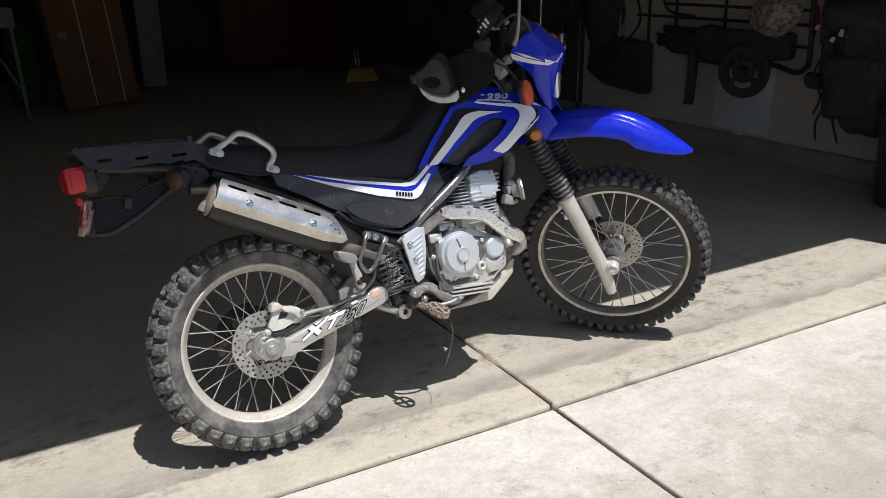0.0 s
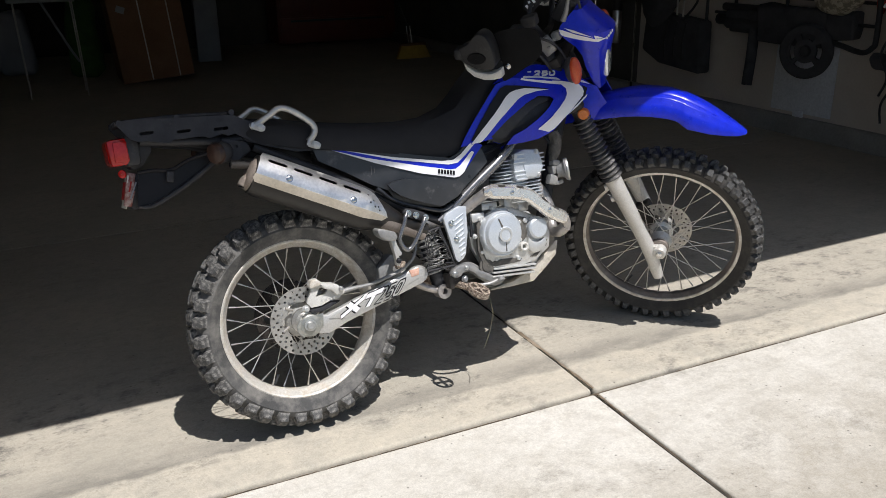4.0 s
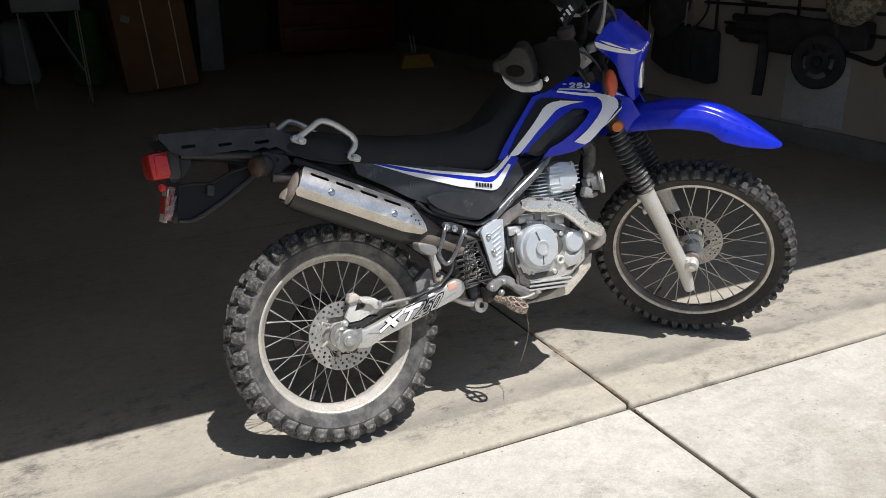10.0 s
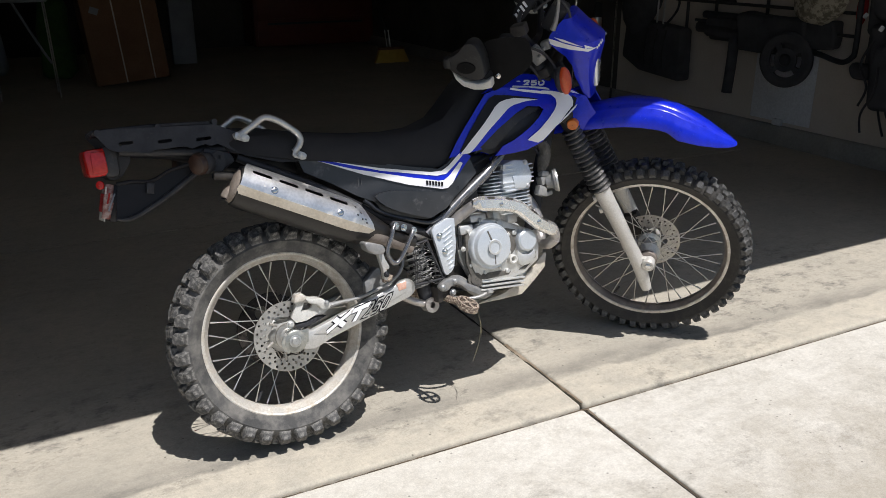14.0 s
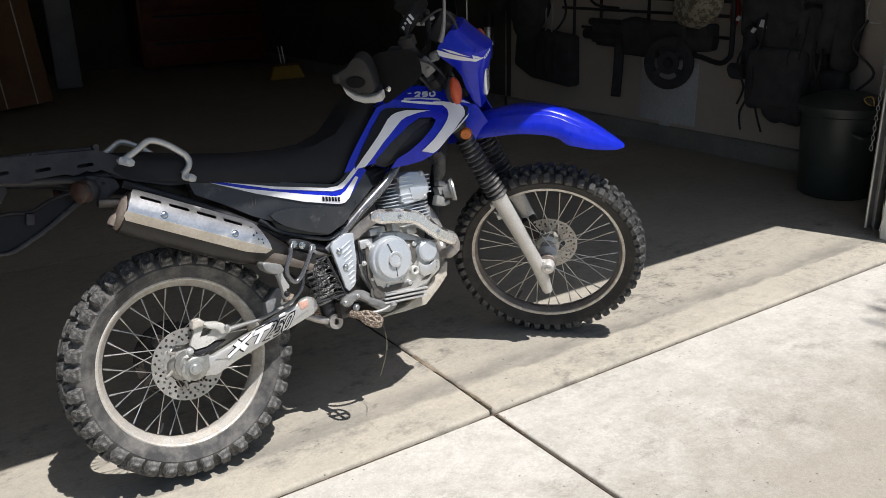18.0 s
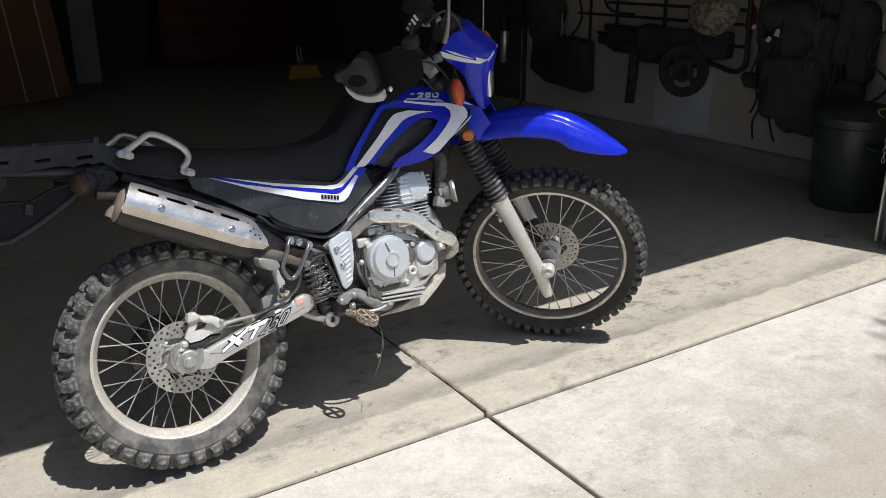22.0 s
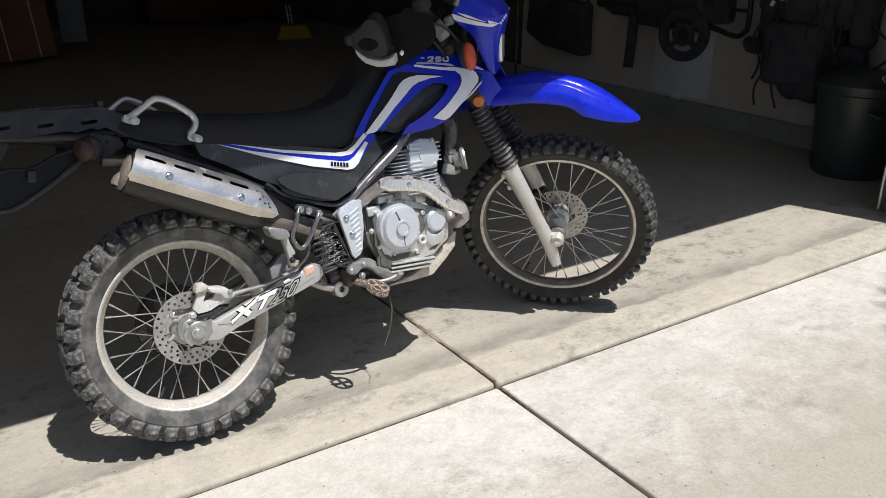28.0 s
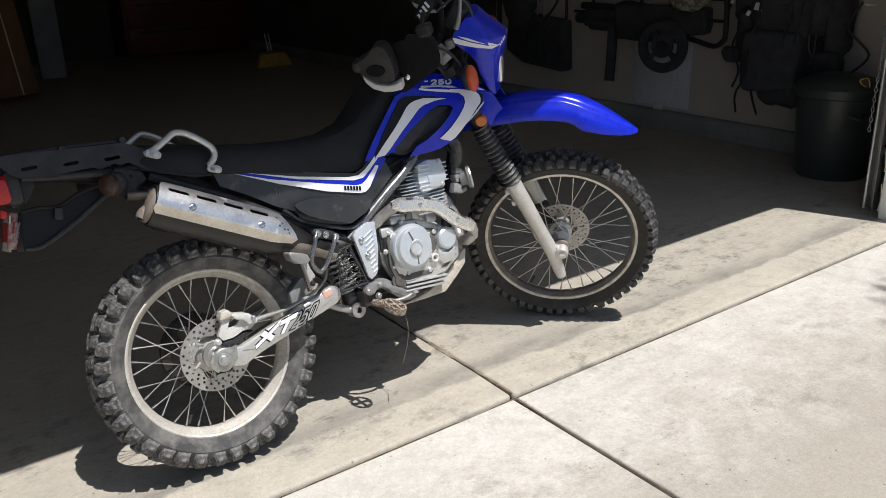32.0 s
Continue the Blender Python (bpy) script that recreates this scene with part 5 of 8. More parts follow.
for p, q in zip(loop, loop[1:]):
    if lm is None:
        bm = bmesh.new()
        prism(bm, slot_pts((-0.0065, 0), (0.0065, 0), 0.0055), -0.009, -0.004, 0.0008)
        prism(bm, slot_pts((-0.0065, 0), (0.0065, 0), 0.0055), 0.004, 0.009, 0.0008)
        lm = data_of("chain_link", bm, M["grimy"])
    d = q - p
    part("chain_link", lm, None, sprocket, "", pose(p.x, 0.078, p.z, 0, -math.degrees(math.atan2(d.z, d.x)), 0))

# swingarm, axle plates, decals
bm = bmesh.new()
arm = [(-0.028, 0.33), (-0.012, 0.352), (0.03, 0.352), (0.06, 0.348), (0.375, 0.44), (0.4, 0.425), (0.392, 0.385), (0.12, 0.312), (0.06, 0.29), (0.02, 0.298), (-0.02, 0.31)]
prism(bm, arm, -0.115, -0.088, 0.006)
prism(bm, arm, 0.088, 0.115, 0.006)
tube(bm, [(0.385, -0.1, 0.41), (0.385, 0.1, 0.41)], 0.028, 16, smooth=False)
block(bm, (0.34, 0, 0.405), (0.05, 0.18, 0.05), 0.01)
swing = part("swingarm", bm, M["arm"], bike, "silver box-section swingarm with printed decals")
bm = bmesh.new()
prism(bm, [(0.062, 0.336), (0.076, 0.346), (0.3, 0.41), (0.366, 0.43), (0.376, 0.404), (0.3, 0.378), (0.12, 0.326)], -0.118, -0.1145, 0.001)
dec = part("decal", bm, M["arm"], swing)
ARM_TEXT = ((0.095, 0.328), (0.295, 0.363), (0.333, 0.412), (0.116, 0.368))


def arm_text(y):
    """The slanted band of writing along the arm: u runs along it, v up."""
    def f(u, v):
        bl, br, tr, tl = (Vector((a, y, b)) for a, b in ARM_TEXT)
        return bl.lerp(br, u / 4.6).lerp(tl.lerp(tr, u / 4.6), v)
    return f


for w, y, mk, nm in ((0.235, -0.1186, "blackdecal", "letter_edge"), (0.155, -0.1199, "white", "letter")):
    for pts in ([(0.05, 0.1), (1.45, 0.9)], [(0.3, 0.92), (0.66, 0.62)], [(0.92, 0.42), (1.35, 0.1)], [(1.62, 0.88), (2.85, 0.88)], [(2.1, 0.08), (2.24, 0.72)]):
        bm = bmesh.new()
        ribbon(bm, pts, w, arm_text(y), 0.0006)
        part(nm, bm, M[mk], dec)
for w, y, mk, nm in ((0.15, -0.1192, "blackdecal", "number_edge"), (0.06, -0.1204, "arm", "number")):
    for k, d in enumerate("250"):
        bm = bmesh.new()
        ribbon(bm, [(2.78 + 0.64 * k + 0.42 * a, 0.1 + 0.8 * b) for a, b in DIGITS[d]], w, arm_text(y), 0.0006)
        part(nm, bm, M[mk], dec)
bm = bmesh.new()
prism(bm, [(0.343, 0.431), (0.376, 0.434), (0.373, 0.413), (0.347, 0.409)], -0.1195, -0.114, 0.001)
part("warning_sticker", bm, M["sticker"], swing, "faded orange sticker")
for y in (-0.118, 0.118):
    s = 1 if y > 0 else -1
    bm = bmesh.new()
    lathe(bm, [(0.001, 0.004), (0.029, 0.004), (0.033, 0.001), (0.034, -0.004), (0.03, -0.006)], (0.004, y, 0.327), (0, s, 0), 28)
    snail = part("chain_adjuster", bm, M["axlep"], swing, "grey steel chain adjuster")
    bm = bmesh.new()
    prism(bm, [(-0.04, 0.331), (-0.028, 0.35), (0.0, 0.353), (0.047, 0.357), (0.042, 0.318), (0.0, 0.308), (-0.022, 0.295), (-0.036, 0.31)], *sorted((y - 0.003 * s, y + 0.001 * s)), 0.001)
    part("axle_plate", bm, M["axlep"], swing, "grey steel axle plate")
    bm = bmesh.new()
    lathe(bm, [(0.001, 0.019), (0.01, 0.019), (0.0125, 0.016), (0.0125, 0.011), (0.018, 0.0105), (0.018, 0.008)], (0.0, y, 0.33), (0, s, 0), 12)
    part("axle_nut", bm, M["steel"], snail)
bm = bmesh.new()
cal = [(0.018, 0.445), (0.026, 0.46), (0.044, 0.461), (0.06, 0.446), (0.1, 0.435), (0.127, 0.412), (0.126, 0.4), (0.105, 0.387), (0.083, 0.388), (0.05, 0.376), (0.019, 0.376), (0.007, 0.392), (0.016, 0.41), (0.026, 0.428)]
sheet(bm, cal, lambda u, v: Vector((u, -0.1, v)), 0.012, [[(0.05, 0.43), (0.08, 0.426), (0.068, 0.41), (0.036, 0.404)]], 1)
calip = part("rear_caliper", bm, M["offwhite"], bike, "dusty rear brake caliper on its bracket")
bm = bmesh.new()
prism(bm, [(0.05, 0.443), (0.1, 0.436), (0.127, 0.412), (0.12, 0.4), (0.096, 0.402), (0.085, 0.418), (0.06, 0.428)], -0.118, -0.062, 0.005)
part("piston_housing", bm, M["offwhite"], calip)
bm = bmesh.new()
prism(bm, [(0.016, 0.436), (0.024, 0.459), (0.044, 0.461), (0.058, 0.447), (0.048, 0.438), (0.03, 0.436)], -0.113, -0.08, 0.004)
part("bracket_ear", bm, M["rim"], calip)
for k in range(4):
    bm = bmesh.new()
    block(bm, (0.05 + 0.013 * k, -0.1125, 0.392 + 0.0012 * k), (0.004, 0.002, 0.008), 0.0005, pose(0, 0, 0, 0, 15, 0))
    part("cast_mark", bm, M["alloy"], calip)
bolt(calip, (0.112, -0.119, 0.418), 0.006)
bolt(calip, (0.0, -0.104, 0.376), 0.008, material=M["alloy"])
# shade of the recess below the caliper, drawn as a solid dark block
bm = bmesh.new()
prism(bm, [(0.012, 0.37), (0.05, 0.372), (0.085, 0.38), (0.115, 0.378), (0.06, 0.358), (0.02, 0.356)], -0.098, -0.07, 0.004)
part("pad_slot", bm, M["satin"], calip)
bm = bmesh.new()
tube(bm, [(0.122, -0.105, 0.408), (0.16, -0.11, 0.411), (0.205, -0.118, 0.414), (0.262, -0.118, 0.424), (0.33, -0.118, 0.446), (0.38, -0.1, 0.49), (0.4, -0.07, 0.6)], [0.0085, 0.006, 0.0055, 0.0055, 0.0055, 0.0055, 0.0055], 8)
part("brake_hose", bm, M["cradle"], bike, "dusty armoured brake hose")
bm = bmesh.new()
prism(bm, [(0.255, 0.41), (0.256, 0.45), (0.272, 0.462), (0.29, 0.478), (0.304, 0.487), (0.312, 0.483), (0.314, 0.468), (0.33, 0.462), (0.338, 0.45), (0.325, 0.41)], -0.078, -0.03, 0.004)
part("chain_guide", bm, M["cradle"], bike, "dusty black chain guide")

# frame tubes
for s in (-1, 1):
    for name, pts, r, mk, lab in (
        ("frame_tube", [(0.47, 0.105, 0.565), (0.62, 0.11, 0.67), (0.76, 0.1, 0.765), (0.95, 0.03, 0.93), (1.06, 0.005, 1.02)], 0.0165, "tubep", "dark polished steel frame tube"),
        ("subframe_tube", [(0.49, 0.1, 0.56), (0.33, 0.105, 0.64), (0.15, 0.1, 0.75), (-0.08, 0.09, 0.87)], 0.013, "satin", ""),
        ("seat_rail", [(0.35, 0.1, 0.8), (0.1, 0.1, 0.88), (-0.2, 0.08, 0.9), (-0.38, 0.06, 0.92)], 0.012, "satin", ""),
        ("cradle_tube", [(0.5, 0.1, 0.4), (0.53, 0.115, 0.405), (0.56, 0.115, 0.402), (0.6, 0.115, 0.37), (0.64, 0.108, 0.342), (0.67, 0.095, 0.338), (0.72, 0.06, 0.345), (0.84, 0.03, 0.36), (0.9, 0.01, 0.42)], 0.0165, "cradle", "dusty grey lower cradle tube"),
    ):
        bm = bmesh.new()
        tube(bm, [(x, s * y, z) for x, y, z in pts], r, 12)
        part(name, bm, M[mk], bike, lab)
bm = bmesh.new()
tube(bm, [(1.09, 0, 0.95), (1.0, 0, 0.72), (0.93, 0, 0.5), (0.9, 0, 0.42)], 0.024, 12)
part("down_tube", bm, M["satin"], bike)
bm = bmesh.new()
lathe(bm, [(0.03, -0.09), (0.034, -0.08), (0.034, 0.08), (0.03, 0.09)], (1.095, 0, 1.0), STEER_AX, 20, cap=True)
part("steering_head", bm, M["satin"], bike)

bm = bmesh.new()
prism(bm, [(0.5, 0.62), (0.6, 0.615), (0.612, 0.5), (0.62, 0.4), (0.6, 0.375), (0.5, 0.385)], -0.088, 0.07, 0.008)
part("pivot_plate", bm, M["black_pipe"], bike, "dark dusty frame plate behind the engine")

# ribbed heel plate
bm = bmesh.new()
plate = [(0.474, 0.575), (0.485, 0.59), (0.535, 0.607), (0.56, 0.604), (0.556, 0.52), (0.54, 0.45), (0.53, 0.438), (0.511, 0.428), (0.502, 0.44), (0.49, 0.5)]
prism(bm, plate, -0.135, -0.12, 0.003)
hp = part("heel_plate", bm, M["cover"], bike, "ribbed silver heel guard plate")
for k in range(9):
    bm = bmesh.new()
    z = 0.45 + 0.015 * k
    w = 0.026 + 0.003 * k
    block(bm, (0.53 - 0.0004 * k, -0.136, z + 0.002), (w * 0.82, 0.004, 0.004), 0.001, pose(0, 0, 0, 0, -28, 0))
    part("rib", bm, M["cover"], hp)
bolt(hp, (0.499, -0.137, 0.557), 0.0072, 0.007, material=M["chrome"])
bolt(hp, (0.512, -0.137, 0.505), 0.0072, 0.007, material=M["chrome"])

# engine
bm = bmesh.new()
case = [(0.574, 0.53), (0.6, 0.563), (0.662, 0.585), (0.766, 0.57), (0.82, 0.545), (0.866, 0.49), (0.87, 0.42), (0.83, 0.37), (0.786, 0.352), (0.64, 0.352), (0.61, 0.4), (0.58, 0.46)]
prism(bm, case, -0.1, 0.12, 0.01)
eng = part("engine_case", bm, M["alloy"], bike, "dusty cast alloy single-cylinder engine")
bm = bmesh.new()
prism(bm, [(0.585, 0.47), (0.6, 0.545), (0.66, 0.583), (0.72, 0.578), (0.77, 0.555), (0.85, 0.52), (0.868, 0.47), (0.86, 0.42), (0.8, 0.385), (0.72, 0.372), (0.64, 0.378), (0.6, 0.41)], -0.138, -0.098, 0.008)
part("side_cover", bm, M["alloy"], eng)
# hollows of the casting: thin raised patches with the shade in their dark colour
for pts, y in (([(0.582, 0.455), (0.588, 0.535), (0.6, 0.552), (0.606, 0.53), (0.6, 0.45), (0.615, 0.405), (0.6, 0.395)], -0.1405), ([(0.735, 0.545), (0.775, 0.535), (0.785, 0.515), (0.77, 0.47), (0.752, 0.455), (0.748, 0.5)], -0.1405), ([(0.62, 0.4), (0.64, 0.392), (0.735, 0.392), (0.745, 0.402), (0.7, 0.41), (0.64, 0.412)], -0.1405), ([(0.775, 0.4), (0.8, 0.398), (0.845, 0.43), (0.85, 0.45), (0.82, 0.418)], -0.1405)):
    bm = bmesh.new()
    prism(bm, pts, y, -0.13, 0.001)
    part("grimy_recess", bm, M["recess"], eng, "dark raised patch for the shade in a casting hollow")
bm = bmesh.new()
lathe(bm, [(0.001, 0.058), (0.022, 0.058), (0.024, 0.055), (0.024, 0.051), (0.045, 0.0505), (0.06, 0.048), (0.0635, 0.044), (0.0645, 0.036), (0.0665, 0.034), (0.071, 0.034), (0.0735, 0.031), (0.0745, 0.026), (0.075, 0.0)], (0.667, -0.13, 0.498), (0, -1, 0), 56)
cc = part("clutch_cover", bm, M["cover"], eng, "round painted clutch cover")
bm = bmesh.new()
lathe(bm, [(0.017, 0.0595), (0.0235, 0.0595), (0.0235, 0.057), (0.017, 0.057)], (0.664, -0.13, 0.496), (0, -1, 0), 32, shut=True)
part("emblem_ring", bm, M["alloy"], cc)
bm = bmesh.new()
# grooves drawn as dark raised strips, their shade put into the colour
prism(bm, [(0.646, 0.55), (0.65, 0.551), (0.662, 0.522), (0.66, 0.519), (0.655, 0.52)], -0.1815, -0.179, 0.0006)
prism(bm, [(0.647, 0.512), (0.653, 0.519), (0.652, 0.51), (0.65, 0.497), (0.652, 0.487), (0.657, 0.479), (0.65, 0.478), (0.645, 0.487), (0.643, 0.5)], -0.1815, -0.179, 0.0006)
prism(bm, [(0.664, 0.474), (0.667, 0.474), (0.667, 0.442), (0.664, 0.442)], -0.1815, -0.178, 0.0006)
part("cast_groove", bm, M["recess"], cc)
for k in range(9):
    a = 2 * math.pi * k / 9 + 0.3
    bolt(eng, (0.666 + 0.087 * math.cos(a), -0.136, 0.497 + 0.085 * math.sin(a)), 0.006, 0.007, material=M["alloy"])
bm = bmesh.new()
lathe(bm, [(0.001, 0.024), (0.03, 0.024), (0.036, 0.019), (0.038, 0.0)], (0.81, -0.137, 0.494), (0, -1, 0), 36)
part("oil_filter_cover", bm, M["cover"], eng)
bm = bmesh.new()
prism(bm, [(0.772, 0.47), (0.79, 0.452), (0.815, 0.448), (0.838, 0.46), (0.845, 0.44), (0.825, 0.415), (0.785, 0.41), (0.768, 0.43)], -0.15, -0.13, 0.006)
part("pump_cover", bm, M["alloy"], eng)
bm = bmesh.new()
lathe(bm, [(0.0065, 0.012), (0.011, 0.016), (0.0155, 0.014), (0.017, 0.0), (0.0065, 0.0)], (0.752, -0.138, 0.44), (0, -1, 0), 20, shut=True)
part("oil_filler_cap", bm, M["offwhite"], eng)
# the first, large one is a dark disc in place of a shaded round opening
for x, z, r in ((0.612, 0.4, 0.02), (0.73, 0.405, 0.008), (0.795, 0.525, 0.009), (0.77, 0.525, 0.009), (0.85, 0.51, 0.008), (0.8, 0.435, 0.008)):
    bolt(eng, (x, -0.137, z), r, 0.01 if r < 0.015 else 0.004, material=M["alloy"] if r < 0.015 else M["recess"])
bm = bmesh.new()
for k in range(3):
    block(bm, (0.705 + 0.004 * k, -0.122, 0.354 + 0.0125 * k), (0.165, 0.045, 0.0065), 0.002, pose(0, 0, 0, 0, 4, 0))
part("sump_rib", bm, M["alloy"], eng)
for x, y, z, s in ((0.6, -0.11, 0.56, (0.05, 0.05, 0.03)), (0.65, -0.1, 0.59, (0.06, 0.06, 0.025)), (0.72, -0.11, 0.585, (0.03, 0.04, 0.05)), (0.775, -0.11, 0.57, (0.04, 0.05, 0.03))):
    bm = bmesh.new()
    block(bm, (x, y, z), s, 0.006)
    part("cast_lug", bm, M["alloy"], eng)
C0 = Vector((0.815, 0, 0.56))
up = Vector((math.sin(radians(-2)), 0, math.cos(radians(-2))))
bm = bmesh.new()
lathe(bm, [(0.062, 0.0), (0.062, 0.13)], C0, up, 28, cap=True)
barrel = part("cylinder", bm, M["alloy"], eng, "finned alloy cylinder")
for k in range(12):
    h = 0.035 + 0.0115 * k
    s = 0.09 if k < 9 else 0.078
    pts = [(C0.x + up.x * h + s * a, s * 0.92 * b) for a, b in ((-1, -0.75), (-0.75, -1), (0.75, -1), (1, -0.75), (1, 0.75), (0.75, 1), (-0.75, 1), (-1, 0.75))]
    bm = bmesh.new()
    prism(bm, pts, C0.z + h, C0.z + h + 0.0035, 0.001, "xy")
    part("fin", bm, M["cover"], barrel)
bm = bmesh.new()
prism(bm, [(0.779, 0.662), (0.778, 0.711), (0.787, 0.748), (0.827, 0.757), (0.883, 0.75), (0.898, 0.702), (0.89, 0.676), (0.862, 0.655), (0.79, 0.648)], -0.095, 0.08, 0.012)
hd = part("cylinder_head", bm, M["cover"], eng, "rounded silver cylinder head cover")
bm = bmesh.new()
prism(bm, [(0.815, 0.705), (0.893, 0.697), (0.887, 0.677), (0.86, 0.658), (0.82, 0.662)], -0.1, -0.09, 0.004)
part("head_face", bm, M["cover"], hd)
for x, z in ((0.785, 0.735), (0.872, 0.666), (0.872, 0.742)):
    bolt(hd, (x, -0.094, z), 0.007, 0.008, material=M["alloy"])
for z, x0, x1 in ((0.742, 0.78, 0.82), (0.728, 0.777, 0.824), (0.714, 0.775, 0.826), (0.684, 0.774, 0.82), (0.67, 0.776, 0.822), (0.657, 0.782, 0.826)):
    bm = bmesh.new()
    block(bm, ((x0 + x1) / 2, -0.07, z), (x1 - x0, 0.062, 0.0045), 0.0012)
    part("fin", bm, M["cover"], hd)
for k in range(5):
    bm = bmesh.new()
    block(bm, (0.893, -0.06, 0.735 - 0.0145 * k), (0.032, 0.05, 0.0045), 0.0012)
    part("fin", bm, M["cover"], hd)
bm = bmesh.new()
HA = Vector((0.82, -0.56, 0.1)).normalized()
HC = Vector((0.988, -0.09, 0.668))
lathe(bm, [(0.001, 0.012), (0.012, 0.012), (0.016, 0.008), (0.03, 0.007), (0.036, 0.01), (0.039, 0.006), (0.038, -0.003), (0.03, -0.006), (0.026, -0.012), (0.024, -0.03), (0.001, -0.031)], HC, HA, 32)
horn = part("horn", bm, M["cradle"], bike, "dusty round horn beside the cylinder")
bm = bmesh.new()
lathe(bm, [(0.034, 0.011), (0.039, 0.011), (0.041, 0.005), (0.036, 0.002)], HC, HA, 32, shut=True)
part("horn_rim", bm, M["steel"], horn)
for c, sz, rz in (((0.955, -0.075, 0.695), (0.03, 0.03, 0.02), 12), ((0.948, -0.07, 0.672), (0.022, 0.034, 0.03), -8), ((0.94, -0.072, 0.638), (0.034, 0.03, 0.034), 20), ((0.965, -0.08, 0.626), (0.03, 0.012, 0.016), -12)):
    bm = bmesh.new()
    block(bm, (0, 0, 0), sz, 0.005)
    part("horn_bracket", bm, M["cradle"], horn, "", pose(*c, 0, rz, 0))
bm = bmesh.new()
tube(bm, [(0.962, -0.075, 0.8), (0.967, -0.078, 0.765), (0.958, -0.075, 0.73), (0.95, -0.07, 0.7)], [0.018, 0.021, 0.019, 0.012], 12)
for v in bm.verts:
    v.co += noise.noise_vector(v.co * 60) * 0.005
part("intake_boot", bm, M["recess"], bike, "dusty crumpled rubber boot")
bm = bmesh.new()
for pts in ([(0.9, -0.03, 0.84), (0.95, -0.07, 0.76), (0.955, -0.07, 0.68)], [(0.78, -0.06, 0.78), (0.74, -0.08, 0.74), (0.68, -0.09, 0.72), (0.62, -0.09, 0.66)], [(0.8, -0.05, 0.79), (0.72, -0.08, 0.77), (0.66, -0.08, 0.75)], [(0.6, -0.1, 0.62), (0.58, -0.12, 0.58), (0.575, -0.12, 0.5)]):
    tube(bm, pts, 0.0055, 7)
    part("hose", bm, M["black"], bike)
    bm = bmesh.new()
bm.free()
bm = bmesh.new()
block(bm, (0.7, -0.03, 0.74), (0.12, 0.08, 0.1), 0.02)
block(bm, (0.6, 0, 0.7), (0.2, 0.14, 0.14), 0.02)
part("carburettor", bm, M["black"], bike)

# exhaust header, its guard and the silencer
bm = bmesh.new()
tube(bm, [(0.885, -0.02, 0.64), (0.92, -0.03, 0.6), (0.935, -0.05, 0.53), (0.915, -0.08, 0.472), (0.915, -0.12, 0.463), (0.926, -0.148, 0.482)], 0.019, 12)
tube(bm, [(0.926, -0.14, 0.474), (0.922, -0.152, 0.5), (0.89, -0.157, 0.522), (0.85, -0.16, 0.546), (0.808, -0.16, 0.583), (0.77, -0.16, 0.61), (0.704, -0.16, 0.626), (0.64, -0.158, 0.638), (0.6, -0.132, 0.616), (0.555, -0.102, 0.581), (0.5, -0.085, 0.56), (0.42, -0.095, 0.57), (0.3, -0.14, 0.6)], 0.018, 12)
part("exhaust_header", bm, M["header"], bike, "heat-tinted dusty exhaust header pipe")
line = cr([(0.612, -0.16, 0.644), (0.64, -0.163, 0.638), (0.704, -0.163, 0.628), (0.766, -0.163, 0.612), (0.806, -0.163, 0.581), (0.852, -0.161, 0.543), (0.895, -0.158, 0.52), (0.921, -0.155, 0.507)], 4)
rings = []
for i, p in enumerate(line):
    t = (line[min(i + 1, len(line) - 1)] - line[max(i - 1, 0)]).normalized()
    out = Vector((0, -1, 0))
    nn = t.cross(out).normalized()
    nn = nn if nn.z > 0 else -nn
    r = 0.026 * min(1.0, 0.45 + 0.14 * i, 0.72 + 0.09 * (len(line) - 1 - i))
    rings.append([p + nn * (r * a) + out * (r * b) for a, b in ((0.62, -0.55), (0.95, 0.1), (0.92, 0.42), (0.5, 0.96), (-0.5, 0.98), (-0.8, 0.72), (-0.86, 0.3))])
bm = bmesh.new()
loft(bm, rings, closed=False)
bmesh.ops.recalc_face_normals(bm, faces=list(bm.faces))
bmesh.ops.solidify(bm, geom=list(bm.faces), thickness=0.0025)
hg = part("header_guard", bm, M["warm_shield"], bike, "bright folded heat guard on the header pipe")
for k in (6, 10, 17, 21):
    bm = bmesh.new()
    p, d = line[k], (line[k + 1] - line[k]).normalized()
    n_up = d.cross(Vector((0, -1, 0))).normalized()
    n_up = n_up if n_up.z > 0 else -n_up
    c = p + n_up * 0.0195 + Vector((0, -0.0182, 0))
    w0, nrm = d * 0.013, (n_up * 0.78 + Vector((0, -0.62, 0))).normalized()
    side = nrm.cross(d) * 0.0042
    loft(bm, [[c + w0 * a + side * b + nrm * h for a, b in ((-1, -0.6), (-0.8, -1), (0.8, -1), (1, -0.6), (1, 0.6), (0.8, 1), (-0.8, 1), (-1, 0.6))] for h in (-0.002, 0.0012)])
    part("vent_slot", bm, M["black_pipe"], hg)
for k in (8, 19):
    bolt(hg, line[k] + Vector((0, -0.0255, 0)), 0.0055, 0.004, material=M["chrome"])

E0, E1, E2 = Vector((-0.112, -0.15, 0.795)), Vector((0.2, -0.145, 0.645)), Vector((0.315, -0.14, 0.595))
ed = (E1 - E0).normalized()
eu = Vector((0, -1, 0)).cross(ed).normalized()
eu = eu if eu.z > 0 else -eu
es = Vector((0, -1, 0))
LEN = (E1 - E0).length


def round_at(c, ru, rs, n=28):
    return [c + eu * (ru * math.sin(2 * math.pi * k / n)) + es * (rs * math.cos(2 * math.pi * k / n)) for k in range(n)]


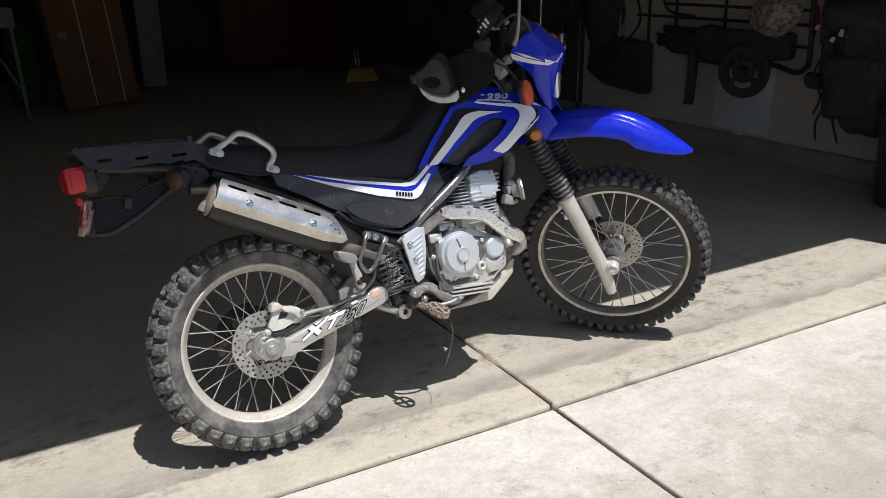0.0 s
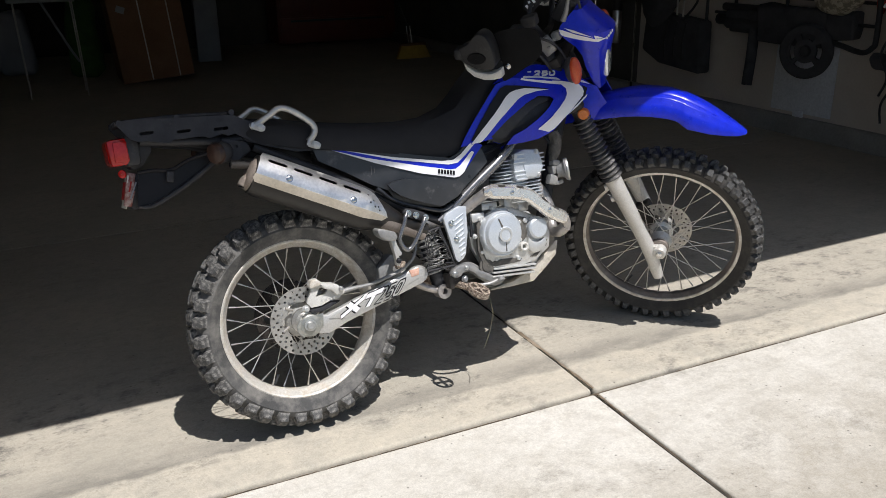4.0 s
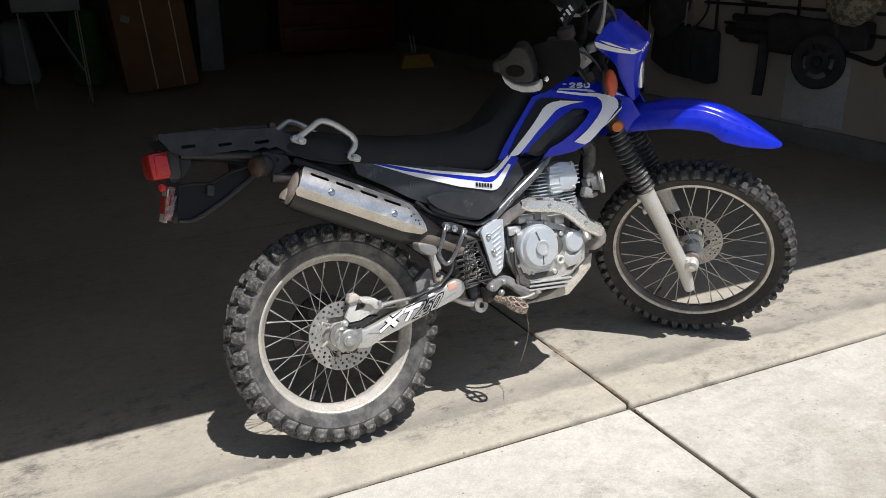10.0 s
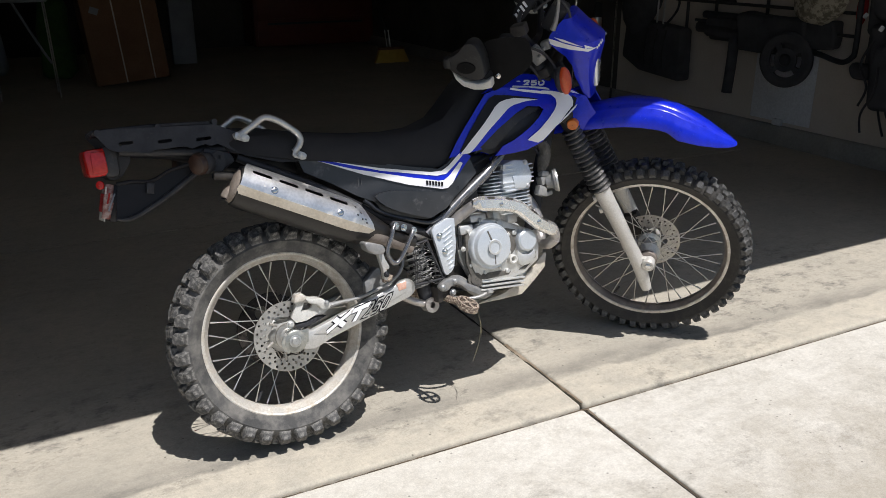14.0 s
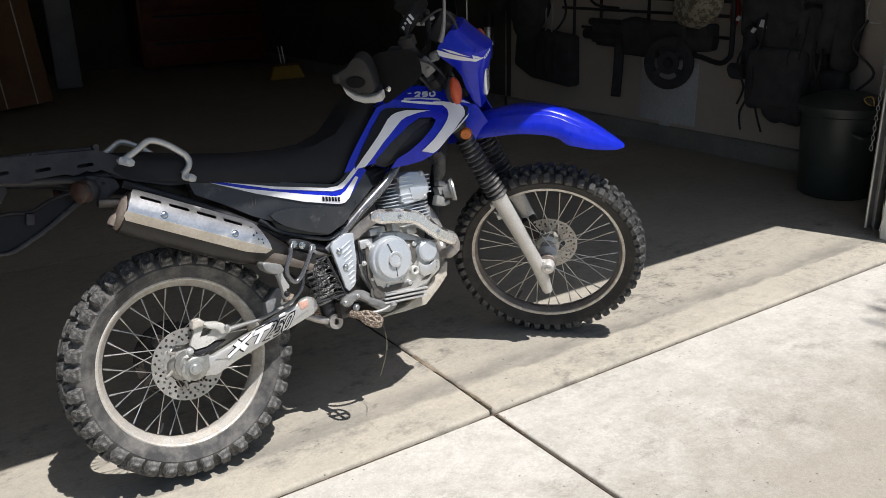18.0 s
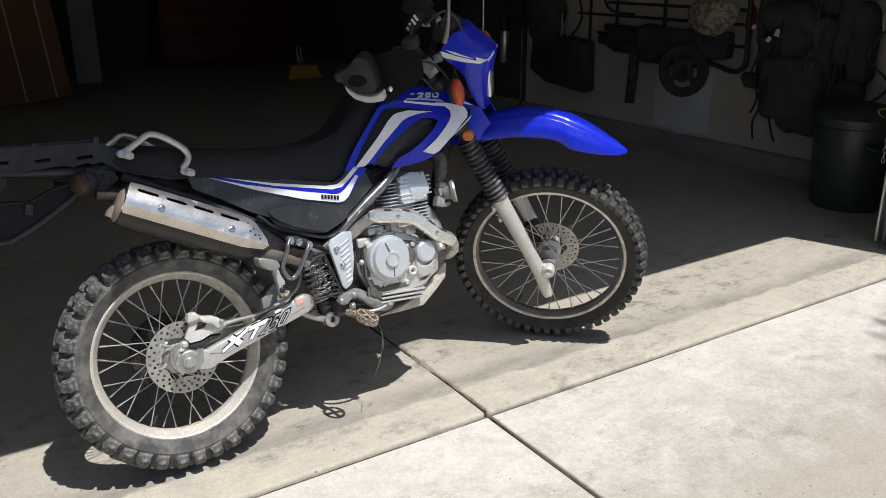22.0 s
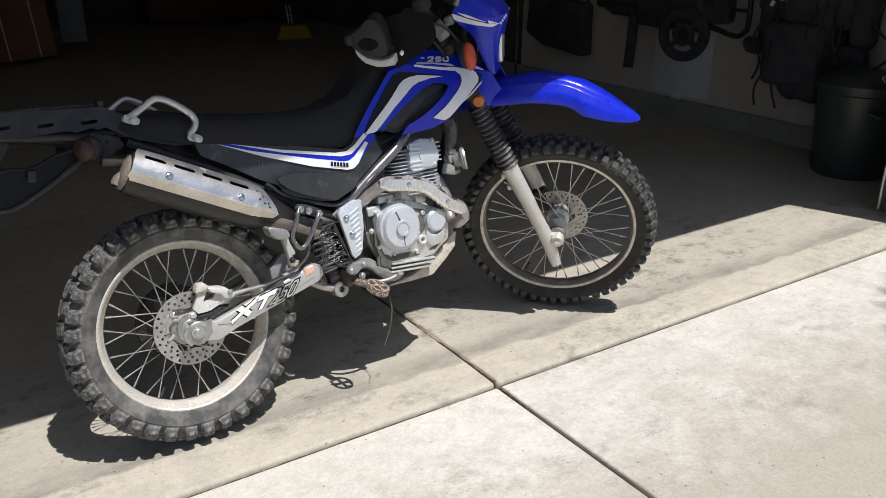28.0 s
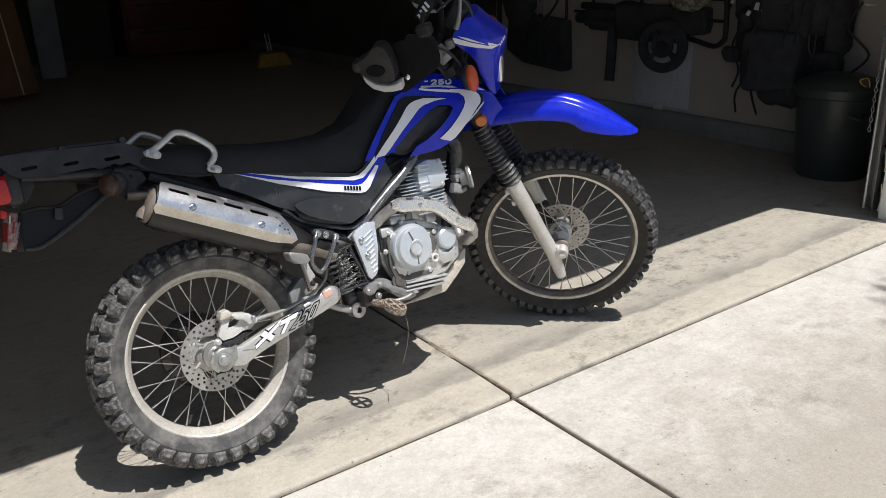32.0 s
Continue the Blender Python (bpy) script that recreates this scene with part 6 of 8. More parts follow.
bm = bmesh.new()
loft(bm, [round_at(E0 - ed * 0.004, 0.045, 0.04), round_at(E0, 0.056, 0.05), round_at(E0 + ed * 0.02, 0.06, 0.054), round_at(E1, 0.06, 0.054), round_at(E1 + ed * 0.05, 0.05, 0.046), round_at(E2, 0.026, 0.025), round_at(E2 + ed * 0.1, 0.022, 0.022)])
muf = part("silencer", bm, M["soot"], bike, "sooty black exhaust silencer under a bright shield")
bm = bmesh.new()
loft(bm, [round_at(E1 + ed * 0.06, 0.046, 0.04), round_at(E1 + ed * 0.085 - eu * 0.004, 0.038, 0.034), round_at(E2 - eu * 0.012, 0.026, 0.024), round_at(E2 + ed * 0.05 - eu * 0.014, 0.021, 0.02), round_at(E2 + ed * 0.1 - eu * 0.015, 0.019, 0.018)])
part("inlet_cone", bm, M["cone"], muf, "dusty metal inlet cone")
bm = bmesh.new()
a0 = Vector((-0.165, -0.15, 0.829))
tube(bm, [a0, (-0.13, -0.15, 0.823), (-0.09, -0.145, 0.815)], 0.0125, 14)
tip = part("bracket_stub", bm, M["black_pipe"], muf, "short grey bracket tube at the silencer end")
bm = bmesh.new()
lathe(bm, [(0.0095, 0.002), (0.008, 0.001), (0.008, -0.02), (0.001, -0.02)], a0, (-0.98, 0, 0.17), 16)
part("stub_bore", bm, M["blackdecal"], tip)
bm = bmesh.new()
loft(bm, [round_at(E0 + ed * 0.004, 0.052, 0.05), round_at(E0 - ed * 0.006 - eu * 0.002, 0.047, 0.044), round_at(E0 - ed * 0.012 - eu * 0.006, 0.04, 0.036), round_at(E0 - ed * 0.015 - eu * 0.009, 0.034, 0.03)])
endcap = part("end_cap", bm, M["warm_cap"], muf, "dusty cream silencer end cap")
bm = bmesh.new()
tube(bm, [E0 + ed * 0.002 - eu * 0.016, E0 - ed * 0.009 - eu * 0.028, E0 - ed * 0.013 - eu * 0.042], [0.02, 0.019, 0.016], 16)
spout = part("tail_spout", bm, M["warm_cap"], endcap, "dusty bent tail pipe spout")
bm = bmesh.new()
lathe(bm, [(0.0125, 0.003), (0.011, 0.0), (0.001, -0.002)], E0 - ed * 0.013 - eu * 0.042, -eu, 16)
part("tail_bore", bm, M["blackdecal"], spout)


def on_muf(u, v, lift=0.0):
    """u along the silencer from its tail, v round it: 0 at the side, positive upwards, in metres of arc."""
    taper = 1.0 if u < LEN else max(0.3, 1 - (u - LEN) * 4.2)
    r = (0.068 + lift) * taper
    if v > 0:
        a = v / 0.068
        return E0 + ed * u + eu * (r * math.sin(a)) + es * (r * math.cos(a))
    return E0 + ed * u + eu * v * taper + es * (r + v * 0.42 * taper)


top = [(-0.004, 0.0), (0.0, 0.06), (0.008, 0.085), (0.02, 0.092), (0.32, 0.088), (0.36, 0.07), (0.405, 0.02), (0.415, 0.0)]
slots = [slot_pts((0.028 + 0.077 * k, 0.052), (0.074 + 0.077 * k, 0.052), 0.0062) for k in range(4)]
dots = [ring_pts((0.335 + 0.02 * k, 0.05 - 0.013 * k), 0.0035, 8) for k in range(3)] + [ring_pts((0.345 + 0.018 * k, 0.026 - 0.006 * k), 0.0035, 8) for k in range(3)]
bm = bmesh.new()
sheet(bm, top, on_muf, 0.002, slots + dots, 0.016)
ms = part("heat_shield", bm, M["shield"], muf, "bright stainless heat shield with long slots")
bm = bmesh.new()
sheet(bm, [(-0.006, 0.001), (0.414, 0.001), (0.4, -0.018), (0.33, -0.024), (0.0, -0.022), (-0.008, -0.012)], on_muf, 0.002, (), 0.02)
part("shield_side", bm, M["shield_low"], ms, "cream dusty lower face of the shield")
for u in (0.09, 0.29):
    p = on_muf(u, 0.016)
    bolt(ms, p, 0.0075, 0.005, (p - (E0 + ed * u)).normalized(), M["chrome"])

# silencer bracket and passenger peg hanger
bm = bmesh.new()
tube(bm, [(0.336, -0.168, 0.616), (0.327, -0.174, 0.604), (0.319, -0.176, 0.585), (0.302, -0.177, 0.553), (0.299, -0.177, 0.535), (0.31, -0.176, 0.513), (0.326, -0.175, 0.506), (0.345, -0.175, 0.52), (0.368, -0.175, 0.552), (0.386, -0.174, 0.58), (0.396, -0.168, 0.595)], 0.0072, 12)
hanger = part("peg_hanger", bm, M["tubep"], bike, "bent polished steel foot peg hanger")
bm = bmesh.new()
prism(bm, [(0.21, 0.585), (0.218, 0.59), (0.24, 0.583), (0.268, 0.572), (0.275, 0.556), (0.266, 0.545), (0.24, 0.549), (0.216, 0.566)], -0.225, -0.18, 0.005)
part("folding_peg", bm, M["cradle"], hanger, "folded grey passenger peg")
bm = bmesh.new()
prism(bm, [(0.255, 0.576), (0.267, 0.574), (0.274, 0.558), (0.28, 0.528), (0.291, 0.503), (0.288, 0.494), (0.28, 0.496), (0.285, 0.474), (0.278, 0.464), (0.27, 0.468), (0.268, 0.5), (0.26, 0.54)], -0.2, -0.178, 0.004)
fork = part("peg_fork", bm, M["arm"], hanger, "silver cast peg bracket")
bolt(fork, (0.277, -0.202, 0.482), 0.006, 0.005, material=M["satin"])
bm = bmesh.new()
prism(bm, [(0.325, 0.62), (0.337, 0.63), (0.36, 0.626), (0.395, 0.61), (0.412, 0.597), (0.412, 0.583), (0.396, 0.578), (0.366, 0.592), (0.334, 0.602)], -0.164, -0.152, 0.003)
br = part("bracket", bm, M["satin"], hanger)
for x, z in ((0.342, 0.614), (0.367, 0.605), (0.398, 0.592)):
    bolt(br, (x, -0.168, z), 0.0075, 0.009, material=M["chrome"])
bm = bmesh.new()
prism(bm, [(0.299, 0.486), (0.309, 0.484), (0.314, 0.466), (0.333, 0.463), (0.327, 0.445), (0.3, 0.443)], -0.125, -0.105, 0.004)
part("chain_guard_lug", bm, M["rust"], bike, "rusty brown lug on the swingarm")

# shock spring, linkage, wiring tangle
bm = bmesh.new()
S0, S1 = Vector((0.462, -0.06, 0.395)), Vector((0.438, -0.05, 0.545))
sd = (S1 - S0).normalized()
s1, s2 = sd.orthogonal().normalized(), sd.cross(sd.orthogonal().normalized())
tube(bm, [S0 + (S1 - S0) * (k / 96) + (s1 * math.cos(k * 0.55) + s2 * math.sin(k * 0.55)) * 0.034 for k in range(97)], 0.0042, 7, smooth=False)
spr = part("shock_spring", bm, M["cradle"], bike, "coiled rear shock spring behind a mesh with pale wisps")
bm = bmesh.new()
tube(bm, [S0 - sd * 0.05, S1 + sd * 0.08], 0.026, 12, smooth=False)
part("damper", bm, M["satin"], spr)
GA, GB, GC, GD = Vector((0.403, -0.126, 0.541)), Vector((0.459, -0.126, 0.549)), Vector((0.499, -0.126, 0.421)), Vector((0.401, -0.126, 0.418))
for p, q in ((GA, GB), (GB, GC), (GC, GD)):
    bm = bmesh.new()
    tube(bm, [p, q], 0.0042, 8, smooth=False)
    part("guard_edge", bm, M["satin"], spr)
rnd = random.Random(6)
bm = bmesh.new()
for k in range(15):
    f = (k + 0.5) / 15
    g = min(0.99, max(0.01, f + rnd.uniform(-0.16, 0.2)))
    tube(bm, [GA.lerp(GD, f), GA.lerp(GD, f).lerp(GB.lerp(GC, g), 0.35) + Vector((0, -0.006, rnd.uniform(-0.012, 0.012))), GA.lerp(GD, f).lerp(GB.lerp(GC, g), 0.7) + Vector((0, -0.008, rnd.uniform(-0.012, 0.012))), GB.lerp(GC, g)], 0.0012, 5, 3)
for k in range(9):
    f = (k + 0.5) / 9
    g = min(0.99, max(0.01, f + rnd.uniform(-0.2, 0.2)))
    tube(bm, [GA.lerp(GB, f), (GA.lerp(GB, f) + GD.lerp(GC, g)) / 2 + Vector((rnd.uniform(-0.012, 0.012), -0.008, 0)), GD.lerp(GC, g)], 0.0012, 5, 3)
part("spring_mesh", bm, M["boot"], spr, "black wire mesh guard over the spring")
# short thin grey strands strewn at random over the mesh area
bm = bmesh.new()
for k in range(90):
    f, g = rnd.uniform(0.05, 0.95), rnd.uniform(0.05, 0.95)
    p = GA.lerp(GD, f).lerp(GB.lerp(GC, f), g) + Vector((0, rnd.uniform(0.0, 0.02), 0))
    q = p + Vector((rnd.uniform(-0.012, 0.022), rnd.uniform(-0.006, 0.006), rnd.uniform(-0.02, 0.012)))
    tube(bm, [p, p.lerp(q, 0.5) + Vector((0, -0.003, 0.003)), q], rnd.uniform(0.0006, 0.0013), 5, 2)
tagged(part("debris", bm, M["axlep"], spr, "fine pale grey wisps scattered behind the mesh"), kind="stuff")
bm = bmesh.new()
tube(bm, [(0.37, -0.075, 0.385), (0.42, -0.075, 0.355), (0.468, -0.075, 0.337)], 0.012, 10)
lathe(bm, [(0.01, -0.02), (0.024, -0.02), (0.024, 0.02), (0.01, 0.02)], (0.468, -0.075, 0.337), (0, 1, 0), 20, shut=True)
part("linkage_arm", bm, M["header"], bike, "dusty suspension linkage arm")
for x, z, s in ((0.5, 0.4, (0.03, 0.05, 0.06)), (0.52, 0.37, (0.05, 0.04, 0.03)), (0.485, 0.37, (0.02, 0.05, 0.05)), (0.5, 0.49, (0.03, 0.03, 0.03)), (0.515, 0.46, (0.02, 0.04, 0.05))):
    bm = bmesh.new()
    block(bm, (x, -0.1, z), s, 0.006)
    part("pivot_block", bm, M["black_pipe"], bike)
bolt(bike, (0.53, -0.125, 0.37), 0.008, 0.008)

# cast arch that carries the peg
bm = bmesh.new()
prism(bm, [(0.474, 0.397), (0.485, 0.41), (0.502, 0.418), (0.525, 0.421), (0.549, 0.418), (0.566, 0.406), (0.579, 0.392), (0.607, 0.378), (0.64, 0.357), (0.659, 0.346), (0.654, 0.333), (0.63, 0.335), (0.602, 0.353), (0.573, 0.369), (0.558, 0.386), (0.54, 0.397), (0.522, 0.394), (0.508, 0.382), (0.49, 0.38)], -0.142, -0.118, 0.006)
arch = part("peg_bracket", bm, M["cradle"], bike, "grey cast arched foot peg bracket")
bolt(arch, (0.532, -0.143, 0.408), 0.006, 0.005)
bolt(arch, (0.488, -0.143, 0.396), 0.007, 0.006)

# pegs, brake pedal, skid plate, stand
for s in (-1, 1):
    bm = bmesh.new()
    oval = lambda ru, rv, a0, a1, n: [(0.536 + ru * math.cos(radians(a0 + (a1 - a0) * k / n)), 0.198 + rv * math.sin(radians(a0 + (a1 - a0) * k / n))) for k in range(n + 1)]
    outer = oval(0.031, 0.036, 0, 345, 23)
    holes = []
    for k in range(4):
        su, sv = ((1, 1), (-1, 1), (-1, -1), (1, -1))[k]
        holes.append([(0.536 + su * 0.004, 0.198 + sv * 0.004)] + [(u + su * 0.001, v + sv * 0.001) for u, v in oval(0.023, 0.028, 90 * k + 10, 90 * k + 80, 5)])
    sheet(bm, outer, lambda u, v: Vector((u - 0.004, s * v, 0.346 - 0.25 * (u - 0.53) - 0.45 * (v - 0.165))), 0.02, holes, 1)
    tube(bm, [(0.51, s * 0.1, 0.355), (0.525, s * 0.17, 0.345)], 0.012, 8, smooth=False)
    pg = part("foot_peg", bm, M["rust"], bike, "rusty toothed steel foot peg")
    for u, v in [(0.536 + (u - 0.536) * 0.9, 0.198 + (v - 0.198) * 0.9) for u, v in outer[::2]] + [(0.536, 0.198)]:
        bm = bmesh.new()
        lathe(bm, [(0.0045, 0.0), (0.0035, 0.007), (0.001, 0.009)], (u - 0.004, s * v, 0.356 - 0.25 * (u - 0.53) - 0.45 * (v - 0.165)), (0, 0, 1), 6)
        part("tooth", bm, M["rust"], pg)
bm = bmesh.new()
tube(bm, [(0.53, -0.12, 0.352), (0.56, -0.146, 0.346), (0.6, -0.158, 0.345), (0.632, -0.16, 0.352)], 0.0055, 8)
lathe(bm, [(0.007, -0.006), (0.013, -0.006), (0.013, 0.006), (0.007, 0.006)], (0.642, -0.16, 0.354), (0, 0.35, 1), 18, shut=True)
part("brake_pedal", bm, M["cradle"], bike)
bm = bmesh.new()
line = [(0.918, 0.445), (0.915, 0.42), (0.89, 0.385), (0.82, 0.33), (0.7, 0.315), (0.6, 0.312)]
prism(bm, line + [(x - 0.003, z + 0.006) for x, z in line[::-1]], -0.085, 0.085, 0.001)
sk = part("skid_plate", bm, M["skid"], bike, "dusty pale skid plate under the engine")
bm = bmesh.new()
prism(bm, [(0.916, 0.433), (0.904, 0.385), (0.861, 0.35), (0.802, 0.309), (0.721, 0.307), (0.625, 0.309), (0.642, 0.315), (0.722, 0.324), (0.78, 0.343), (0.844, 0.383), (0.904, 0.431)], -0.105, -0.083, 0.004)
part("side_flange", bm, M["skid"], sk)
bm = bmesh.new()
tube(bm, [(0.42, 0.09, 0.34), (0.36, 0.2, 0.22), (0.28, 0.285, 0.075)], 0.012, 10)
block(bm, (0.28, 0.29, 0.068), (0.07, 0.05, 0.012), 0.004, pose(0, 0, 0, 13, 0, 0))
part("side_stand", bm, M["satin"], bike, "black side stand on the far side")
rnd = random.Random(3)
for k, pts in enumerate(([(0.62, -0.1, 0.31), (0.625, -0.11, 0.25), (0.61, -0.115, 0.19), (0.575, -0.12, 0.13)], [(0.625, -0.1, 0.3), (0.63, -0.105, 0.24), (0.628, -0.1, 0.2)])):
    bm = bmesh.new()
    tube(bm, pts, 0.0009, 5)
    part("grass_stalk", bm, M["straw"], bike, "dry grass stalk caught under the engine")

# seat, tank and bodywork
bm = bmesh.new()
rings = []
for x, top, low, w in ((-0.12, 0.945, 0.905, 0.09), (-0.1, 0.955, 0.885, 0.11), (0.0, 0.945, 0.86, 0.125), (0.1, 0.925, 0.84, 0.13), (0.25, 0.905, 0.815, 0.128), (0.4, 0.895, 0.785, 0.12), (0.5, 0.9, 0.765, 0.11), (0.56, 0.93, 0.77, 0.104), (0.62, 0.985, 0.81, 0.1), (0.68, 1.045, 0.87, 0.098), (0.73, 1.07, 0.92, 0.092), (0.78, 1.065, 0.96, 0.07)):
    h = top - low
    sec = [(-w, 0.0), (-w * 1.02, 0.3), (-w * 0.96, 0.68), (-w * 0.78, 0.9), (-w * 0.4, 1.0), (0, 1.02), (w * 0.4, 1.0), (w * 0.78, 0.9), (w * 0.96, 0.68), (w * 1.02, 0.3), (w, 0.0), (w * 0.5, -0.02), (-w * 0.5, -0.02)]
    rings.append([Vector((x + (0.03 * f if x > 0.55 else 0), y, low + h * f)) for y, f in sec])
smooth_rings = []
for i in range(len(rings) - 1):
    for t in (0, 0.5):
        smooth_rings.append([a.lerp(b, t) for a, b in zip(rings[i], rings[i + 1])])
loft(bm, smooth_rings + [rings[-1]])
part("seat", bm, M["seat"], bike, "long black vinyl seat")
bm = bmesh.new()
rings = []
for x, z, w, h in ((0.68, 0.92, 0.05, 0.06), (0.74, 0.935, 0.085, 0.085), (0.82, 0.95, 0.1, 0.085), (0.9, 0.955, 0.1, 0.082), (0.97, 0.96, 0.098, 0.078), (1.03, 0.955, 0.085, 0.07), (1.07, 0.95, 0.05, 0.05)):
    rings.append([Vector((x, w * math.cos(a) * (1.0 if math.sin(a) < 0 else 0.94), z + h * (abs(math.sin(a)) ** 0.8) * (1 if math.sin(a) > 0 else -1))) for a in (2 * math.pi * k / 28 for k in range(28))])
loft(bm, rings)
tank = part("fuel_tank", bm, M["blue"], bike, "blue fuel tank with white stripes")
bm = bmesh.new()
lathe(bm, [(0.034, 0.0), (0.036, 0.018), (0.03, 0.024), (0.001, 0.025)], (0.88, 0, 1.036), (0, 0, 1), 24)
part("fuel_cap", bm, M["satin"], tank)


def flank(u, v):
    """The bodywork's right flank: how far out the shell stands."""
    return -(0.105 + 0.05 * math.exp(-(((u - 0.93) / 0.2) ** 2)) * math.exp(-(((v - 0.86) / 0.1) ** 2)) + 0.018 * math.exp(-(((u - 0.68) / 0.12) ** 2)))


def on_flank(lift, s=1):
    return lambda u, v: Vector((u, s * (flank(u, v) - lift) * (1.0 if s > 0 else 0.8), v - (0.0 if s > 0 else 0.03)))


shroud = [(0.576, 0.79), (0.597, 0.824), (0.638, 0.88), (0.69, 0.94), (0.725, 0.976), (0.79, 0.992), (0.9, 0.985), (0.972, 0.972), (1.03, 0.962), (1.09, 0.942), (1.1, 0.932), (1.074, 0.904), (1.02, 0.874), (0.967, 0.847), (0.915, 0.803), (0.86, 0.784), (0.803, 0.779), (0.738, 0.778), (0.767, 0.806), (0.811, 0.822), (0.855, 0.848), (0.905, 0.884), (0.933, 0.91), (0.922, 0.921), (0.876, 0.926), (0.824, 0.905), (0.749, 0.861), (0.683, 0.811), (0.69, 0.805), (0.629, 0.796)]
hollow = [(0.66, 0.808), (0.74, 0.878), (0.82, 0.925), (0.88, 0.945), (0.95, 0.935), (0.955, 0.9), (0.88, 0.845), (0.8, 0.8), (0.735, 0.785), (0.7, 0.798)]
fin_in = [(0.676, 0.806), (0.749, 0.868), (0.824, 0.912), (0.885, 0.932), (0.93, 0.922), (0.914, 0.908), (0.88, 0.898), (0.838, 0.879), (0.779, 0.836), (0.745, 0.802), (0.7, 0.804)]
top_blue = [(0.725, 0.98), (0.77, 1.0), (0.85, 1.022), (0.93, 1.034), (1.01, 1.02), (1.06, 0.99), (1.096, 0.962), (1.112, 0.94), (1.09, 0.942), (1.03, 0.962), (0.9, 0.985), (0.79, 0.992)]
for s in (1, -1):
    bm = bmesh.new()
    sheet(bm, shroud, on_flank(0.0, s), 0.004, (), 0.022)
    sh = part("tank_shroud", bm, M["blue"], bike, "blue tank shroud with white and black graphics")
    bm = bmesh.new()
    sheet(bm, top_blue, lambda u, v: Vector((u, s * (flank(u, v) + (v - 0.95) * 0.55) * (1.0 if s > 0 else 0.8), v - (0.0 if s > 0 else 0.03))), 0.004, (), 0.03)
    part("shroud_top", bm, M["blue"], sh)
    bm = bmesh.new()
    sheet(bm, hollow, lambda u, v: Vector((u, s * (flank(u, v) + 0.03), v)), 0.004, (), 0.05)
    part("vent_liner", bm, M["black"], sh)
    bm = bmesh.new()
    sheet(bm, fin_in, lambda u, v: Vector((u, s * (flank(u, v) + 0.012), v)), 0.004, (), 0.03)
    part("vent_fin", bm, M["black"], sh, "scuffed black inner lip of the vent")
    bm = bmesh.new()
    sheet(bm, [(0.612, 0.806), (0.648, 0.862), (0.69, 0.915), (0.737, 0.962), (0.76, 0.97), (0.811, 0.966), (0.87, 0.956), (0.925, 0.945), (0.8, 0.945), (0.755, 0.925), (0.7, 0.872), (0.655, 0.828), (0.628, 0.803)], on_flank(0.0035, s), 0.001, (), 0.025)
    part("black_graphic", bm, M["blackdecal"], sh)
    bm = bmesh.new()
    sheet(bm, [(0.61, 0.796), (0.649, 0.835), (0.7, 0.883), (0.752, 0.934), (0.772, 0.946), (0.795, 0.952), (0.83, 0.955), (0.885, 0.948), (0.919, 0.943), (0.87, 0.941), (0.823, 0.933), (0.8, 0.924), (0.782, 0.912), (0.718, 0.864), (0.66, 0.81), (0.644, 0.798)], on_flank(0.0055, s), 0.001, (), 0.025)
    part("white_stripe", bm, M["white"], sh)
    bm = bmesh.new()
    sheet(bm, [(0.945, 0.971), (0.985, 0.967), (1.025, 0.958), (1.055, 0.949), (1.065, 0.938), (1.067, 0.925), (1.06, 0.911), (1.023, 0.888), (0.959, 0.844), (0.918, 0.811), (0.898, 0.803), (0.855, 0.816), (0.899, 0.845), (0.945, 0.881), (0.975, 0.905), (0.99, 0.922), (0.993, 0.94), (0.978, 0.956)], on_flank(0.0045, s), 0.001, (), 0.025)
    part("white_stripe", bm, M["white"], sh)
    bm = bmesh.new()
    sheet(bm, [(1.068, 0.946), (1.088, 0.935), (1.07, 0.91), (1.02, 0.882), (0.97, 0.854), (1.023, 0.89), (1.06, 0.913), (1.07, 0.927)], on_flank(0.004, s), 0.001, (), 0.03)
    part("black_graphic", bm, M["blackdecal"], sh)
    bm = bmesh.new()
    sheet(bm, [(1.081, 0.914), (1.071, 0.904), (1.02, 0.876), (0.967, 0.85), (1.02, 0.882), (1.068, 0.908)], on_flank(0.0055, s), 0.001, (), 0.03)
    part("white_stripe", bm, M["white"], sh)
    topf = lambda u, v: Vector((u, s * (flank(u, v) + (v - 0.95) * 0.55 - 0.004) * (1.0 if s > 0 else 0.8), v - (0.0 if s > 0 else 0.03)))
    for line in ([(0.856, 0.997), (0.92, 0.99), (0.979, 0.981), (0.991, 0.973), (0.983, 0.971), (0.92, 0.983), (0.85, 0.991)], [(0.827, 0.989), (0.862, 0.982), (0.92, 0.973), (0.978, 0.963), (0.998, 0.955), (0.977, 0.955), (0.92, 0.964), (0.868, 0.974), (0.823, 0.983)], [(1.05, 0.968), (1.081, 0.963), (1.101, 0.948), (1.072, 0.956), (1.049, 0.962)]):
        bm = bmesh.new()
        sheet(bm, line, on_flank(0.0055, s) if line[0][0] == 0.827 else topf, 0.001, (), 0.04)
        part("white_stripe", bm, M["white"], sh)
    for k, d in enumerate("250"):
        bm = bmesh.new()
        x0 = 0.899 + 0.029 * k
        ribbon(bm, [(x0 + 0.021 * a + 0.01 * b, 0.996 - 0.09 * (x0 - 0.9) + 0.0135 * b) for a, b in DIGITS[d]], 0.0026, topf, 0.001)
        part("number", bm, M["white"], sh)
    bm = bmesh.new()
    sheet(bm, [(0.879, 1.008), (0.893, 1.007), (0.895, 1.011), (0.881, 1.012)], topf, 0.001, (), 0.05)
    part("logo_block", bm, M["white"], sh)

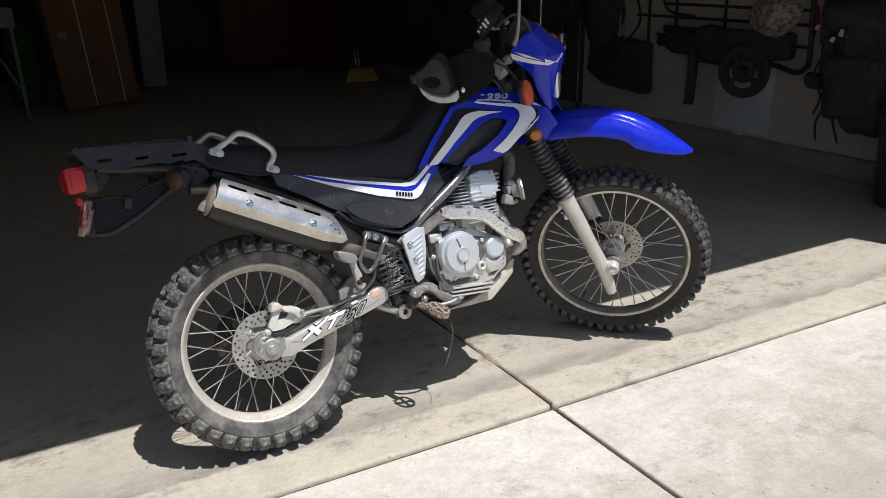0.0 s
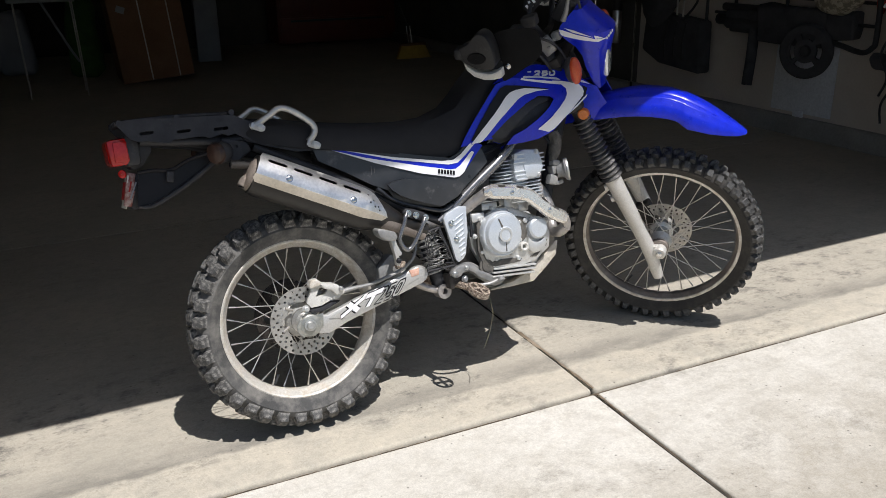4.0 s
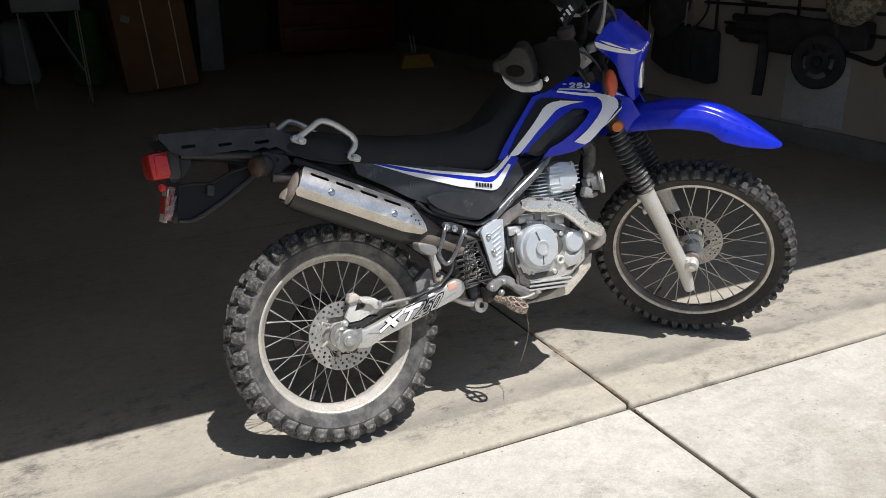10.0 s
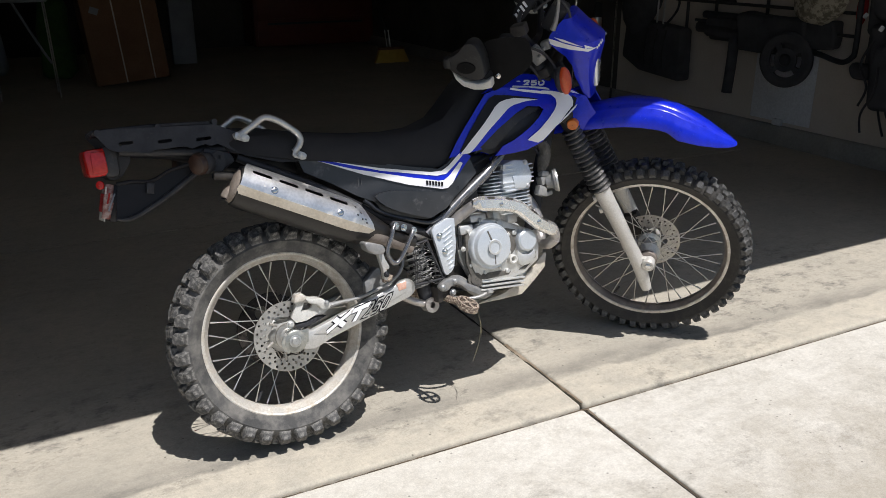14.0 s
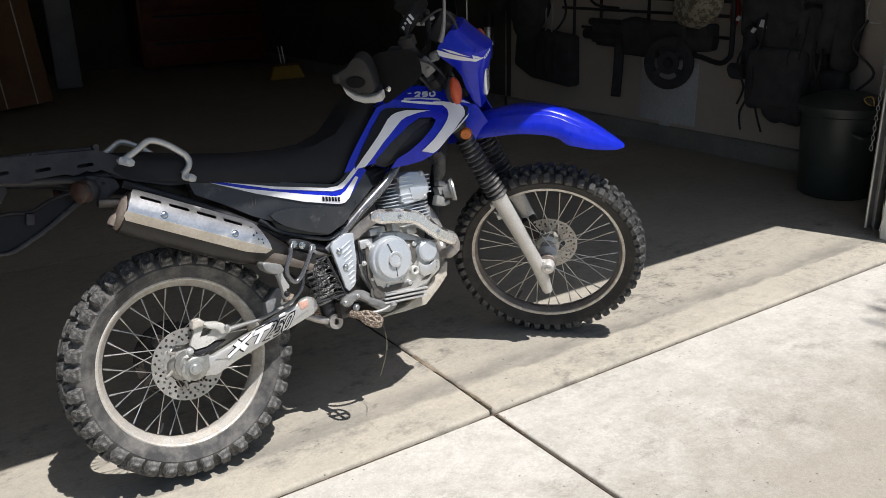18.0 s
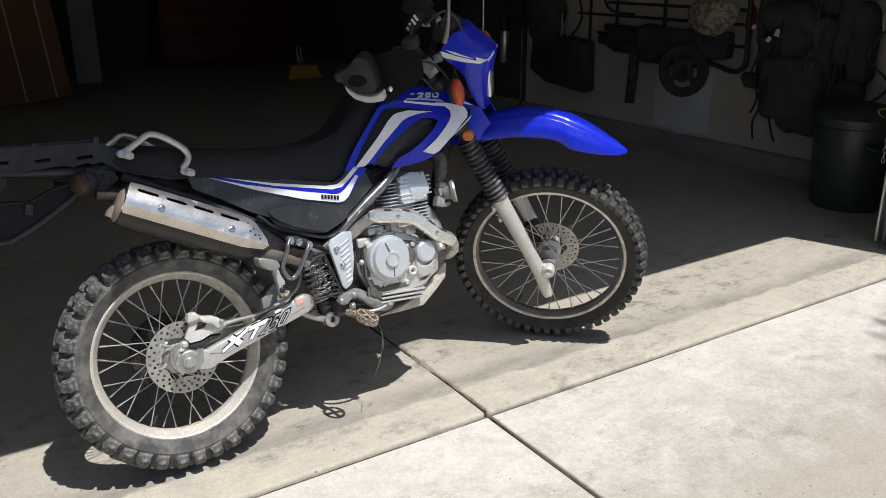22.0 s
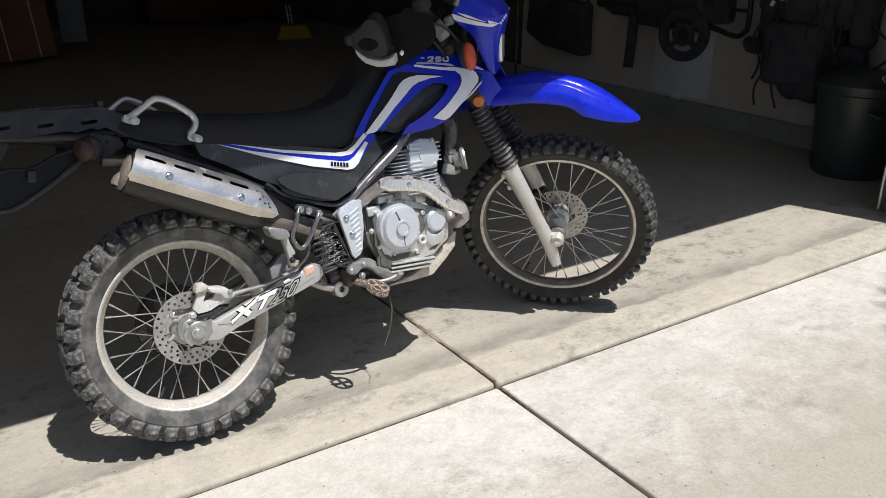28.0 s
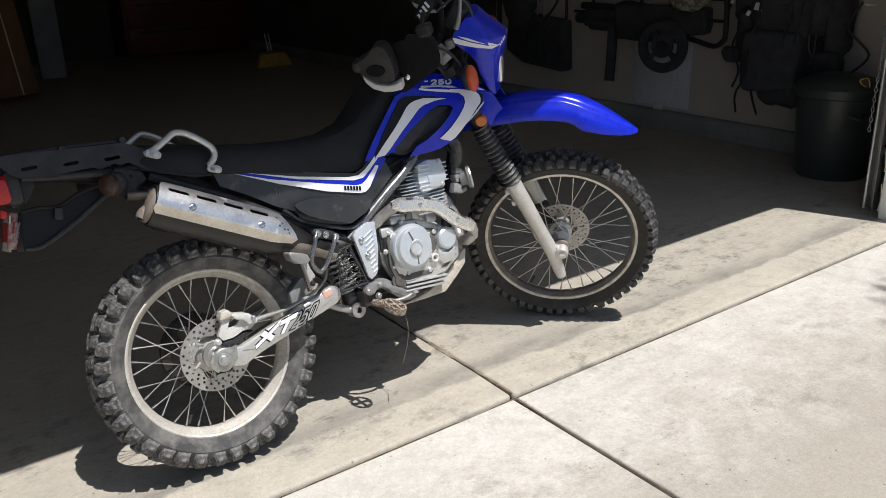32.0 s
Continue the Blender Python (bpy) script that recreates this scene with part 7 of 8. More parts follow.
cover = [(0.088, 0.842), (0.1, 0.805), (0.174, 0.765), (0.255, 0.714), (0.306, 0.69), (0.324, 0.66), (0.382, 0.635), (0.45, 0.618), (0.48, 0.613), (0.543, 0.642), (0.613, 0.69), (0.669, 0.732), (0.655, 0.77), (0.637, 0.795), (0.61, 0.81), (0.566, 0.775), (0.53, 0.762), (0.43, 0.782), (0.252, 0.822)]
SIDE = lambda lift, s: (lambda u, v: Vector((u, s * -(0.112 + 0.012 * math.exp(-(((u - 0.42) / 0.18) ** 2)) - 0.25 * max(0.0, 0.68 - v) * 0.3 + lift), v)))
for s in (1, -1):
    bm = bmesh.new()
    sheet(bm, cover, SIDE(0.0, s), 0.004, (), 0.03)
    sc = part("side_cover", bm, M["panel"], bike, "scuffed black side cover with a white and blue stripe")
    bm = bmesh.new()
    lid = [(0.298, 0.707), (0.317, 0.715), (0.354, 0.718), (0.44, 0.706), (0.545, 0.687), (0.562, 0.668), (0.53, 0.64), (0.473, 0.618), (0.42, 0.634), (0.37, 0.653), (0.33, 0.673), (0.308, 0.691)]
    sheet(bm, lid, SIDE(0.014, s), 0.012, (), 0.04)
    ld = part("airbox_lid", bm, M["panel"], sc)
    bm = bmesh.new()
    mid = Vector((0.43, 0.67))
    sheet(bm, [tuple(mid + (Vector(q) - mid) * 0.97) for q in lid], SIDE(0.0155, s), 0.002, [[tuple(mid + (Vector(q) - mid) * 0.93) for q in lid]], 0.05)
    part("lid_rim", bm, M["panel"], ld)
    f = SIDE(0.006, s)
    bm = bmesh.new()
    tube(bm, [f(u, v) for u, v in ((0.268, 0.7), (0.285, 0.686), (0.303, 0.669), (0.349, 0.642), (0.408, 0.622), (0.476, 0.602), (0.52, 0.615))], 0.0065, 8)
    part("lower_lip", bm, M["panel"], sc)
    for q in (((0.259, 0.77), (0.2615, 0.77), (0.2595, 0.742), (0.258, 0.744)), ((0.268, 0.765), (0.2705, 0.764), (0.2685, 0.747), (0.267, 0.748))):
        bm = bmesh.new()
        sheet(bm, list(q), SIDE(0.0025, s), 0.0006, (), 1)
        part("scratch", bm, M["scratch"], sc)
    for q in (((0.306, 0.71), (0.342, 0.674), (0.343, 0.676), (0.308, 0.711)), ((0.475, 0.657), (0.459, 0.633), (0.461, 0.633), (0.477, 0.656)), ((0.33, 0.7), (0.352, 0.68), (0.353, 0.681), (0.331, 0.702))):
        bm = bmesh.new()
        sheet(bm, list(q), SIDE(0.0165, s), 0.0006, (), 1)
        part("scratch", bm, M["scratch"], ld)
    bm = bmesh.new()
    sheet(bm, [(0.144, 0.832), (0.278, 0.778), (0.419, 0.729), (0.535, 0.7), (0.556, 0.701), (0.575, 0.712), (0.655, 0.788), (0.634, 0.8), (0.6, 0.78), (0.575, 0.76), (0.55, 0.752), (0.5, 0.755), (0.335, 0.788), (0.181, 0.826)], SIDE(0.003, s), 0.001, (), 0.04)
    part("blue_stripe", bm, M["blue"], sc)
    bm = bmesh.new()
    sheet(bm, [(0.144, 0.832), (0.246, 0.797), (0.422, 0.75), (0.525, 0.726), (0.545, 0.726), (0.565, 0.736), (0.61, 0.775), (0.62, 0.77), (0.575, 0.712), (0.556, 0.7), (0.535, 0.699), (0.419, 0.727), (0.278, 0.776)], SIDE(0.005, s), 0.001, (), 0.04)
    wl = part("white_stripe", bm, M["white"], sc)
    bm = bmesh.new()
    sheet(bm, [(0.181, 0.827), (0.335, 0.788), (0.499, 0.756), (0.54, 0.755), (0.57, 0.77), (0.625, 0.812), (0.632, 0.802), (0.585, 0.764), (0.555, 0.744), (0.52, 0.742), (0.49, 0.748), (0.335, 0.78)], SIDE(0.005, s), 0.001, (), 0.04)
    part("white_stripe", bm, M["white"], sc)
    for k in range(6):
        bm = bmesh.new()
        x0 = 0.478 + 0.0105 * k
        sheet(bm, [(x0, 0.7195 - 0.0022 * k), (x0 + 0.007, 0.718 - 0.0022 * k), (x0 + 0.008, 0.731 - 0.0022 * k), (x0 + 0.001, 0.7325 - 0.0022 * k)], SIDE(0.0068, s), 0.0008, (), 0.05)
        part("logo_block", bm, M["blackdecal"], wl)
    bolt(sc, (0.535, s * -0.137, 0.662), 0.006, 0.004, (0, -s, 0), M["chrome"])

# tail: rack, grab bars, fender, lights
for s in (1, -1):
    bm = bmesh.new()
    sheet(bm, [(-0.44, 0.97), (-0.415, 0.978), (-0.13, 0.965), (-0.09, 0.945), (0.088, 0.86), (0.085, 0.838), (0.034, 0.842), (-0.06, 0.872), (-0.09, 0.888), (-0.13, 0.912), (-0.15, 0.908), (-0.165, 0.915), (-0.2, 0.907), (-0.22, 0.915), (-0.3, 0.913), (-0.31, 0.905), (-0.37, 0.918), (-0.39, 0.918), (-0.41, 0.928)], lambda u, v: Vector((u, s * (-0.105 - 0.1 * (0.97 - v)), v)), 0.004, [slot_pts((-0.38, 0.938), (-0.35, 0.939), 0.0045), slot_pts((-0.283, 0.933), (-0.253, 0.934), 0.0045), slot_pts((-0.184, 0.929), (-0.15, 0.93), 0.0045)], 0.05)
    rk = part("rack_side", bm, M["satin"], bike, "satin black steel rack side with slots")
bm = bmesh.new()
for y in (-0.075, -0.025, 0.025, 0.075):
    tube(bm, [(-0.44, y, 0.972), (-0.3, y, 0.975), (-0.12, y, 0.968)], 0.008, 8)
for x in (-0.43, -0.28, -0.13):
    tube(bm, [(x, -0.105, 0.972), (x, 0.105, 0.972)], 0.008, 8, smooth=False)
part("rack_grid", bm, M["satin"], bike, "black tubular rack top")
for s in (-1, 1):
    y = 0.145 * s
    bm = bmesh.new()
    hop = Matrix.Translation((0, 0, 0.02 if s > 0 else 0))
    tube(bm, [(-0.088, y * 0.88, 0.925), (-0.066, y * 0.97, 0.934), (-0.035, y, 0.952), (-0.005, y * 1.03, 0.968), (0.03, y * 1.04, 0.957), (0.075, y * 1.02, 0.925), (0.09, y * 1.01, 0.905), (0.087, y, 0.885), (0.07, y * 0.97, 0.866)], 0.0095, 12)
    gb = part("grab_bar", bm, M["steel"], bike, "bent silver passenger grab bar", hop)
    for x, z in ((-0.072, 0.922), (0.083, 0.855)):
        bm = bmesh.new()
        prism(bm, slot_pts((x - 0.01, z + 0.005), (x + 0.012, z - 0.004), 0.011), y - 0.006 * s - 0.004, y - 0.006 * s + 0.004, 0.002)
        lug = part("mount_lug", bm, M["steel"], gb)
        bolt(lug, (x, y + (0.004 if s > 0 else -0.012), z), 0.007, 0.006, (0, s, 0), M["steel"])
bm = bmesh.new()
prism(bm, [(0.1, 0.86), (-0.12, 0.9), (-0.36, 0.925), (-0.405, 0.93), (-0.348, 0.903), (-0.25, 0.888), (-0.19, 0.87), (-0.12, 0.845), (0.1, 0.8)], -0.06, 0.06, 0.008)
part("rear_fender", bm, M["blackdecal"], bike, "black plastic rear fender")
bm = bmesh.new()
prism(bm, [(-0.408, 0.932), (-0.35, 0.905), (-0.352, 0.89), (-0.378, 0.856), (-0.396, 0.845), (-0.416, 0.85)], -0.05, 0.05, 0.006)
part("light_mount", bm, M["satin"], bike, "dull black tail light mount")
bm = bmesh.new()
mud = [(-0.415, 0.742), (-0.37, 0.739), (-0.285, 0.779), (-0.195, 0.831), (-0.17, 0.86), (-0.2, 0.868), (-0.241, 0.862), (-0.311, 0.834), (-0.36, 0.838), (-0.397, 0.836)]
sheet(bm, mud, lambda u, v: Vector((u, -0.062 - 0.03 * max(0.0, 0.8 - v), v)), 0.006, (), 0.03)
flap = part("mud_flap", bm, M["blackdecal"], bike, "dusty black plastic mud flap behind the wheel")
bm = bmesh.new()
tube(bm, [(-0.412, -0.066, 0.744), (-0.37, -0.067, 0.743), (-0.285, -0.065, 0.783), (-0.2, -0.066, 0.834), (-0.165, -0.068, 0.862)], [0.004, 0.007, 0.008, 0.008, 0.007], 10)
part("rolled_edge", bm, M["black"], flap, "dust-streaked rolled edge")
bm = bmesh.new()
tube(bm, [(-0.4, -0.066, 0.836), (-0.36, -0.067, 0.838), (-0.311, -0.067, 0.834), (-0.26, -0.067, 0.855), (-0.2, -0.068, 0.868)], 0.005, 8)
part("upper_rib", bm, M["blackdecal"], flap)
bm = bmesh.new()
block(bm, (-0.318, -0.072, 0.815), (0.02, 0.014, 0.03), 0.003, pose(0, 0, 0, 0, 12, 0))
part("flap_clip", bm, M["satin"], flap)
bm = bmesh.new()
block(bm, (-0.405, 0, 0.897), (0.04, 0.15, 0.085), 0.012)
tl = part("tail_light_housing", bm, M["black"], bike)
bm = bmesh.new()
block(bm, (-0.437, -0.002, 0.897), (0.06, 0.146, 0.074), 0.012, pose(0, 0, 0, 0, -4, 0))
part("tail_lens", bm, M["red"], tl, "red tail light lens")
bm = bmesh.new()
block(bm, (-0.435, -0.076, 0.897), (0.036, 0.008, 0.056), 0.004)
part("side_lens", bm, M["red"], tl, "bright red side lens")
bm = bmesh.new()
block(bm, (-0.428, 0.03, 0.79), (0.003, 0.12, 0.1), 0.001, pose(0, 0, 0, 0, 15, 0))
pl = part("number_plate", bm, M["offwhite"], bike, "worn red and white number plate")
for k in range(4):
    bm = bmesh.new()
    block(bm, (-0.4285 - 0.004, -0.008 + 0.026 * k, 0.79), (0.0015, 0.016, 0.05), 0, pose(0, 0, 0, 0, 15, 0))
    part("plate_bar", bm, M["redcloth"], pl)
bm = bmesh.new()
block(bm, (-0.424, -0.026, 0.793), (0.022, 0.014, 0.094), 0.003, pose(0, 0, 0, 0, 15, 0))
strip = part("plate_sticker_strip", bm, M["plate"], pl, "red-brown sticker strip")
for k, (dz, h, mk) in enumerate(((0.03, 0.02, "offwhite"), (0.008, 0.03, "redcloth"), (-0.02, 0.034, "plate"), (-0.004, 0.05, "board"))):
    bm = bmesh.new()
    block(bm, (-0.4245 + 0.003 * k, -0.0335, 0.793 + dz), (0.004, 0.002, h), 0, pose(0, 0, 0, 0, 15 + 4 * k, 0))
    part("streak", bm, M[mk], strip)
bm = bmesh.new()
block(bm, (-0.405, 0.02, 0.785), (0.02, 0.09, 0.1), 0.004, pose(0, 0, 0, 0, 15, 0))
part("plate_bracket", bm, M["black"], pl)
bm = bmesh.new()
lathe(bm, [(0.001, 0.006), (0.011, 0.004), (0.012, 0.0)], (-0.436, -0.034, 0.838), (-0.6, -0.8, 0), 16)
part("plate_reflector", bm, M["red"], pl)
for s in (-1, 1):
    bm = bmesh.new()
    tube(bm, [(-0.14, s * 0.07, 0.878), (-0.16, s * 0.1, 0.872), (-0.175, s * 0.12, 0.866)], 0.013, 10)
    ball(bm, (-0.178, s * 0.13, 0.864), (0.062, 0.048, 0.062))
    ts = part("turn_signal_rear", bm, M["satin"], bike, "dusty rear turn signal")
    bm = bmesh.new()
    lathe(bm, [(0.03, -0.004), (0.031, 0.002), (0.027, 0.012), (0.014, 0.017), (0.001, 0.018)], (-0.194, s * 0.132, 0.863), (-0.85, s * 0.5, -0.1), 24)
    part("signal_lens", bm, M["dusk_amber"], ts, "dark dusty amber lens")
bm = bmesh.new()
prism(bm, [(-0.17, 0.905), (-0.15, 0.9), (-0.1, 0.885), (-0.09, 0.86), (-0.13, 0.835), (-0.16, 0.84), (-0.18, 0.87)], -0.11, -0.07, 0.006)
part("rack_bracket", bm, M["satin"], bike)
bm = bmesh.new()
sheet(bm, [(-0.152, 0.838), (-0.132, 0.834), (-0.118, 0.856), (-0.122, 0.886), (-0.136, 0.894), (-0.151, 0.886), (-0.156, 0.86)], lambda u, v: Vector((u, -0.1165, v)), 0.004, [slot_pts((-0.1365, 0.876), (-0.1335, 0.876), 0.005)], 1)
part("signal_bracket", bm, M["satin"], bike, "dark steel signal bracket with a hole")

# ---- steering assembly ----
ST = STEER


def along(z, off=0.0):
    """A point on the fork leg's axis at that height, off metres ahead of it."""
    x = 1.459 - (z - 0.354) * math.tan(RAKE)
    return Vector((x + off * math.cos(RAKE), 0, z + off * math.sin(RAKE)))


for s in (-1, 1):
    Y = Vector((0, 0.098 * s, 0))
    bm = bmesh.new()
    tube(bm, [along(0.262, -0.052) + Y, along(0.3, -0.046) + Y, along(0.36, -0.036) + Y, along(0.45, -0.033) + Y, along(0.58, -0.032) + Y, along(0.66, -0.032) + Y], [0.018, 0.023, 0.026, 0.025, 0.029, 0.031], 18)
    block(bm, along(0.362, -0.016) + Y, (0.04, 0.03, 0.045), 0.01)
    lathe(bm, [(0.001, 0.016), (0.02, 0.016), (0.024, 0.01), (0.024, -0.02)], Vector((1.459, 0.11 * s, 0.354)), (0, s, 0), 22)
    for z in (0.59, 0.635):
        lathe(bm, [(0.001, 0.012), (0.012, 0.012), (0.014, 0.0)], along(z, -0.062) + Y, (-0.9, -0.2, -0.4), 12)
    leg = part("fork_leg", bm, M["forkp"], bike, "dusty silver lower fork leg", ST)
    bolt(leg, (1.459, 0.124 * s, 0.354), 0.012, 0.01, (0, s, 0), M["chrome"])
    bm = bmesh.new()
    prof = []
    for k in range(14):
        h = 0.655 + 0.0165 * k
        prof += [(0.028, h), (0.0395, h + 0.006), (0.0405, h + 0.009), (0.038, h + 0.0115)]
    ax = (along(1.0) - along(0.5)).normalized()
    lathe(bm, [(r * (1.0 - 0.12 * (h - 0.655) / 0.23), (h - 0.5) / math.cos(RAKE)) for r, h in prof], along(0.5, -0.032) + Y, ax, 22)
    part("fork_boot", bm, M["bellows"], bike, "ribbed black rubber fork boot", ST)
    bm = bmesh.new()
    tube(bm, [along(0.86, -0.032) + Y, along(1.12, -0.032) + Y], 0.0215, 14, smooth=False)
    part("fork_tube", bm, M["satin"], bike, "", ST)
for z in (0.93, 1.08):
    bm = bmesh.new()
    block(bm, along(z, -0.036), (0.075, 0.25, 0.035), 0.01, pose(0, 0, 0, 0, -26.5, 0))
    part("fork_clamp", bm, M["black_pipe"], bike, "", ST)
bm = bmesh.new()
tube(bm, [(1.459, -0.11, 0.354), (1.459, 0.11, 0.354)], 0.009, 12, smooth=False)
part("front_axle", bm, M["steel"], bike, "", ST)
bm = bmesh.new()
block(bm, (1.39, 0.07, 0.42), (0.06, 0.05, 0.1), 0.012, pose(0, 0, 0, 0, -26, 0))
part("front_caliper", bm, M["black_pipe"], bike, "", ST)
bm = bmesh.new()
tube(bm, [(1.38, 0.1, 0.47), (1.33, 0.125, 0.6), (1.24, 0.12, 0.8), (1.18, 0.1, 0.98)], 0.006, 8)
part("front_brake_hose", bm, M["black"], bike, "", ST)

# front fender: an arched blade
rows = ((1.08, 0.878, 0.066, 0.05), (1.16, 0.9, 0.072, 0.055), (1.25, 0.925, 0.082, 0.06), (1.35, 0.944, 0.088, 0.064), (1.44, 0.944, 0.085, 0.068), (1.49, 0.933, 0.083, 0.068), (1.53, 0.918, 0.09, 0.078), (1.6, 0.883, 0.078, 0.062), (1.67, 0.84, 0.05, 0.034), (1.71, 0.815, 0.024, 0.014), (1.722, 0.807, 0.008, 0.004))
prof = [(-1.0, -1.0), (-1.0, -0.92), (-0.93, -0.62), (-0.84, -0.4), (-0.8, -0.36), (-0.66, -0.1), (-0.62, -0.06), (-0.36, -0.03), (-0.32, 0.0), (-0.26, 0.06), (0, 0.08), (0.26, 0.06), (0.32, 0.0), (0.36, -0.03), (0.62, -0.06), (0.66, -0.1), (0.8, -0.36), (0.84, -0.4), (0.93, -0.62), (1.0, -0.92), (1.0, -1.0)]
line = cr([Vector((x, z, w * 10 + h * 0)) for x, z, w, h in rows], 4)
drop = np.interp(np.linspace(0, len(rows) - 1, len(line)), range(len(rows)), [h for *_, h in rows])
bm = bmesh.new()
loft(bm, [[Vector((p.x, a * p.z / 10, p.y + b * d)) for a, b in prof] for p, d in zip(line, drop)], closed=False)
bmesh.ops.recalc_face_normals(bm, faces=list(bm.faces))
bmesh.ops.solidify(bm, geom=list(bm.faces), thickness=0.0035)
part("front_fender", bm, M["blue"], bike, "glossy blue high front fender", ST)

# headlight cowl
levels = ((0.965, 0.05, 1.214, 1.232), (1.0, 0.062, 1.198, 1.237), (1.05, 0.074, 1.178, 1.242), (1.09, 0.085, 1.17, 1.248), (1.125, 0.096, 1.15, 1.256), (1.15, 0.106, 1.122, 1.262), (1.172, 0.112, 1.1, 1.262), (1.186, 0.11, 1.096, 1.244), (1.2, 0.105, 1.1, 1.226), (1.22, 0.095, 1.116, 1.2), (1.246, 0.08, 1.14, 1.168))
bm = bmesh.new()
rings = []
for z, w, xb, xf in levels:
    half = [(xb, -w), (xb + 0.35 * (xf - xb), -w * 1.0), (xb + 0.72 * (xf - xb), -w * 0.9), (xb + 0.92 * (xf - xb), -w * 0.62), (xf, -w * 0.3), (xf + 0.004, 0)]
    rings.append([Vector((x, y, z)) for x, y in half] + [Vector((x, -y, z)) for x, y in half[-2::-1]])
loft(bm, rings, closed=False)
top = rings[-1]
bm.faces.new([bm.verts.new(v) for v in top])
bmesh.ops.remove_doubles(bm, verts=list(bm.verts), dist=1e-6)
bmesh.ops.recalc_face_normals(bm, faces=list(bm.faces))
bmesh.ops.solidify(bm, geom=list(bm.faces), thickness=0.004)
cowl = part("headlight_cowl", bm, M["blue"], bike, "blue headlight cowl with white slashes", ST)
bm = bmesh.new()
prism(bm, [(-0.03, 1.0), (0.03, 1.0), (0.042, 1.08), (0.04, 1.104), (-0.04, 1.104), (-0.042, 1.08)], 1.234, 1.25, 0.006, "yz")
part("headlight_lens", bm, M["lens"], cowl, "clear headlight lens")


def cowl_side(s, lift):
    def f(u, v):
        w = np.interp(v, [l[0] for l in levels], [l[1] for l in levels])
        xb = np.interp(v, [l[0] for l in levels], [l[2] for l in levels])
        xf = np.interp(v, [l[0] for l in levels], [l[3] for l in levels])
        k = min(1.0, max(0.0, (u - xb) / (xf - xb)))
        return Vector((u, s * -(w * np.interp(k, [0, 0.35, 0.72, 0.92, 1], [1, 1, 0.9, 0.62, 0.3]) + lift), v))
    return f


for s in (1, -1):
    for pts in ([(1.096, 1.19), (1.107, 1.188), (1.15, 1.175), (1.19, 1.163), (1.218, 1.154), (1.256, 1.15), (1.224, 1.144), (1.17, 1.154), (1.116, 1.167), (1.103, 1.173)], [(1.113, 1.194), (1.147, 1.187), (1.209, 1.162), (1.19, 1.167), (1.141, 1.181)], [(1.213, 1.168), (1.24, 1.153), (1.216, 1.154)]):
        bm = bmesh.new()
        sheet(bm, pts, cowl_side(s, 0.0035), 0.001, (), 0.02)
        part("white_slash", bm, M["white"], cowl)
    for k in range(4):
        bm = bmesh.new()
        u, v = 1.247 + 0.0045 * k, 1.153 + 0.0048 * k
        sheet(bm, [(u, v), (u + 0.003, v + 0.003), (u + 0.005, v - 0.006), (u + 0.002, v - 0.009)], cowl_side(s, 0.004), 0.001, (), 0.05)
        part("logo_block", bm, M["white"], cowl)
    bm = bmesh.new()
    sx, sz = (1.161, 1.072) if s > 0 else (1.185, 1.062)
    s = -s
    if s > 0:
        sx, sz = 1.2, 1.13
    tube(bm, [(sx - 0.015, s * 0.09, sz - 0.015), (sx - 0.005, s * 0.15, sz - 0.005)], 0.011, 10, smooth=False)
    ball(bm, (sx - 0.012, s * 0.172, sz), (0.046, 0.05, 0.09), pose(0, 0, 0, 0, -8, 0))
    ts = part("turn_signal_front", bm, M["satin"], bike, "front turn signal on a black stalk", ST)
    bm = bmesh.new()
    ball(bm, (sx + 0.002, s * 0.178, sz), (0.043, 0.05, 0.094), pose(0, 0, 0, 0, -8, 0))
    part("signal_lens", bm, M["orange_red"], ts, "orange-red signal lens")
    bm = bmesh.new()
    lathe(bm, [(0.001, 0.008), (0.016, 0.008), (0.0195, 0.005), (0.021, -0.008)], (1.179, s * 0.122, 0.896), (0, s, 0), 24)
    part("side_reflector", bm, M["amber"], bike, "round amber side reflector", ST)
    bm = bmesh.new()
    sheet(bm, [(1.12, 0.93), (1.166, 0.955), (1.19, 0.985), (1.215, 0.975), (1.235, 0.94), (1.258, 0.9), (1.262, 0.872), (1.23, 0.86), (1.18, 0.853), (1.15, 0.87)], lambda u, v: Vector((u, s * (0.052 + 0.058 * math.exp(-(((u - 1.165) / 0.055) ** 2) - ((v - 0.89) / 0.07) ** 2)), v)), 0.006, (), 0.015)
    part("fork_guard", bm, M["blue"], bike, "", ST)

# bars, grips, guards, controls
bm = bmesh.new()
half = [(1.03, 0.0, 1.15), (1.03, -0.06, 1.15), (1.025, -0.11, 1.185), (1.01, -0.17, 1.22), (0.96, -0.3, 1.21), (0.915, -0.42, 1.198)]
tube(bm, [(x, -y, z) for x, y, z in half[:0:-1]] + half, 0.011, 12)
tube(bm, [(1.0, -0.15, 1.215), (1.0, -0.1, 1.265), (1.003, 0, 1.277), (1.0, 0.1, 1.265), (1.0, 0.15, 1.215)], 0.007, 10)
bar = part("handlebar", bm, M["satin"], bike, "black handlebar with a padded crossbar", ST)
PAD = pose(1.003, 0, 1.277, 0, -56, 0)
bm = bmesh.new()
block(bm, (0, 0, 0), (0.085, 0.18, 0.045), 0.014, None, 3)
pad = part("bar_pad", bm, M["seat"], bar, "black foam bar pad with pale logo blocks", PAD)
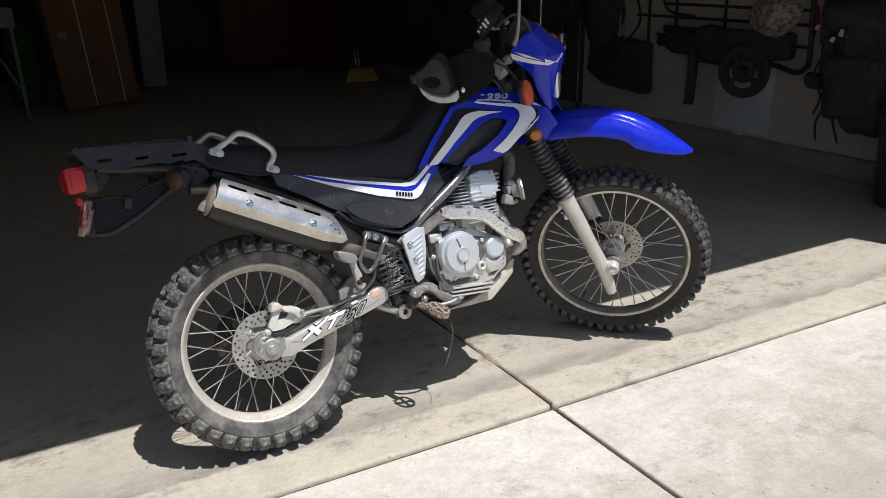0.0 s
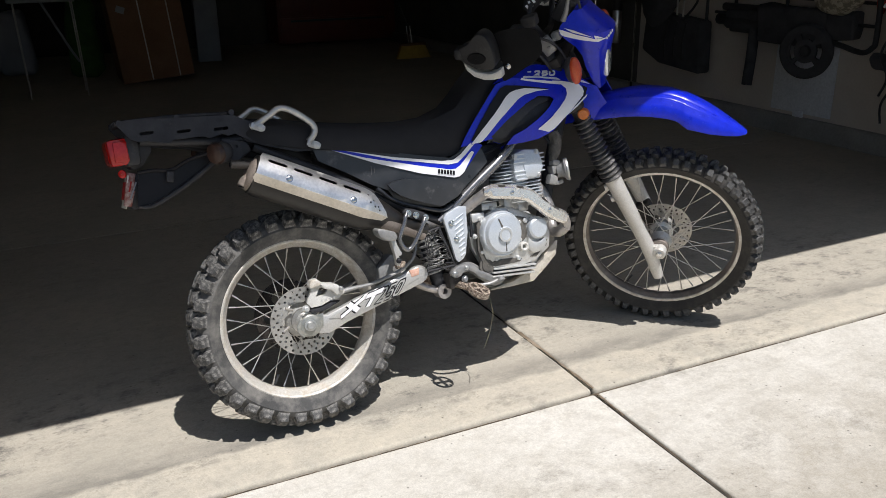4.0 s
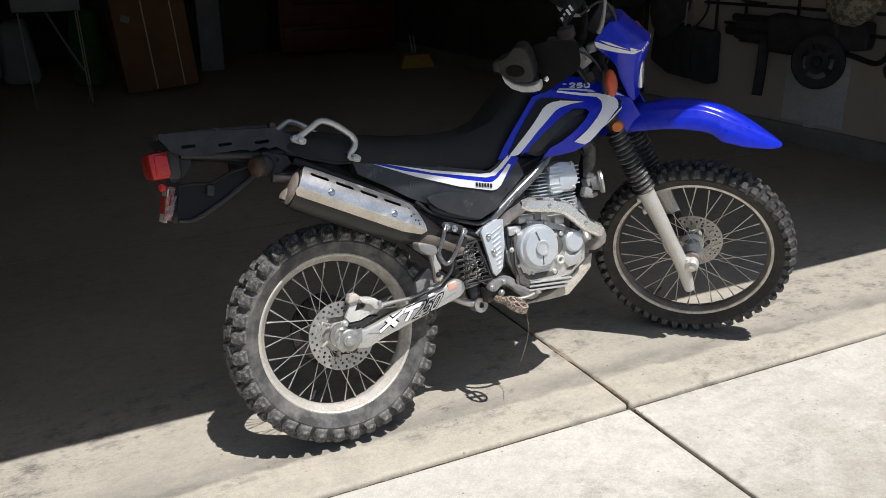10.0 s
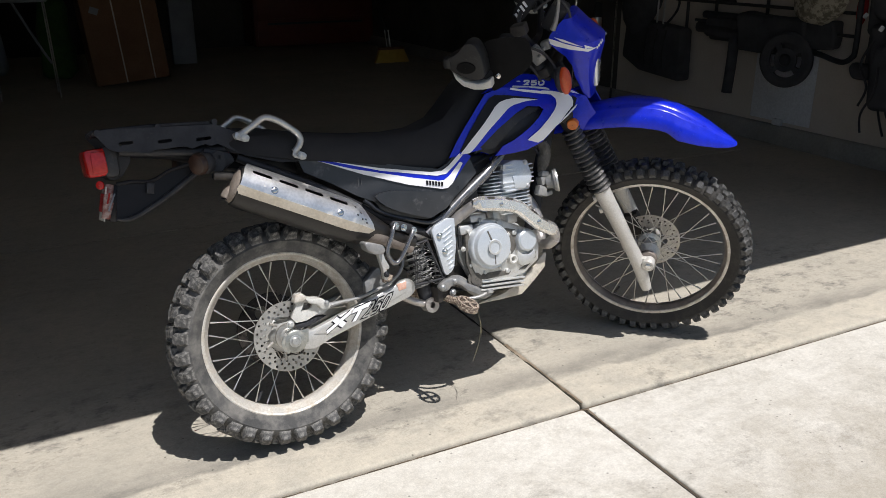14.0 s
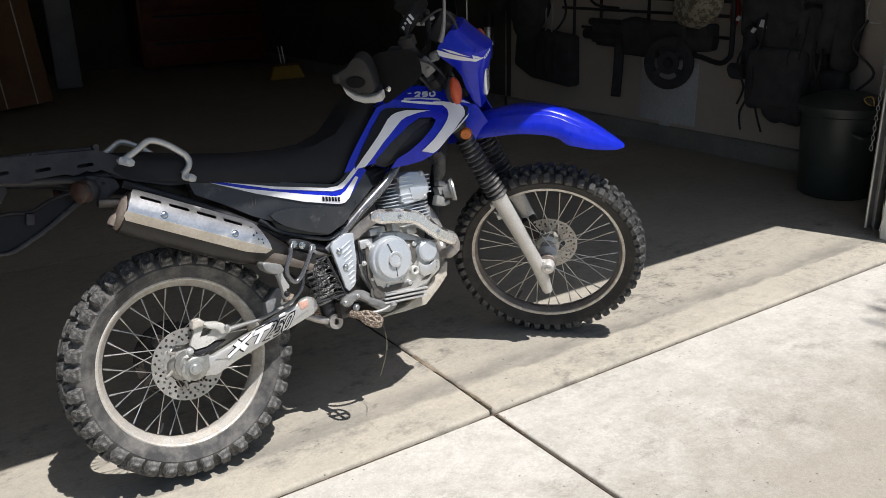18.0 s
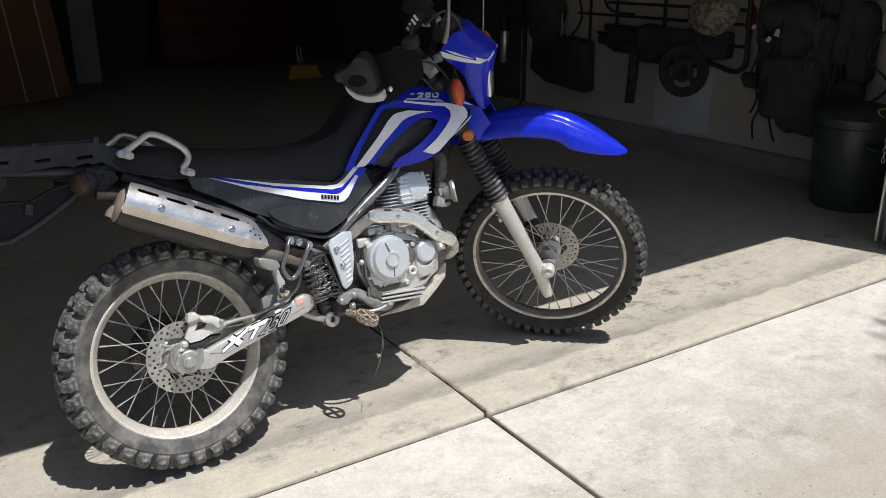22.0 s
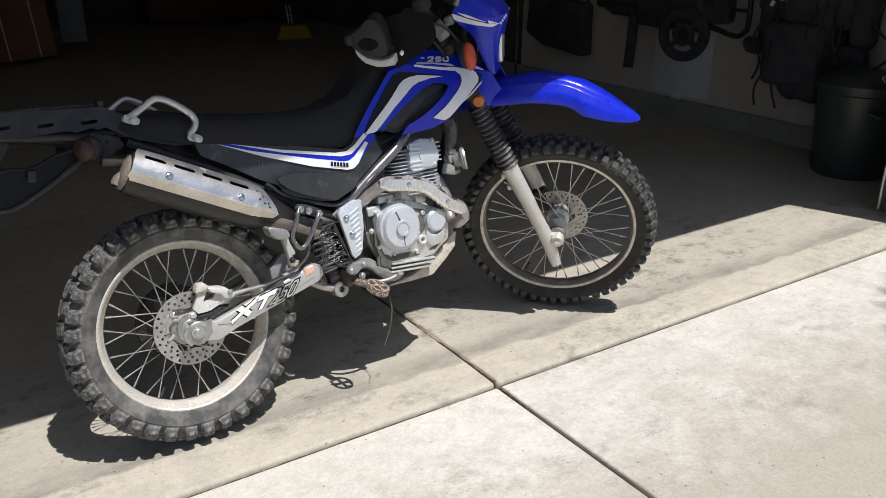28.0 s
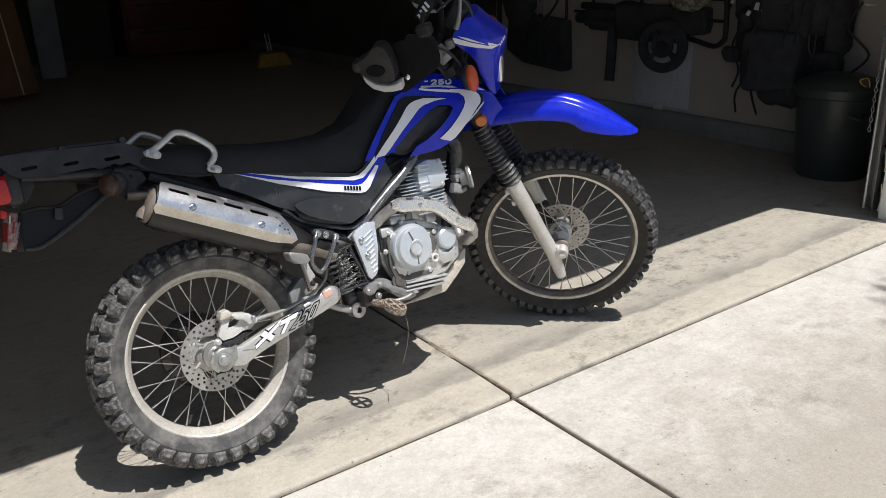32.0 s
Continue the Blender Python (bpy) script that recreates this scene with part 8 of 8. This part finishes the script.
for k in range(4):
    bm = bmesh.new()
    block(bm, (-0.026 + 0.016 * k, -0.0908, 0.0), (0.008, 0.002, 0.022), 0, pose(0, 0, 0, 0, 20, 0))
    part("logo_block", bm, M["white"], pad)
bm = bmesh.new()
tube(bm, [(1.108, -0.1, 1.215), (1.118, -0.1, 1.243), (1.126, -0.1, 1.287), (1.13, -0.1, 1.34), (1.134, -0.1, 1.4)], [0.01, 0.008, 0.0055, 0.0055, 0.0055], 10)
part("mirror_stalk", bm, M["cradle"], bar, "grey mirror stalk")
for s in (-1, 1):
    bm = bmesh.new()
    tube(bm, [(0.958, s * 0.305, 1.21), (0.915, s * 0.42, 1.198)], 0.017, 14, smooth=False)
    tube(bm, [(0.965, s * 0.285, 1.212), (0.96, s * 0.3, 1.21)], 0.026, 16, smooth=False)
    part("grip", bm, M["boot"], bar, "black rubber grip")
    bm = bmesh.new()
    outer = [(0.973, 1.163), (0.953, 1.2), (0.945, 1.227), (0.954, 1.258), (1.016, 1.268), (1.07, 1.26), (1.088, 1.219), (1.084, 1.174), (1.03, 1.136), (0.977, 1.103), (0.967, 1.12), (0.97, 1.14)]
    outer = [(q.x, q.y) for q in cr([Vector((*q, 0)) for q in outer + outer[:1]], 3)[:-1]]
    sheet(bm, outer, lambda u, v: Vector((u, s * (0.375 - 0.5 * max(0, u - 0.95) ** 2 * 4 - 0.6 * (v - 1.15) ** 2), v)), 0.004, (), 0.02)
    hg2 = part("grip_guard", bm, M["guard"], bike, "smoked black plastic guard before the grip", ST)
    bolt(hg2, (0.987, s * 0.372, 1.151), 0.007, 0.004, (0, s, 0), M["chrome"])
    bm = bmesh.new()
    shell = [(0.839, 1.204), (0.846, 1.222), (0.868, 1.234), (0.886, 1.247), (0.902, 1.266), (0.92, 1.273), (0.94, 1.264), (0.955, 1.235), (0.963, 1.2), (0.962, 1.168), (0.93, 1.158), (0.899, 1.165), (0.864, 1.183)]
    prism(bm, [(q.x, q.y) for q in cr([Vector((*q, 0)) for q in shell + shell[:1]], 3)[:-1]], s * 0.405 - 0.035, s * 0.405 + 0.035, 0.016)
    block(bm, (0.848, s * 0.42, 1.208), (0.028, 0.05, 0.034), 0.01)
    ge = part("guard_end", bm, M["guard_end"], hg2, "grey rounded guard end")
    bm = bmesh.new()
    lathe(bm, [(0.03, 0.0), (0.029, 0.004), (0.001, 0.005)], (0.908, s * 0.441, 1.198), (0, s, 0), 24)
    for v in bm.verts:
        v.co.z = 1.198 + (v.co.z - 1.198) * 0.6
    part("recess", bm, M["guard"], ge)
    bm = bmesh.new()
    prism(bm, [(0.858, 1.186), (0.88, 1.166), (0.9, 1.153), (0.94, 1.147), (0.962, 1.152), (0.982, 1.164), (0.985, 1.134), (0.955, 1.127), (0.925, 1.126), (0.892, 1.136), (0.87, 1.156)], s * 0.415 - 0.02, s * 0.415 + 0.02, 0.006)
    part("pale_strip", bm, M["offwhite"], ge, "off-white lower strip")
    bm = bmesh.new()
    tube(bm, [(1.0, s * 0.22, 1.2), (1.01, s * 0.28, 1.19), (0.99, s * 0.335, 1.185)], [0.008, 0.007, 0.006], 10)
    part("lever", bm, M["forkp"], bar)
    bm = bmesh.new()
    block(bm, (0.985, s * 0.22, 1.215), (0.05, 0.05, 0.04), 0.01)
    part("switch_block", bm, M["black"], bar)
bm = bmesh.new()
block(bm, (1.02, -0.2, 1.245), (0.05, 0.05, 0.035), 0.006, pose(0, 0, 0, 0, -14, 0))
rs = part("brake_reservoir", bm, M["black_pipe"], bike, "", ST)
bm = bmesh.new()
block(bm, (1.06, -0.13, 1.14), (0.045, 0.03, 0.06), 0.006, pose(0, 0, 0, 0, -40, 0))
block(bm, (1.085, -0.1, 1.165), (0.03, 0.03, 0.03), 0.006, pose(0, 0, 0, 0, -20, 0))
clampp = part("clamp_piece", bm, M["cradle"], bike, "", ST)
for x, z in ((1.065, 1.168), (1.087, 1.168), (1.07, 1.14)):
    bolt(clampp, (x, -0.148, z), 0.005, 0.008, (0, -1, 0), M["cradle"])
bm = bmesh.new()
block(bm, (1.1, 0, 1.235), (0.06, 0.11, 0.09), 0.015, pose(0, 0, 0, 0, 30, 0))
part("meter", bm, M["black"], bike, "black instrument housing", ST)
bm = bmesh.new()
for pts in ([(1.0, -0.2, 1.2), (1.09, -0.15, 1.15), (1.13, -0.09, 1.04), (1.09, -0.06, 0.95)], [(1.05, -0.12, 1.28), (1.12, -0.1, 1.32), (1.16, -0.06, 1.24), (1.13, -0.07, 1.1)], [(0.99, -0.24, 1.2), (1.06, -0.17, 1.1), (1.08, -0.1, 1.0)]):
    tube(bm, pts, 0.0045, 7)
part("control_cable", bm, M["black"], bike, "loops of black control cable", ST)
